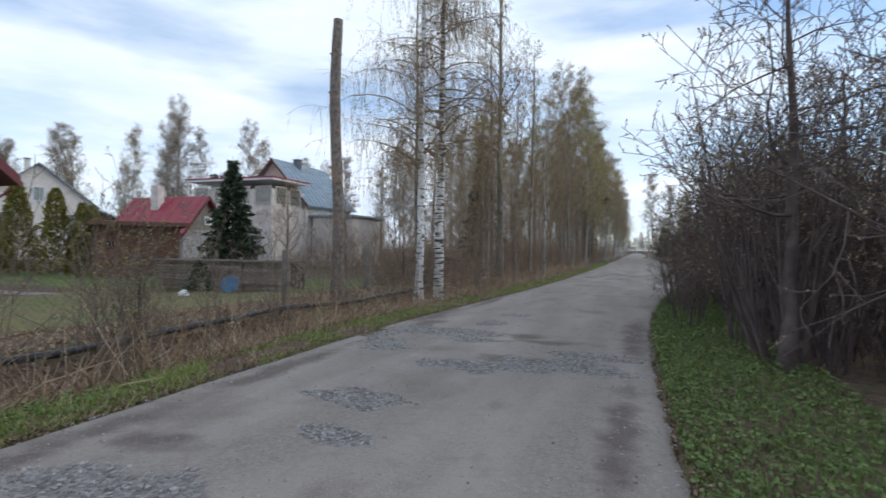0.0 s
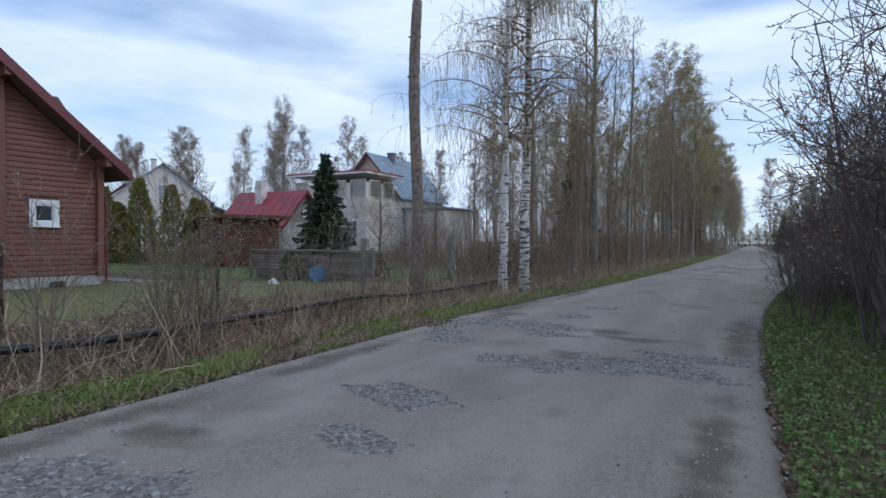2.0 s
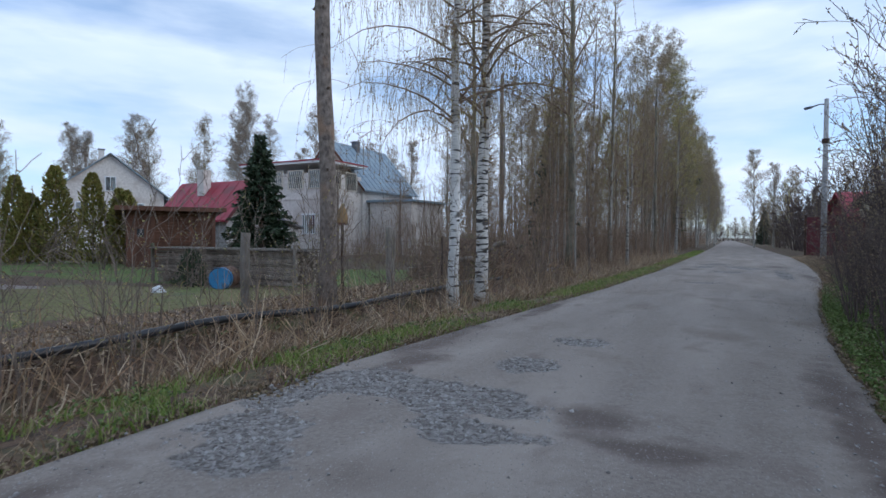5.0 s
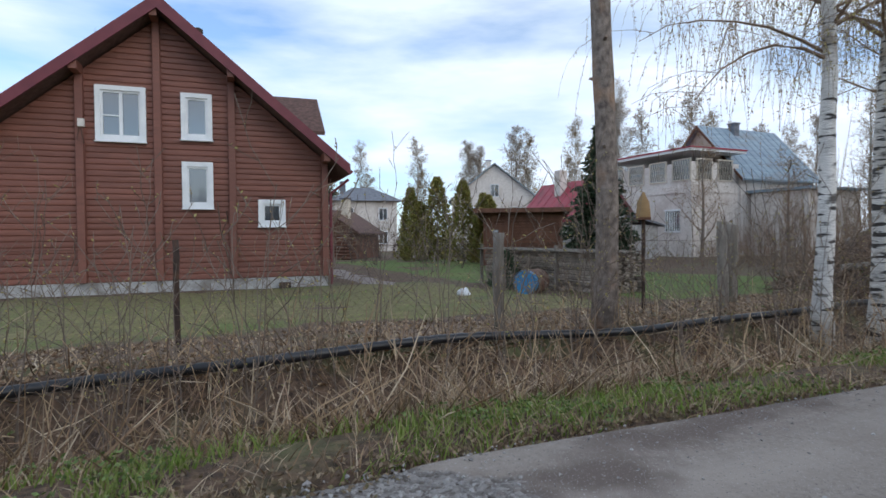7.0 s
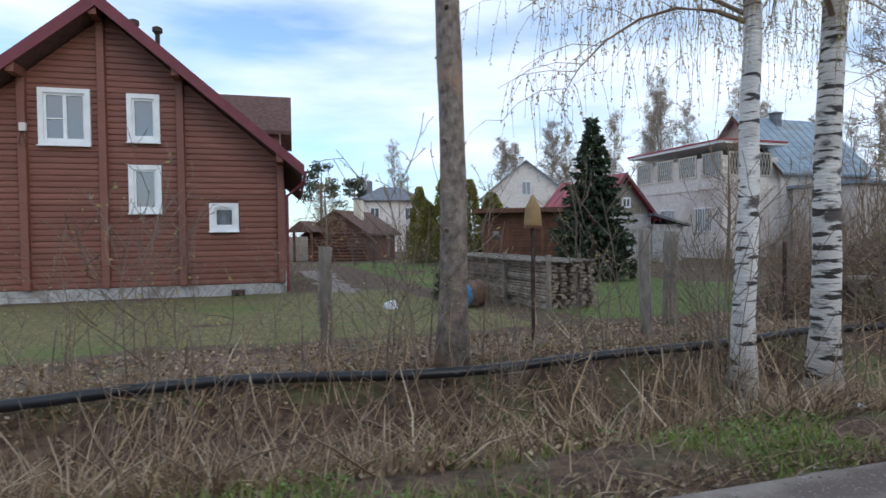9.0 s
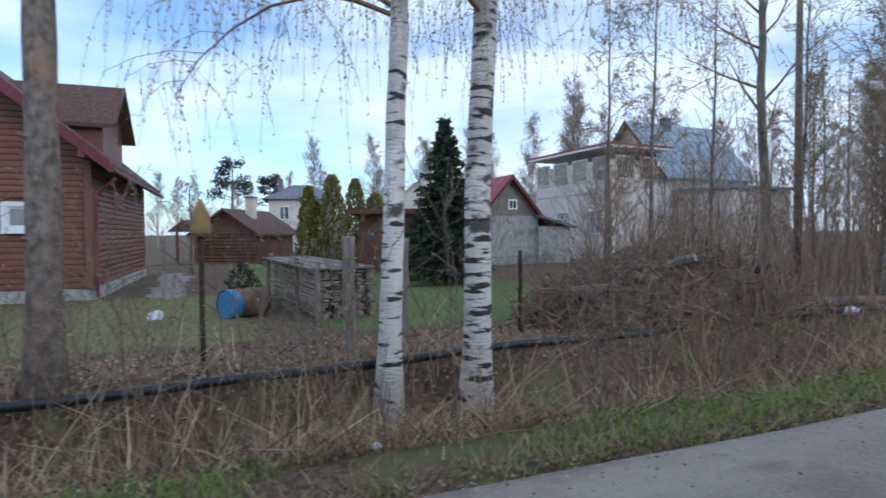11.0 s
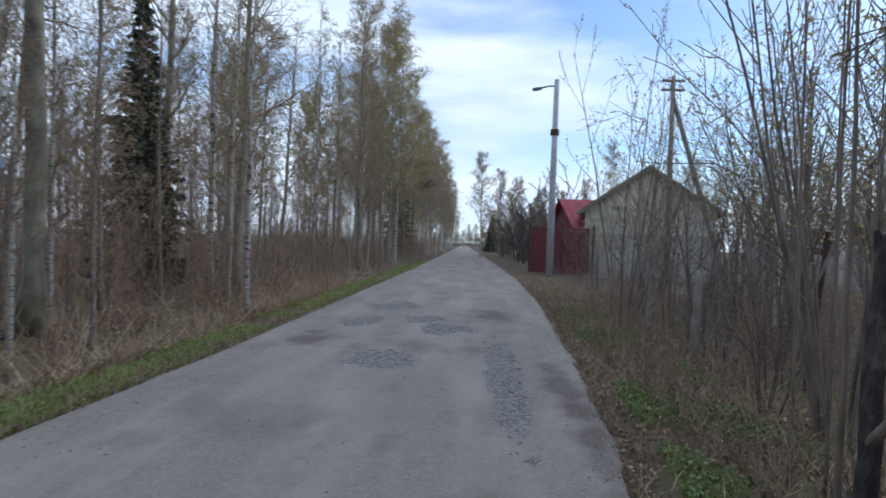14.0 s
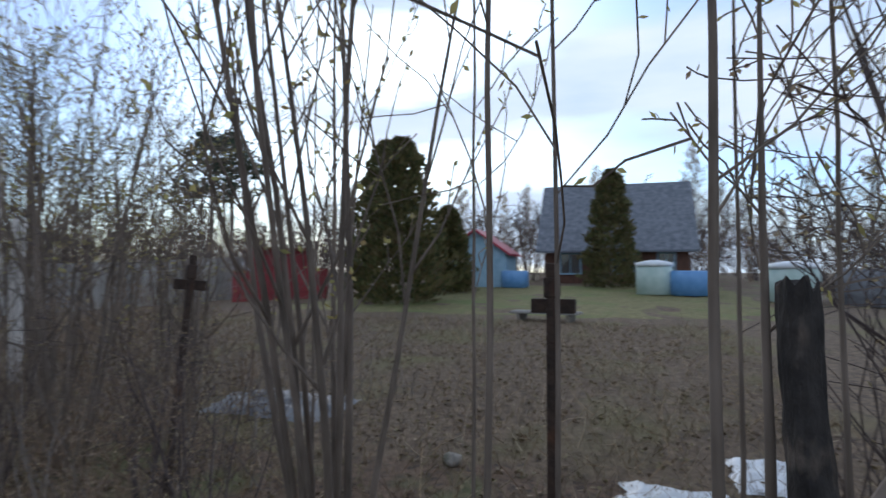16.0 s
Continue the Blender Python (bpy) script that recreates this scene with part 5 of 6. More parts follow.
weeds("fallen_leaves", 9000, field, 0.05, M_DRY_DULL, "brown fallen leaves over the field", 15, (0.0, 0.03))
weeds("fallen_leaves", 6000, ditch, 0.045, M_DRY, "brown fallen leaves in the ditch", 16, (0.0, 0.05))
weeds("fallen_leaves", 6000, lambda rg: (rg.uniform(-8.8, -6.8), near_y(rg, -3, 25)), 0.05, M_DRY, "brown fallen leaves along the fence", 17, (0.0, 0.03))
weeds("fallen_leaves", 7000, lambda rg: (lambda y: (left_edge(y) + rg.gauss(0.02, 0.12), y))(near_y(rg, 0, 40, 1.3)), 0.03, M_DRY_DULL, "dirt and leaf scraps along the lane edge", 19, (0.02, 0.04))
weeds("fallen_leaves", 5000, lambda rg: (lambda y: (right_edge(y) + rg.gauss(-0.02, 0.13), y))(near_y(rg, 0, 40, 1.3)), 0.03, M_DRY_DULL, "dirt and leaf scraps along the lane edge", 20, (0.02, 0.04))
weeds("fallen_leaves", 2500, verge_right_dry, 0.045, M_DRY, "brown fallen leaves at the road edge", 18, (0.0, 0.03))


def stalks(name, n, sampler, height, r, lean, material, label, seed, fork=0.3):
    rg = random.Random(seed)
    g = Mesh()
    for _ in range(n):
        s = sampler(rg)
        if s is None:
            continue
        p = Vector((*s, ground_z(*s) - 0.05))
        h = rg.uniform(*height) * rg.uniform(0.6, 1)
        d = Vector((rg.gauss(0, lean), rg.gauss(0, lean), 1)).normalized()
        m = p + d * h * 0.55
        e = m + (d + jitter(rg, 0.3)).normalized() * h * 0.45
        g.tube([p, m, e], [r, r * 0.8, r * 0.35], 3, cap=False)
        if rg.random() < fork:
            g.tube([m, m + (d + jitter(rg, 0.8)).normalized() * h * 0.3], [r * 0.6, r * 0.3], 3, cap=False)
    return solo(name, g, material, label, "dry stalks", "stuff")


stalks("dry_stalks", 3000, clumped(ditch, -0.02, 25), (0.35, 1.25), 0.0062, 0.28, M_DRY, "tall dead stalks standing in the ditch", 21)
stalks("dry_stalks", 2400, ditch, (0.4, 1.2), 0.0085, 1.2, M_DRY, "broken stalks leaning across the ditch", 22)
stalks("dry_stalks", 3600, field, (0.25, 0.8), 0.004, 0.9, M_DRY, "dead stalks in the field edge", 23)
stalks("fallen_twigs", 900, lambda rg: (rg.uniform(-9, -6.9), near_y(rg, -2, 26)), (0.2, 0.7), 0.005, 2.5, M_DRY, "fallen twigs on the leaf litter", 24)


# ---- shrubs and saplings ----
def shrub_data(seed, stems, height, spread, r, spec):
    rg = random.Random(seed)
    stem, limb, twig, leaf = Mesh(), Mesh(), Mesh(), Mesh()
    for _ in range(stems):
        a = rg.uniform(0, 6.28)
        k = rg.uniform(0.1, 1) * spread
        d = Vector((math.cos(a) * k, math.sin(a) * k, 1))
        grow((stem, limb, twig), leaf, (math.cos(a) * 0.12, math.sin(a) * 0.12, -0.1), d, height * rg.uniform(0.6, 1.1), r * rg.uniform(0.7, 1.1), 0, rg, spec)
    return stem, limb, twig, leaf


def shrub(name, data, m, label, bark, leaf, group="", category="shrub"):
    t = thing(name, m, label, category, group)
    stem, limb, twig, lf = data
    part("stem", stem, bark, t)
    both = Mesh().add(limb.v, limb.f)
    both.add(twig.v, twig.f)
    if both.v:
        part("crown", both, bark, t)
    if lf.v:
        part("foliage", lf, leaf, t)
    return t


S_HEDGE = dict(SHRUB, kids=(5, 4, 3), leaves=2, leaf=0.03)
S_WILLOW = dict(SHRUB, kids=(6, 3, 3), leaves=2, leaf=0.05, lift=(0.02, 0.18, 0.08), thin=0.0035)
S_BRUSH = dict(SHRUB, levels=2, kids=(4, 3, 0), leaves=2, leaf=0.03, thin=0.0035)
hedge_kinds = [shrub_data(101 + i, 6, 2.5, 0.4, 0.022, S_HEDGE) for i in range(3)]
willow_kinds = [shrub_data(111 + i, 6, 4.4, 0.22, 0.03, S_WILLOW) for i in range(3)]
brush_kinds = [shrub_data(121 + i, 8, 1.7, 0.35, 0.012, S_BRUSH) for i in range(3)]
M_HEDGE = mat("dark_hedge_bark", (0.065, 0.048, 0.044), (0.148, 0.11, 0.10), 6, 0.9, 0)
M_STEM = mat("grey_brown_stem", (0.105, 0.08, 0.062), (0.24, 0.185, 0.148), 8, 0.85, 0.3, stretch=(1, 1, 0.3))
KINDS = {"hedge": (hedge_kinds, M_HEDGE, M_BUD_DULL, "hedge_shrub", "dark leafless hedge shrub with tangled twigs", "hedge beside the lane"),
         "willow": (willow_kinds, M_STEM, M_BUD, "willow_shrub", "tall grey willow shrub with opening catkins", "willow shrubs by the lane"),
         "brush": (brush_kinds, M_TWIG, M_BUD_DULL, "brush_shrub", "thin leafless brown brushwood", "brushwood under the trees")}
scrub_kinds = [shrub_data(131 + i, 7, 2.5, 0.4, 0.03, dict(S_BRUSH, thin=0.011, kids=(5, 3, 0))) for i in range(3)]
KINDS["scrub"] = (scrub_kinds, M_HEDGE, M_BUD_DULL, "scrub_bush", "dark leafless scrub on the horizon", "scrub on the horizon")
shrub_first = {}


def put_shrub(kind, k, m):
    kinds, bark, leaf, name, label, group = KINDS[kind]
    if (kind, k) in shrub_first:
        return place(shrub_first[kind, k], m)
    shrub_first[kind, k] = shrub(name, kinds[k], m, label, bark, leaf, group)
    return shrub_first[kind, k]


rng = random.Random(31)
for i in range(46):
    y = 7.0 + 13 * (i / 46) + rng.uniform(-0.3, 0.3)
    x = right_edge(y) + 1.1 + rng.random() * 2.4
    put_shrub("hedge", i % 3, stand(x, y, rng.uniform(0, 360), rng.uniform(0.8, 1.6)))
for i in range(14):
    y = 3.2 + 4.5 * (i / 14)
    put_shrub("hedge", i % 3, stand(2.2 + rng.random() * 2.2, y, rng.uniform(0, 360), rng.uniform(0.7, 1.2)))
for i in range(16):
    y = 9.5 + 7.2 * (i / 16) + rng.uniform(-0.2, 0.2)
    put_shrub("hedge", i % 3, stand(right_edge(y) + 0.28 + rng.random() * 0.5, y, rng.uniform(0, 360), rng.uniform(0.4, 0.7)))
for i in range(9):
    y = 26.5 + 18 * (i / 9) ** 1.2 + rng.uniform(-0.5, 0.5)
    x = right_edge(y) + 2.0 + rng.random() * 3.4
    put_shrub("willow", i % 3, stand(x, y, rng.uniform(0, 360), rng.uniform(0.55, 0.95)))
for i in range(22):
    y = 60 + 60 * i / 22
    put_shrub("willow", i % 3, stand(right_edge(y) + 2.0 + rng.random() * 4, y, rng.uniform(0, 360), rng.uniform(0.6, 1.0)))
for i in range(14):
    y = 24 + 14 * rng.random()
    put_shrub("brush", i % 3, stand(right_edge(y) + 1.0 + rng.random() * 3.5, y, rng.uniform(0, 360), rng.uniform(0.4, 0.7)))
for i in range(84):
    y = 18.5 + 75 * (i / 84) ** 1.5 + rng.uniform(-0.5, 0.5)
    x = left_edge(y) - 1.9 - rng.random() ** 1.3 * 8
    put_shrub("brush", i % 3, stand(x, y, rng.uniform(0, 360), rng.uniform(0.35, 0.75) if y < 28 else rng.uniform(0.6, 1.5)))
for i in range(14):
    put_shrub("brush", i % 3, stand(13 + i * 1.1, 47.5 - 0.75 * i + rng.uniform(0, 3), rng.uniform(0, 360), rng.uniform(1.4, 2.4)))
for i in range(26):
    put_shrub("brush", i % 3, stand(rng.uniform(35, 48), 8 + 40 * i / 26, rng.uniform(0, 360), rng.uniform(1.2, 2.4)))
for i in range(30):
    put_shrub("brush", i % 3, stand(rng.uniform(-64, -45), 4 + 45 * i / 30, rng.uniform(0, 360), rng.uniform(1.2, 2.2)))
for i in range(18):
    put_shrub("brush", i % 3, stand(rng.uniform(-36, -15), rng.uniform(27, 42), rng.uniform(0, 360), rng.uniform(0.4, 0.85)))

# tall twiggy shrubs between the posts and the board fence
for x, y, k in ((4.9, 26.4, 0.95), (5.6, 27.6, 1.05), (6.6, 29.2, 1.1), (7.6, 30.8, 1.1), (6.1, 26.2, 0.8), (8.4, 28.6, 1.0), (9.6, 31.0, 1.1), (5.2, 29.8, 0.9), (11.0, 33.0, 1.2), (8.0, 34.0, 1.1)):
    put_shrub("willow", int(x * 10) % 3, stand(x, y, x * 77, k))
    put_shrub("brush", int(y * 10) % 3, stand(x + 0.4, y - 0.5, y * 51, k * 0.8))
# dark shrubs in the gardens beyond the log house and behind the field fence
for x, y, k in ((-30, 16, 0.75), (-27, 17.6, 0.6), (-33, 15.6, 0.9), (-25, 18.6, 0.6), (-36, 17.2, 0.9), (-38, 19.0, 1.0), (-41, 21, 1.1), (-44, 18, 1.2), (-43, 24, 1.2), (-38, 24, 1.1)):
    put_shrub("hedge", int(-x) % 3, stand(x, y, x * 31, k))
for i in range(26):
    a = radians(22 + 52 * i / 25)
    d = rng.uniform(36, 48)
    put_shrub("scrub", i % 3, stand(5 + d * math.sin(a), 22 + d * math.cos(a), rng.uniform(0, 360), rng.uniform(1.5, 2.4)))
# dark scrub that closes the horizon beside the lane, at its end and behind the field
for i in range(34):
    y = 58 + 72 * (i / 34) ** 1.3
    put_shrub("scrub", i % 3, stand(right_edge(y) + 3.0 + rng.random() * 7, y, rng.uniform(0, 360), rng.uniform(0.9, 1.6)))
for i in range(64):
    a = radians(-25 + 88 * i / 64)
    d = rng.uniform(52, 74)
    put_shrub("scrub", i % 3, stand(5 + d * math.cos(a), 22 + d * math.sin(a), rng.uniform(0, 360), rng.uniform(2.2, 3.4)))
for i in range(12):
    y = 60 + 30 * i / 12
    put_shrub("scrub", i % 3, stand(right_edge(y) + 2.6 + rng.random() * 4, y, rng.uniform(0, 360), rng.uniform(1.8, 2.7)))
for i in range(24):
    put_shrub("scrub", i % 3, stand(-16 + 34 * i / 23, 238 + rng.random() * 8, rng.uniform(0, 360), rng.uniform(1.5, 2.6)))
for i in range(30):
    put_shrub("scrub", i % 3, stand(rng.uniform(36, 60), -22 + 78 * i / 30, rng.uniform(0, 360), rng.uniform(1.0, 1.7)))
for i in range(6):
    y = 23.5 + 8 * i / 6
    put_shrub("hedge", i % 3, stand(right_edge(y) + 1.4 + rng.random() * 1.6, y, rng.uniform(0, 360), rng.uniform(0.4, 0.62)))


def wood_floor(rg):
    y = 21 + 150 * rg.random() ** 1.4
    if y < 31 and rg.random() < 0.75:
        return None
    return left_edge(y) - 2.6 - rg.random() ** 1.1 * (5 + 18 * min(1, max(0, (y - 24) / 15))), y


def hedge_foot(rg):
    y = rg.uniform(6.5, 20)
    return right_edge(y) + 1.3 + rg.random() * 3, y


def lane_thicket(rg):
    y = rg.uniform(24, 46)
    return right_edge(y) + 1.5 + rg.random() * 5, y


def garden_thicket(rg):
    return rg.uniform(-40, -13), rg.uniform(25.5, 42)


stalks("thicket", 7500, wood_floor, (1.2, 5.0), 0.012, 0.12, M_TWIG, "thicket of thin brown stems under the trees", 81, 0.7)
stalks("thicket", 3500, wood_floor, (0.5, 1.6), 0.008, 0.35, M_DRY, "dead undergrowth on the wood floor", 82, 0.6)
stalks("thicket", 1500, hedge_foot, (0.8, 2.6), 0.008, 0.3, M_HEDGE, "dark tangle of stems in the hedge", 83, 0.9)
stalks("thicket", 900, lane_thicket, (0.4, 1.5), 0.006, 0.3, M_TWIG_GREY, "pale tangle of dead stems by the lane", 84, 0.8)
stalks("thicket", 600, garden_thicket, (0.4, 1.1), 0.010, 0.3, M_TWIG_GREY, "overgrown garden stems before the white house", 85, 0.8)
for i in range(12):
    put_shrub("brush", i % 3, stand(rng.uniform(-24, -13), rng.uniform(24.5, 34), rng.uniform(0, 360), rng.uniform(0.4, 0.8)))
# thin saplings in the ditch before the log house
sap_kinds = [shrub_data(141 + i, (1, 2, 3)[i], 1.9, 0.12, 0.010, dict(SHRUB, kids=(6, 2, 0), levels=2, leaves=2, leaf=0.03)) for i in range(3)]
KINDS["sapling"] = (sap_kinds, M_STEM, M_BUD, "sapling", "thin young sapling with small buds", "saplings along the ditch")
for i in range(84):
    y = 0.3 + 19 * i / 84 + rng.uniform(-0.3, 0.3)
    put_shrub("sapling", i % 3, stand(left_edge(y) - rng.uniform(1.3, 3.7), y, rng.uniform(0, 360), rng.uniform(0.55, 1.25)))
for (x, y, s) in ((-5.7, 4.6, 0.95), (-5.95, 5.0, 0.85), (-5.5, 4.1, 0.8)):
    put_shrub("willow", 0, stand(x, y, x * 50, s * 0.55))

for i in range(10):
    y = 21.5 + 9 * i / 10 + rng.uniform(-0.3, 0.3)
    put_shrub("brush", i % 3, stand(right_edge(y) + 0.35 + rng.random() * 0.6, y, rng.uniform(0, 360), rng.uniform(0.28, 0.5)))

# apple trees and dark spruce beyond the hedge
APPLE = dict(bend=(0.1, 0.3, 0.35, 0.4), lift=(0, 0.03, 0.05, 0.1), thin=0.004, levels=3, kids=(0, 8, 5), along=0.7, shrink=0.5, leaves=2, leaf=0.025, hang=0.2)
for i, (x, y, h, turn) in enumerate(((1.75, 6.4, 4.8, 0), (2.7, 4.3, 4.4, 140), (3.2, 9.5, 4.2, 60))):
    tree("apple_tree", tree_data(151 + i, h, 0.085, 1.2, 13, APPLE, up=(-0.05, 0.7), reach=0.50, sides=8, wobble=0.03), stand(x, y, turn), "leafless dark apple tree with knobbly spreading branches", M_HEDGE, M_HEDGE, M_BUD_DULL, "apple trees by the hedge")


def spruce_data(seed, h, r, n_whorl=34, per=12, droop=-0.3):
    """Trunk and needled boughs of a spruce."""
    rg = random.Random(seed)
    trunk, needles = Mesh(), Mesh()
    trunk.tube([(0, 0, -0.2), (0, 0, h * 0.6), (0, 0, h)], [h * 0.018, h * 0.011, 0.008], 7)
    for i in range(n_whorl):
        z = h * (0.05 + 0.93 * i / n_whorl)
        reach = r * (1 - z / h) ** 1.0 * rg.uniform(0.75, 1.1) + 0.06
        for j in range(per):
            a = 6.28 * (j + rg.random()) / per
            L = reach * rg.uniform(0.6, 1.1)
            d = Vector((math.cos(a), math.sin(a), droop))
            z = h * (0.05 + 0.93 * (i + rg.uniform(-0.6, 0.6)) / n_whorl)
            tip = Vector((0, 0, z)) + d * L + Vector((0, 0, 0.25 * L))
            trunk.tube([(0, 0, z), tip], [0.012, 0.004], 3, cap=False)
            m = max(3, int(L * 15))
            for k in range(m):
                p = Vector((0, 0, z)).lerp(tip, 0.2 + 0.8 * (k + rg.random()) / m)
                for _ in range(3):
                    q = (d + jitter(rg, 0.9) + Vector((0, 0, -0.3))).normalized()
                    needles.leaf(p, q * rg.uniform(0.12, 0.26), 0.05, rg)
    return trunk, needles


def conifer(name, data, m, label, leaf, category="tree", group=""):
    t = thing(name, m, label, category, group)
    part("trunk", data[0], M_BARK, t)
    part("foliage", data[1], leaf, t)
    return t


conifer("spruce", spruce_data(161, 6.0, 1.95, 34, 11), stand(-18.4, 21.4), "dark green young spruce on the lawn", M_SPRUCE)
conifer("spruce", spruce_data(162, 6.5, 1.5, 26, 10), stand(4.6, 6.8), "dark spruce behind the leafless hedge", M_SPRUCE)
conifer("spruce", spruce_data(163, 9.0, 1.7, 40, 8), stand(-9.5, 34.0), "tall spruce standing in the roadside wood", M_PINE)
conifer("spruce", spruce_data(164, 15.5, 2.6, 26, 9), stand(-44.5, 1.5), "tall dark spruce behind the log house", M_SPRUCE)
conifer("spruce", spruce_data(165, 13.0, 2.4, 38, 10), stand(-8.2, 82), "dark spruce at the edge of the wood", M_PINE)
conifer("spruce", spruce_data(166, 7.0, 1.9, 30, 9), stand(4.0, 118), "far spruce beside the lane", M_PINE)


def thuja_data(seed, h, r, n=3600, leaf=0.12, power=0.6):
    """A dense column of upright sprays."""
    rg = random.Random(seed)
    trunk, sprays = Mesh(), Mesh()
    trunk.tube([(0, 0, -0.1), (0, 0, h * 0.9)], [0.06, 0.01], 6)
    for _ in range(n):
        z = h * rg.random() ** 0.9
        k = z / h
        rad = r * (min(1, k * 4 + 0.8)) * (1 - k) ** power + 0.03
        a = rg.uniform(0, 6.28)
        lump = 1 + 0.8 * noise.noise(Vector((math.cos(a) * 2.2, math.sin(a) * 2.2, z * 1.8 + seed)))
        rr = rad * lump * (0.5 + 0.6 * rg.random() ** 0.5)
        d = Vector((math.cos(a) * 0.7, math.sin(a) * 0.7, 1.0)) + jitter(rg, 0.35)
        sprays.leaf((rr * math.cos(a), rr * math.sin(a), z), d.normalized() * leaf * rg.uniform(0.7, 1.6), leaf * 0.35, rg)
    return trunk, sprays


th = [thuja_data(171, 3.7, 0.62), thuja_data(172, 3.9, 0.7), thuja_data(173, 2.8, 0.75)]
for i, (x, y, k, s) in enumerate(((-35.0, 20.0, 0, 1.25), (-33.0, 21.0, 1, 1.32), (-31.0, 21.8, 1, 1.22), (-29.0, 22.3, 2, 1.35), (-34.0, 20.2, 2, 1.3), (-30.0, 22.6, 0, 1.08))):
    conifer("thuja", th[k], stand(x, y, i * 70, s), "yellow-green columnar thuja in the garden", M_THUJA, "shrub", "garden thujas")
conifer("thuja", thuja_data(174, 0.95, 0.4, 700, 0.09), stand(-13.6, 14.2), "small dark clipped evergreen", M_SPRUCE, "shrub")
for i, (x, y, h, r) in enumerate(((20.9, 29.6, 6.3, 1.35), (22.2, 30.8, 6.5, 1.3), (31.0, 22.1, 6.0, 1.05), (26.5, 29.5, 4.0, 0.9))):
    conifer("thuja", thuja_data(180 + i, h, r * 1.15, 6000, 0.2, 0.5), stand(x, y), "big dense dark green thuja beyond the field", M_THUJA_DARK, "tree", "thujas beyond the field")


def pine_data(seed, h):
    rg = random.Random(seed)
    trunk, needles = Mesh(), Mesh()
    trunk.tube([(0, 0, -0.2), (0.1, 0, h * 0.5), (0, 0.1, h)], [0.2, 0.15, 0.04], 7)
    for i in range(16):
        z = h * rg.uniform(0.6, 1.0)
        a = rg.uniform(0, 6.28)
        L = (1.1 - z / h) * h * 0.42 + 0.5
        tip = Vector((math.cos(a) * L, math.sin(a) * L, z + 0.3))
        trunk.tube([(0, 0, z - 0.3), tip], [0.05, 0.015], 4, cap=False)
        for _ in range(90):
            p = Vector((0, 0, z)).lerp(tip, rg.uniform(0.45, 1.05)) + jitter(rg, 0.45)
            needles.leaf(p, jitter(rg, 1).normalized() * 0.38, 0.09, rg)
    return trunk, needles


for i, (x, y, h) in enumerate(((-70.5, 18.4, 10), (-75, 23.3, 9), (-62, 70, 13), (32, 46.5, 11), (29.7, 46.2, 10), (-7.5, 92, 12), (-9, 100, 13))):
    conifer("pine", pine_data(191 + i, h), stand(x, y), "tall pine with a dark uneven crown", M_PINE)

# ---- the ditch pipe, fence, posts ----
pipe = Mesh()
pp, pr = [], []
for i in range(220):
    y = -4 + 30.5 * i / 219
    x = -6.62 + 0.14 * math.sin(y * 0.55) + 0.08 * math.sin(y * 1.7 + 1)
    pp.append((x, y, max(ground_z(x, y) + 0.03, 0.0 + 0.035 * math.sin(y * 0.9))))
    pr.append(0.05 + (0.005 if i % 2 else 0))
pipe.tube(pp, pr, 10)
solo("drain_pipe", pipe, M_PIPE, "long black corrugated plastic pipe beside the ditch", "pipe", smooth=True)


def post(name, x, y, h, r, material, label, lean=(0, 0), rough=0.1, category="post"):
    rg = random.Random(int(x * 100 + y * 10))
    n = 7
    pts = [(lean[0] * h * i / n + rg.uniform(-0.2, 0.2) * r, lean[1] * h * i / n + rg.uniform(-0.2, 0.2) * r, h * i / n - (0.3 if i == 0 else 0)) for i in range(n + 1)]
    return solo(name, Mesh().tube(pts, [r * (1 + rg.uniform(-rough, rough)) for _ in pts], 9), material, label, category, m=pose(x, y, ground_z(x, y)), smooth=True)


post("wooden_post", -7.65, 10.5, 1.32, 0.075, M_GREYWOOD, "weathered grey wooden fence post")
post("wooden_post", -7.7, 14.95, 1.5, 0.085, M_GREYWOOD, "weathered grey wooden fence post", (-0.03, 0.02))
post("wooden_post", -8.3, 15.9, 1.45, 0.11, M_GREYWOOD, "thick grey stub of an old trunk")
for y in (0.6, 3.4, 6.55, 17.6, 20.2):
    post("iron_post", -7.72, y, 1.25, 0.032, M_IRON, "rusty thin iron fence post", rough=0.02)
feeder_post = post("iron_post", -7.75, 13.2, 1.55, 0.03, M_IRON, "rusty iron post that carries a pot", rough=0.02)
pot = thing("upturned_pot", pose(-7.75, 13.2, ground_z(-7.75, 13.2) + 1.5), "tan upturned clay pot on an iron post", "pot")
part("body", Mesh().tube([(0, 0, 0), (0, 0, 0.06), (0, 0, 0.26), (0, 0, 0.34), (0, 0, 0.42)], [0.11, 0.115, 0.095, 0.05, 0.02], 14), mat("tan_clay", (0.26, 0.16, 0.07), (0.36, 0.23, 0.11), 6, 0.8, 0.4), pot, smooth=True)
part("rim", Mesh().tube([(0, 0, -0.015), (0, 0, 0.02)], 0.12, 14), M_SHED, pot)

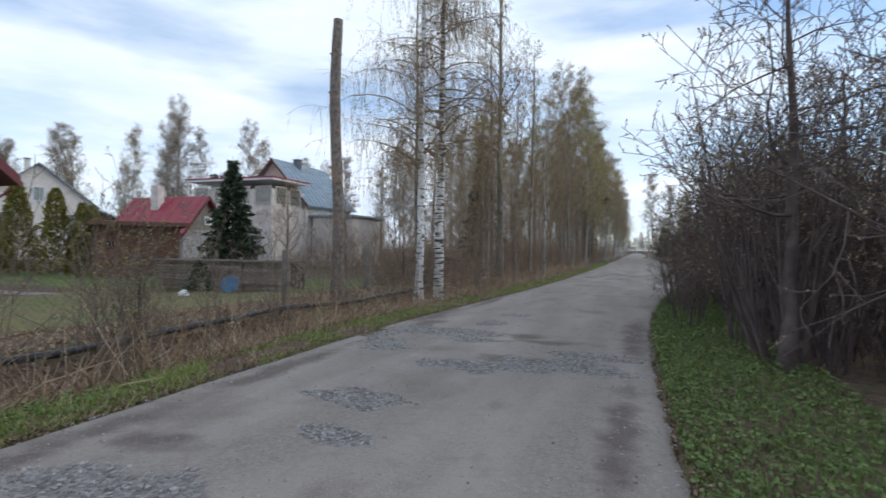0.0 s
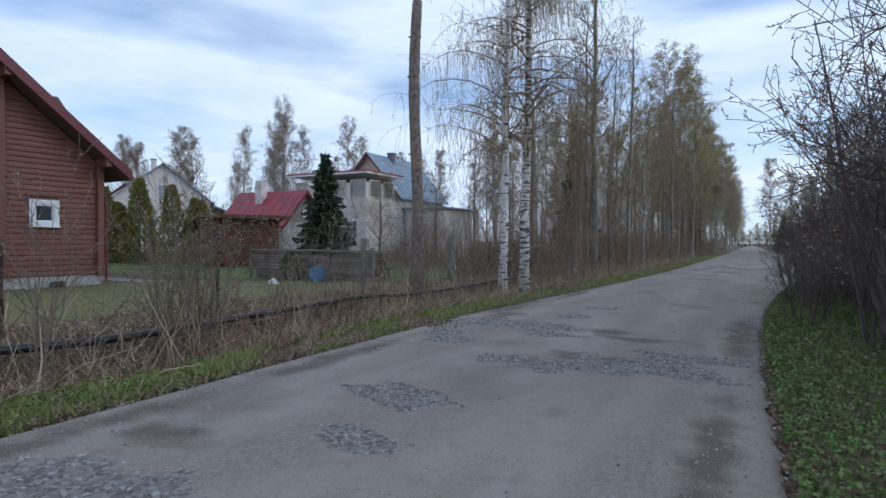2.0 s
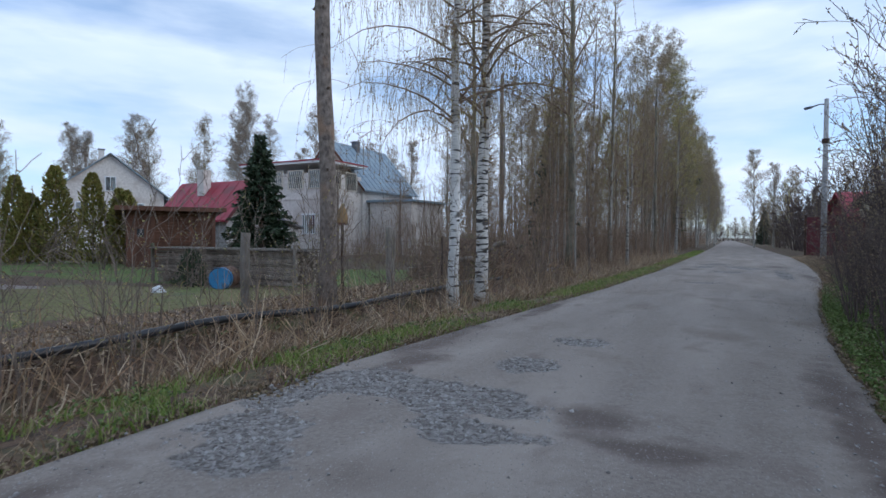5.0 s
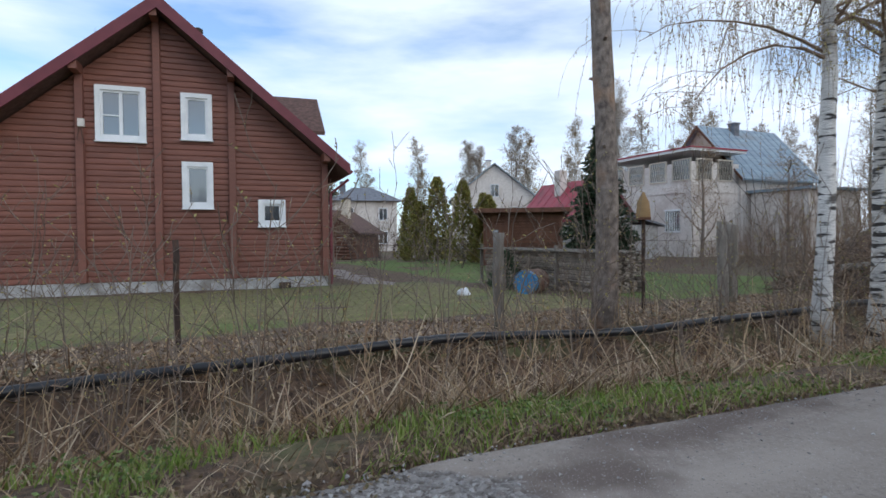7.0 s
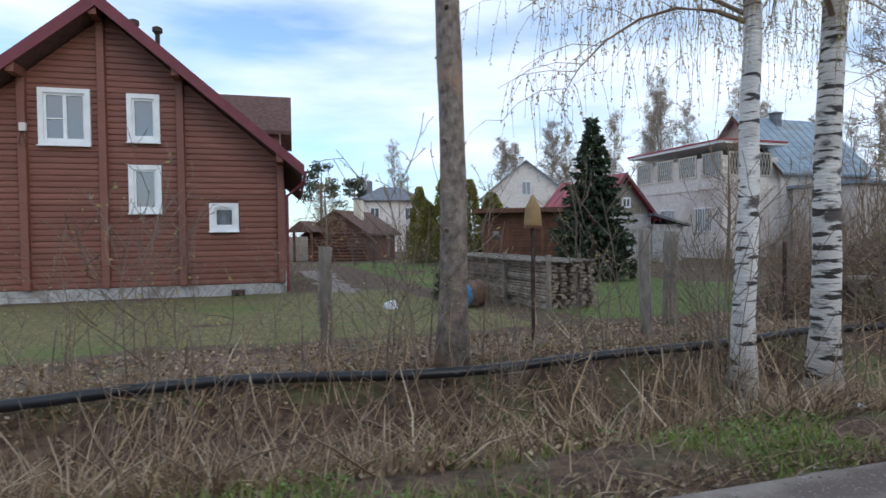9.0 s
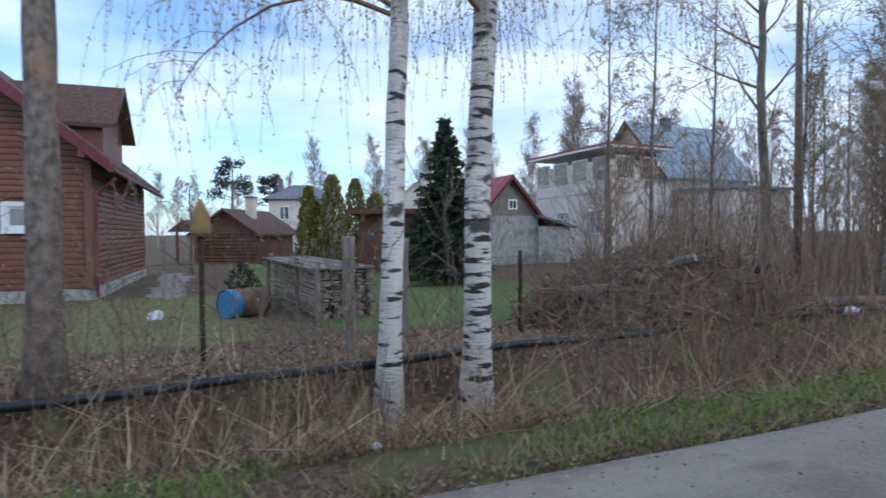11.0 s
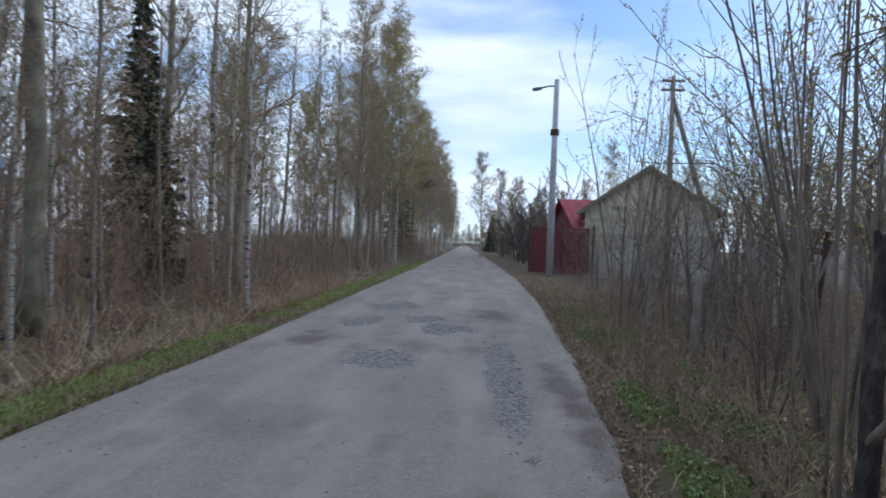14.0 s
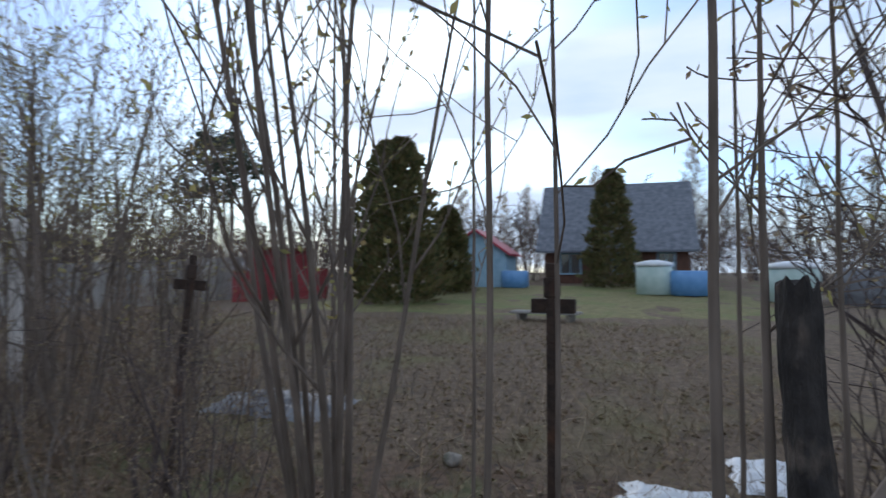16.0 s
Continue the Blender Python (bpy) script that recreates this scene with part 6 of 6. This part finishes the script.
wire = Mesh()
for a, b in ((0.6, 3.4), (3.4, 6.55), (6.55, 10.5), (10.5, 13.2), (13.2, 14.95), (14.95, 17.6), (17.6, 20.2)):
    n = int((b - a) / 0.11)
    for k in range(-11, n):
        for sgn in (1, -1):
            pts = []
            y0 = a + (k if sgn > 0 else k + 11) * 0.11
            y1 = y0 + sgn * 11 * 0.11
            t0, t1 = 0.0, 1.0
            lo, hi = min(y0, y1), max(y0, y1)
            if lo < a:
                c = (a - lo) / (hi - lo)
                t0, t1 = (c, 1.0) if sgn > 0 else (0.0, 1 - c)
            if hi > b:
                c = (hi - b) / (hi - lo)
                t0, t1 = (t0, 1 - c) if sgn > 0 else (c, t1)
            if t1 - t0 < 0.02:
                continue
            z0 = ground_z(-7.72, a) + 0.04
            wire.tube([(-7.72, y0 + (y1 - y0) * t0, z0 + 1.12 * t0), (-7.72, y0 + (y1 - y0) * t1, z0 + 1.12 * t1)], 0.0009, 3, cap=False)
    wire.tube([(-7.72, a, ground_z(-7.72, a) + 1.16), (-7.72, b, ground_z(-7.72, b) + 1.16)], 0.0025, 3, cap=False)
solo("wire_fence", wire, M_IRON, "thin rusty chain-link fence along the yard", "fence", "stuff")

# ---- woodpile, barrel and heap in the yard ----
pile = thing("woodpile", pose(-13.75, 15.25, ground_z(-13.75, 15.25), 0, 0, 1), "stack of weathered grey boards under a cover", "woodpile")
rng = random.Random(41)
board_meshes = [Mesh().box((0, 0, 0), (1.88, 0.13, 0.035)).data("board"), Mesh().box((0, 0, 0), (1.80, 0.15, 0.04)).data("board"), Mesh().box((0, 0, 0), (1.92, 0.11, 0.05)).data("board")]
for row in range(16):
    for col in range(3):
        for dep in (range(5) if col == 2 or row > 13 else (0, 1)):
            o = part("board", board_meshes[rng.randrange(3)], M_STACK, pile)
            o.location = (-1.85 + col * 1.87 + rng.uniform(-0.06, 0.06), 0.1 + dep * 0.22 + rng.uniform(-0.04, 0.04), 0.06 + row * 0.058 + rng.uniform(-0.004, 0.004))
            o.rotation_euler = (rng.uniform(-0.05, 0.05), rng.uniform(-0.012, 0.012), rng.uniform(-0.03, 0.03))
for x in (-2.5, -1.2, -0.6, 0.6, 1.2, 2.5):
    part("bearer", Mesh().box((x, 0.5, 0.0), (0.1, 1.2, 0.08)), M_GREYWOOD, pile)
for k in range(7):
    o = part("cover_plank", Mesh().box((0, 0, 0), (5.6 + 0.2 * (k % 3), 0.17, 0.03)).data("cover_plank"), M_GREYWOOD, pile)
    o.location = (rng.uniform(-0.08, 0.08), -0.12 + k * 0.19, 1.01 + 0.012 * (k % 2))
for x in (-2.85, 0.96, 2.85):
    part("stake", Mesh().box((x, -0.05, 0.55), (0.08, 0.08, 1.2)), M_GREYWOOD, pile)

M_RUST = mat("rusty_barrel_steel", (0.09, 0.05, 0.035), (0.19, 0.11, 0.08), 6, 0.8, 0.4, wear=(0.05, 0.12, 0.22), wear_scale=1.5, wear_at=(0.6, 0.7))
barrel = thing("steel_barrel", pose(-12.0, 13.75, ground_z(-12.0, 13.75) + 0.27, 0, 0, 213), "blue rusty steel barrel lying on its side", "barrel")
g = Mesh()
ys_ = [0, 0.02, 0.03, 0.27, 0.285, 0.30, 0.56, 0.575, 0.59, 0.80, 0.82]
part("body", Mesh().tube([(0, -y, 0) for y in ys_], [0.29, 0.29, 0.28, 0.28, 0.293, 0.28, 0.28, 0.293, 0.28, 0.28, 0.29], 24), M_RUST, barrel, "rust-stained barrel side", smooth=True)
part("lid", Mesh().tube([(0, 0.004, 0), (0, 0.02, 0)], [0.275, 0.27], 24), M_BLUE, barrel, "bright blue barrel end")
part("rim", Mesh().tube([(0, -0.16, 0), (0, 0.012, 0), (0, 0.03, 0)], [0.284, 0.295, 0.29], 24, cap=False), M_BLUE, barrel, "blue painted rim")

heap = thing("brush_heap", pose(-8.2, 21.2, ground_z(-8.2, 21.2)) @ Matrix.Scale(1.6, 4), "heap of roots, branches and rotten wood", "brush heap")
g = Mesh()
n, rings = 22, 6
for r in range(rings + 1):
    for j in range(n):
        a = 2 * math.pi * j / n
        k = r / rings
        hgt = 0.75 * (1 - k * k) * (1 + 0.5 * noise.noise(Vector((math.cos(a) * 2 * k, math.sin(a) * 2 * k, 9))))
        g.v.append((1.1 * k * math.cos(a), 2.0 * k * math.sin(a), hgt - (0.1 if r == rings else 0)))
for r in range(rings):
    for j in range(n):
        g.f.append((r * n + j, (r + 1) * n + j, (r + 1) * n + (j + 1) % n, r * n + (j + 1) % n))
part("earth", g, M_SOIL, heap, smooth=True)
rng = random.Random(51)
sticks = Mesh()
for _ in range(700):
    a, k = rng.uniform(0, 6.28), rng.random() ** 0.5
    p = Vector((1.15 * k * math.cos(a), 2.1 * k * math.sin(a), 0.7 * (1 - k * k)))
    d = (jitter(rng, 1) + Vector((0, 0, 0.25))).normalized()
    L = rng.uniform(0.25, 0.8)
    sticks.tube([p - d * L * 0.4, p + jitter(rng, 0.05), p + d * L * 0.6], [0.012, 0.011, 0.004], 4, cap=False)
part("branchwood", sticks, M_TWIG, heap)
for i in range(16):
    p = Vector((rng.uniform(-0.7, 0.9), rng.uniform(-1.5, 1.2), rng.uniform(0.2, 0.7)))
    d = Vector((rng.uniform(-1, 1), rng.uniform(-1, 1), rng.uniform(-0.1, 0.3))).normalized() * rng.uniform(0.12, 0.32)
    part("log", Mesh().tube([p - d, p, p + d], [0.045, 0.055, 0.04], 8), (M_BARK, M_GREYWOOD)[i % 2], heap)


def lump(name, x, y, r, material, label, category, seed=0, flat=0.5, dz=0.0):
    g = Mesh()
    n, rings = 10, 6
    for i in range(rings + 1):
        for j in range(n):
            a, b = 2 * math.pi * j / n, math.pi * i / rings
            k = r * (1 + 0.45 * noise.noise(Vector((math.cos(a) * math.sin(b) * 1.4, math.sin(a) * math.sin(b) * 1.4, math.cos(b) + seed))))
            g.v.append((k * math.sin(b) * math.cos(a), k * math.sin(b) * math.sin(a), k * flat * math.cos(b)))
    for i in range(rings):
        for j in range(n):
            g.f.append((i * n + j, (i + 1) * n + j, (i + 1) * n + (j + 1) % n, i * n + (j + 1) % n))
    return solo(name, g, material, label, category, m=pose(x, y, ground_z(x, y) + dz, 0, 0, seed * 40), smooth=True)


lump("litter_bag", -6.5, 23.7, 0.14, M_SHEET, "crumpled pale plastic litter in the ditch", "litter", 1, 0.6, 0.08)
lump("litter_bag", -7.3, 19.9, 0.10, M_SHEET, "crumpled pale plastic litter on the heap", "litter", 2, 0.6, 0.05)
lump("litter_scrap", left_edge(14.2) - 0.85, 14.2, 0.04, M_SHEET, "small white scrap on the verge", "litter", 3, 0.5, 0.05)
lump("stone", -12.6, 12.5, 0.16, M_SHEET, "white rag lying on the lawn", "litter", 4, 0.8, 0.06)
board_ = solo("white_board", Mesh().box((0, 0, 0.2), (0.7, 0.04, 0.2)), M_WHITE, "white painted board standing on edge", "board", m=pose(-10.9, 21.6, ground_z(-10.9, 21.6), 0, 0, 70))
crate = thing("wooden_crate", pose(-10.2, 20.6, ground_z(-10.2, 20.6), 0, 0, 60), "small rough wooden crate on the lawn", "crate")
for k in range(3):
    for y in (-0.2, 0.2):
        part("slat", Mesh().box((0, y, 0.07 + 0.13 * k), (0.6, 0.02, 0.1)), M_GREYWOOD, crate)
    for x in (-0.3, 0.3):
        part("slat", Mesh().box((x, 0, 0.07 + 0.13 * k), (0.02, 0.38, 0.1)), M_GREYWOOD, crate)
solo("fallen_log", Mesh().tube([(-0.9, 0, 0.1), (0, 0.05, 0.11), (1.2, 0, 0.1)], [0.09, 0.1, 0.08], 9), M_BARK, "dark fallen log at the verge", "log", m=pose(-5.3, 46.5, ground_z(-5.3, 46.5), 0, 0, 20))
solo("fallen_log", Mesh().tube([(-1.5, 0, 0.1), (0, 0.1, 0.1), (1.5, 0, 0.1)], [0.08, 0.09, 0.06], 9), M_BARK, "dark log lying in the ditch", "log", m=pose(-7.0, 24.6, ground_z(-7.0, 24.6) + 0.05, 0, 0, 80))

# ---- the field beyond the lane ----
def cross_post(x, y, h, m_turn, label, lean=0.0, bar=0.26):
    c = thing("metal_post", pose(x, y, ground_z(x, y), 0, lean, m_turn), label, "post")
    part("post", Mesh().box((0, 0, h / 2 - 0.15), (0.055, 0.055, h + 0.3)), M_IRON, c, bevel=0.006)
    part("cross_bar", Mesh().box((0.0, -0.045, h - 0.25), (bar, 0.05, 0.085)), M_IRON, c, bevel=0.006)
    part("clamp", Mesh().box((0, -0.012, h - 0.14), (0.085, 0.09, 0.12)), M_IRON, c, bevel=0.01)
    return c


cross_post(4.17, 21.76, 1.86, 85, "rusty iron post with a crossbar and clamp")
cross_post(4.6, 24.95, 1.98, 135, "rusty leaning iron post with a crossbar", -5)
post("wooden_post", 3.75, 26.3, 1.35, 0.065, M_GREYWOOD, "peeled pale wooden post beside the shrubs", (0.05, 0))
post("wooden_post", 3.45, 27.5, 1.95, 0.075, M_BARK, "dark leaning rotten wooden post", (0.09, 0))
post("wooden_post", 7.2, 30.5, 2.6, 0.1, M_PLASTER, "pale round post in the field")
M_CHAR = mat("charred_wood", (0.016, 0.013, 0.012), (0.06, 0.05, 0.045), 14, 0.85, 1.0, 30, stretch=(1, 1, 0.5), wear=(0.13, 0.10, 0.08), wear_scale=9, wear_at=(0.56, 0.66))
stump = thing("burnt_stump", pose(2.53, 20.9, ground_z(2.53, 20.9), 0, 2, 0), "charred dark stump post with broken grey limbs", "stump")
rng = random.Random(61)
burnt = Mesh()
SIDES, LEVELS = 18, 22
for i in range(LEVELS + 1):
    z = 1.72 * i / LEVELS - (0.2 if i == 0 else 0)
    for k in range(SIDES):
        a = 2 * math.pi * k / SIDES
        r = 0.052 * (1 + 0.35 * math.exp(-z / 0.2)) * (1 + 0.28 * noise.noise(Vector((math.cos(a) * 1.6, math.sin(a) * 1.6, z * 2.4))) + 0.16 * noise.noise(Vector((math.cos(a) * 4, math.sin(a) * 4, z * 9))))
        top = 0.07 * noise.noise(Vector((math.cos(a) * 2.5, math.sin(a) * 2.5, 4))) if i == LEVELS else 0
        burnt.v.append((r * math.cos(a) + 0.012 * math.sin(z * 5), r * math.sin(a) + 0.01 * math.sin(z * 4 + 1), z + top))
burnt.f = [(i * SIDES + k, i * SIDES + (k + 1) % SIDES, (i + 1) * SIDES + (k + 1) % SIDES, (i + 1) * SIDES + k) for i in range(LEVELS) for k in range(SIDES)]
burnt.f.append(tuple(LEVELS * SIDES + k for k in range(SIDES)))
part("trunk", burnt, M_CHAR, stump)
for i, (z, a, L) in enumerate(((1.0, -1.2, 0.36), (0.6, -1.9, 0.3))):
    d = Vector((math.cos(a), math.sin(a), 0.75))
    part("broken_limb", Mesh().tube([(0, 0, z), tuple(Vector((0, 0, z)) + d * L * 0.5), tuple(Vector((0, 0, z)) + d * L + Vector((0.05, 0, 0.06)))], [0.032, 0.028, 0.018], 8), M_STEM, stump, "grey bare limb")

# tall stems beside the camera's last steps
S_STEM = dict(SHRUB, kids=(7, 3, 0), levels=2, bend=(0.05, 0.2, 0.3), leaves=3, leaf=0.05, lift=(0.04, 0.2, 0.1), thin=0.004, along=1.5, shrink=0.32)
for seed, count, hh, sp, r0, x, y, text in ((201, 11, 6.2, 0.26, 0.026, 3.66, 22.87, "clump of tall grey alder stems with catkins"), (240, 7, 5.4, 0.35, 0.026, 3.3, 28.6, "clump of slim grey stems with catkins")):
    clump = thing("alder_clump", stand(x, y), text, "shrub")
    for k in range(count):
        stem, limb, twig, lf = shrub_data(seed + k, 1, hh, sp, r0, S_STEM)
        st = part("stem", stem, M_STEM, clump, smooth=True)
        limb.add(twig.v, twig.f)
        part("crown", limb, M_STEM, st)
        part("foliage", lf, M_BUD, st)
for i, (x, y, r, h) in enumerate(((2.65, 21.78, 0.015, 5.5), (2.75, 21.55, 0.012, 5.2), (2.55, 21.12, 0.021, 4.8), (2.66, 20.98, 0.022, 3.0), (3.3, 22.0, 0.011, 4.6), (3.5, 20.9, 0.013, 4.6), (2.9, 20.7, 0.012, 4.4), (4.6, 23.6, 0.012, 4.5))):
    tree("alder_tree", tree_data(210 + i, h, r, 1.4, 8, dict(WOOD, kids=(0, 3, 0), levels=2, leaves=3, leaf=0.045, thin=0.0035), up=(0.5, 1.4), reach=0.2, sides=8, wobble=0.008), stand(x, y), "slim grey alder stem with small catkins", M_STEM, M_STEM, M_BUD, "alder saplings")
tree("apple_tree", tree_data(231, 4.4, 0.06, 2.3, 12, APPLE, up=(0.0, 0.7), reach=0.42, sides=8, wobble=0.03), stand(4.8, 19.0, 200), "old leafless apple tree with crooked boughs", M_HEDGE, M_HEDGE, M_BUD)
tree("garden_tree", tree_data(232, 6.5, 0.13, 1.6, 24, WOOD, up=(0.2, 1.0), reach=0.3, sides=8), stand(9.5, 33.5), "spreading leafless garden tree with dark twigs", M_BARK, M_TWIG, M_BUD)
tree("garden_tree", tree_data(234, 6.0, 0.12, 1.0, 24, WOOD, up=(0.3, 1.0), reach=0.35, sides=8), stand(-23.5, 33.0), "spreading leafless fruit tree by the white house", M_BARK, M_TWIG, M_BUD_DULL)
tree("garden_tree", tree_data(235, 5.5, 0.12, 1.0, 24, WOOD, up=(0.3, 1.0), reach=0.35, sides=8), stand(-20.5, 36.0), "bushy leafless fruit tree by the white house", M_BARK, M_TWIG, M_BUD_DULL)
tree("garden_tree", tree_data(236, 4.2, 0.1, 0.8, 20, WOOD, up=(0.3, 1.0), reach=0.35, sides=8), stand(-29.0, 13.4), "leafless plum tree behind the log house", M_BARK, M_TWIG, M_BUD_DULL)


def drape(name, x, y, rx, ry, material, label, seed, h=0.12):
    g = Mesh()
    n = 14
    for j in range(n + 1):
        for i in range(n + 1):
            u, v = i / n * 2 - 1, j / n * 2 - 1
            k = 1 + 0.25 * noise.noise(Vector((u * 2, v * 2, seed)))
            xx, yy = x + u * rx * k, y + v * ry * k
            z = ground_z(xx, yy) + 0.03 + h * abs(noise.noise(Vector((u * 2.2, v * 2.2, seed + 5)))) * (1 - max(abs(u), abs(v)) ** 4)
            g.v.append((xx, yy, z if max(abs(u), abs(v)) < 0.99 else ground_z(xx, yy) + 0.012))
    g.f = [(j * (n + 1) + i, j * (n + 1) + i + 1, (j + 1) * (n + 1) + i + 1, (j + 1) * (n + 1) + i) for j in range(n) for i in range(n)]
    return solo(name, g, material, label, "sheet", smooth=True)


drape("tarpaulin", 7.2, 25.6, 0.55, 0.9, M_TARP, "faded blue tarpaulin lying on the field", 3, 0.3)
drape("plastic_sheet", 6.4, 20.15, 0.4, 0.35, M_SHEET, "white plastic sheet on the bare ground", 8)
drape("plastic_sheet", 5.7, 21.0, 0.25, 0.4, M_SHEET, "white plastic sheet on the bare ground", 11)
lump("stone", 5.9, 22.9, 0.09, M_GREYWOOD, "pale stone in the dead grass", "stone", 5, 0.7, 0.04)

# grey-roofed house, hives and tanks beyond the field
M_SKYBLUE = mat("pale_blue_boards", (0.22, 0.36, 0.46), (0.32, 0.46, 0.56), 3, 0.7, 0.2)
M_BARRELBLUE = mat("blue_plastic_tank", (0.10, 0.26, 0.52), (0.15, 0.33, 0.60), 3, 0.4, 0.1)
M_PALEGREEN = mat("pale_green_plastic", (0.40, 0.52, 0.48), (0.52, 0.62, 0.58), 3, 0.5, 0.1)
blue = gable_house("grey_roofed_house", pose(34.8, 26.0, 0.95, 0, 0, 180) @ pose(-3.4, 0, 0), "low dark log house with a tall grey roof", 6.8, 8.0, 2.5, 6.3, M_SHED, M_GREYROOF,
                   [("right", 1.5, 1.3, 1.2, 1.2, False, M_SKYBLUE), ("right", 4.5, 1.3, 1.2, 1.2, False, M_SKYBLUE), ("right", 6.8, 1.3, 0.9, 1.2, False, M_SKYBLUE)], chimney=(0.2, 3.6, 0.7, M_SHED), over=0.5)
gable_house("garden_hut", pose(33.5, 29.2, 0.9, 0, 0, 90), "small hut with a faded red roof", 3.4, 3.0, 1.9, 3.1, M_SKYBLUE, M_REDROOF, [], over=0.25)


def tank(x, y, r, h, material, label, cover=None):
    t = thing("water_tank", pose(x, y, ground_z(x, y)), label, "tank", "tanks beyond the field")
    part("body", Mesh().tube([(0, 0, 0), (0, 0, 0.03), (0, 0, h * 0.5), (0, 0, h * 0.97), (0, 0, h)], [r * 0.95, r, r * 1.03, r, r * 0.93], 18), material, t, smooth=True)
    if cover:
        part("cover", Mesh().tube([(0, 0, h * 0.9), (0, 0, h * 1.02), (0, 0, h * 1.1)], [r * 1.06, r * 1.02, r * 0.3], 18), cover, t, "white cloth cover", smooth=True)
    return t


tank(26.8, 20.2, 0.75, 1.35, M_PALEGREEN, "pale green water tank with a white cover", M_SHEET)
tank(26.7, 18.7, 0.95, 1.05, M_BARRELBLUE, "wide blue plastic water tank")
tank(24.2, 15.6, 0.85, 1.35, M_PALEGREEN, "pale green water tank with a white cover", M_SHEET)
tank(23.6, 13.6, 0.8, 1.3, M_TARP, "dull blue plastic water tank")
tank(30.5, 27.0, 0.7, 0.9, M_BARRELBLUE, "blue plastic barrel by the hut")
stack = thing("plank_stack", pose(16.7, 23.5, ground_z(16.7, 23.5), 0, 0, 80), "low stack of pale planks on bearers", "plank stack")
for k in range(5):
    part("plank", Mesh().box((0, -0.3 + 0.15 * k, 0.24 + 0.03 * (k % 2)), (1.9, 0.14, 0.035)), M_FENCE, stack)
for x in (-0.7, 0.7):
    part("trestle", Mesh().box((x, 0, 0.11), (0.08, 0.7, 0.24)), M_GREYWOOD, stack)
red_gate = thing("red_shed", pose(22.5, 36.0, ground_z(22.5, 36), 0, 0, -50), "small red shed behind the field fence", "shed")
part("wall", Mesh().box((0, 0.9, 1.0), (2.6, 1.8, 2.2)), M_REDFENCE, red_gate)
part("roof", Mesh().prism([(-0.2, 2.2), (2.0, 2.16), (2.0, 2.05), (-0.2, 2.09)], "x", -1.5, 1.5), M_SHED, red_gate)
solo("overhead_cable", Mesh().tube([(-60, 0.5, 7.2), (-45, 2, 6.2), (-30, 3.4, 5.9), (-21.5, 4.0, 6.1)], 0.012, 4), M_IRON, "thin black cable to the log house", "cable")
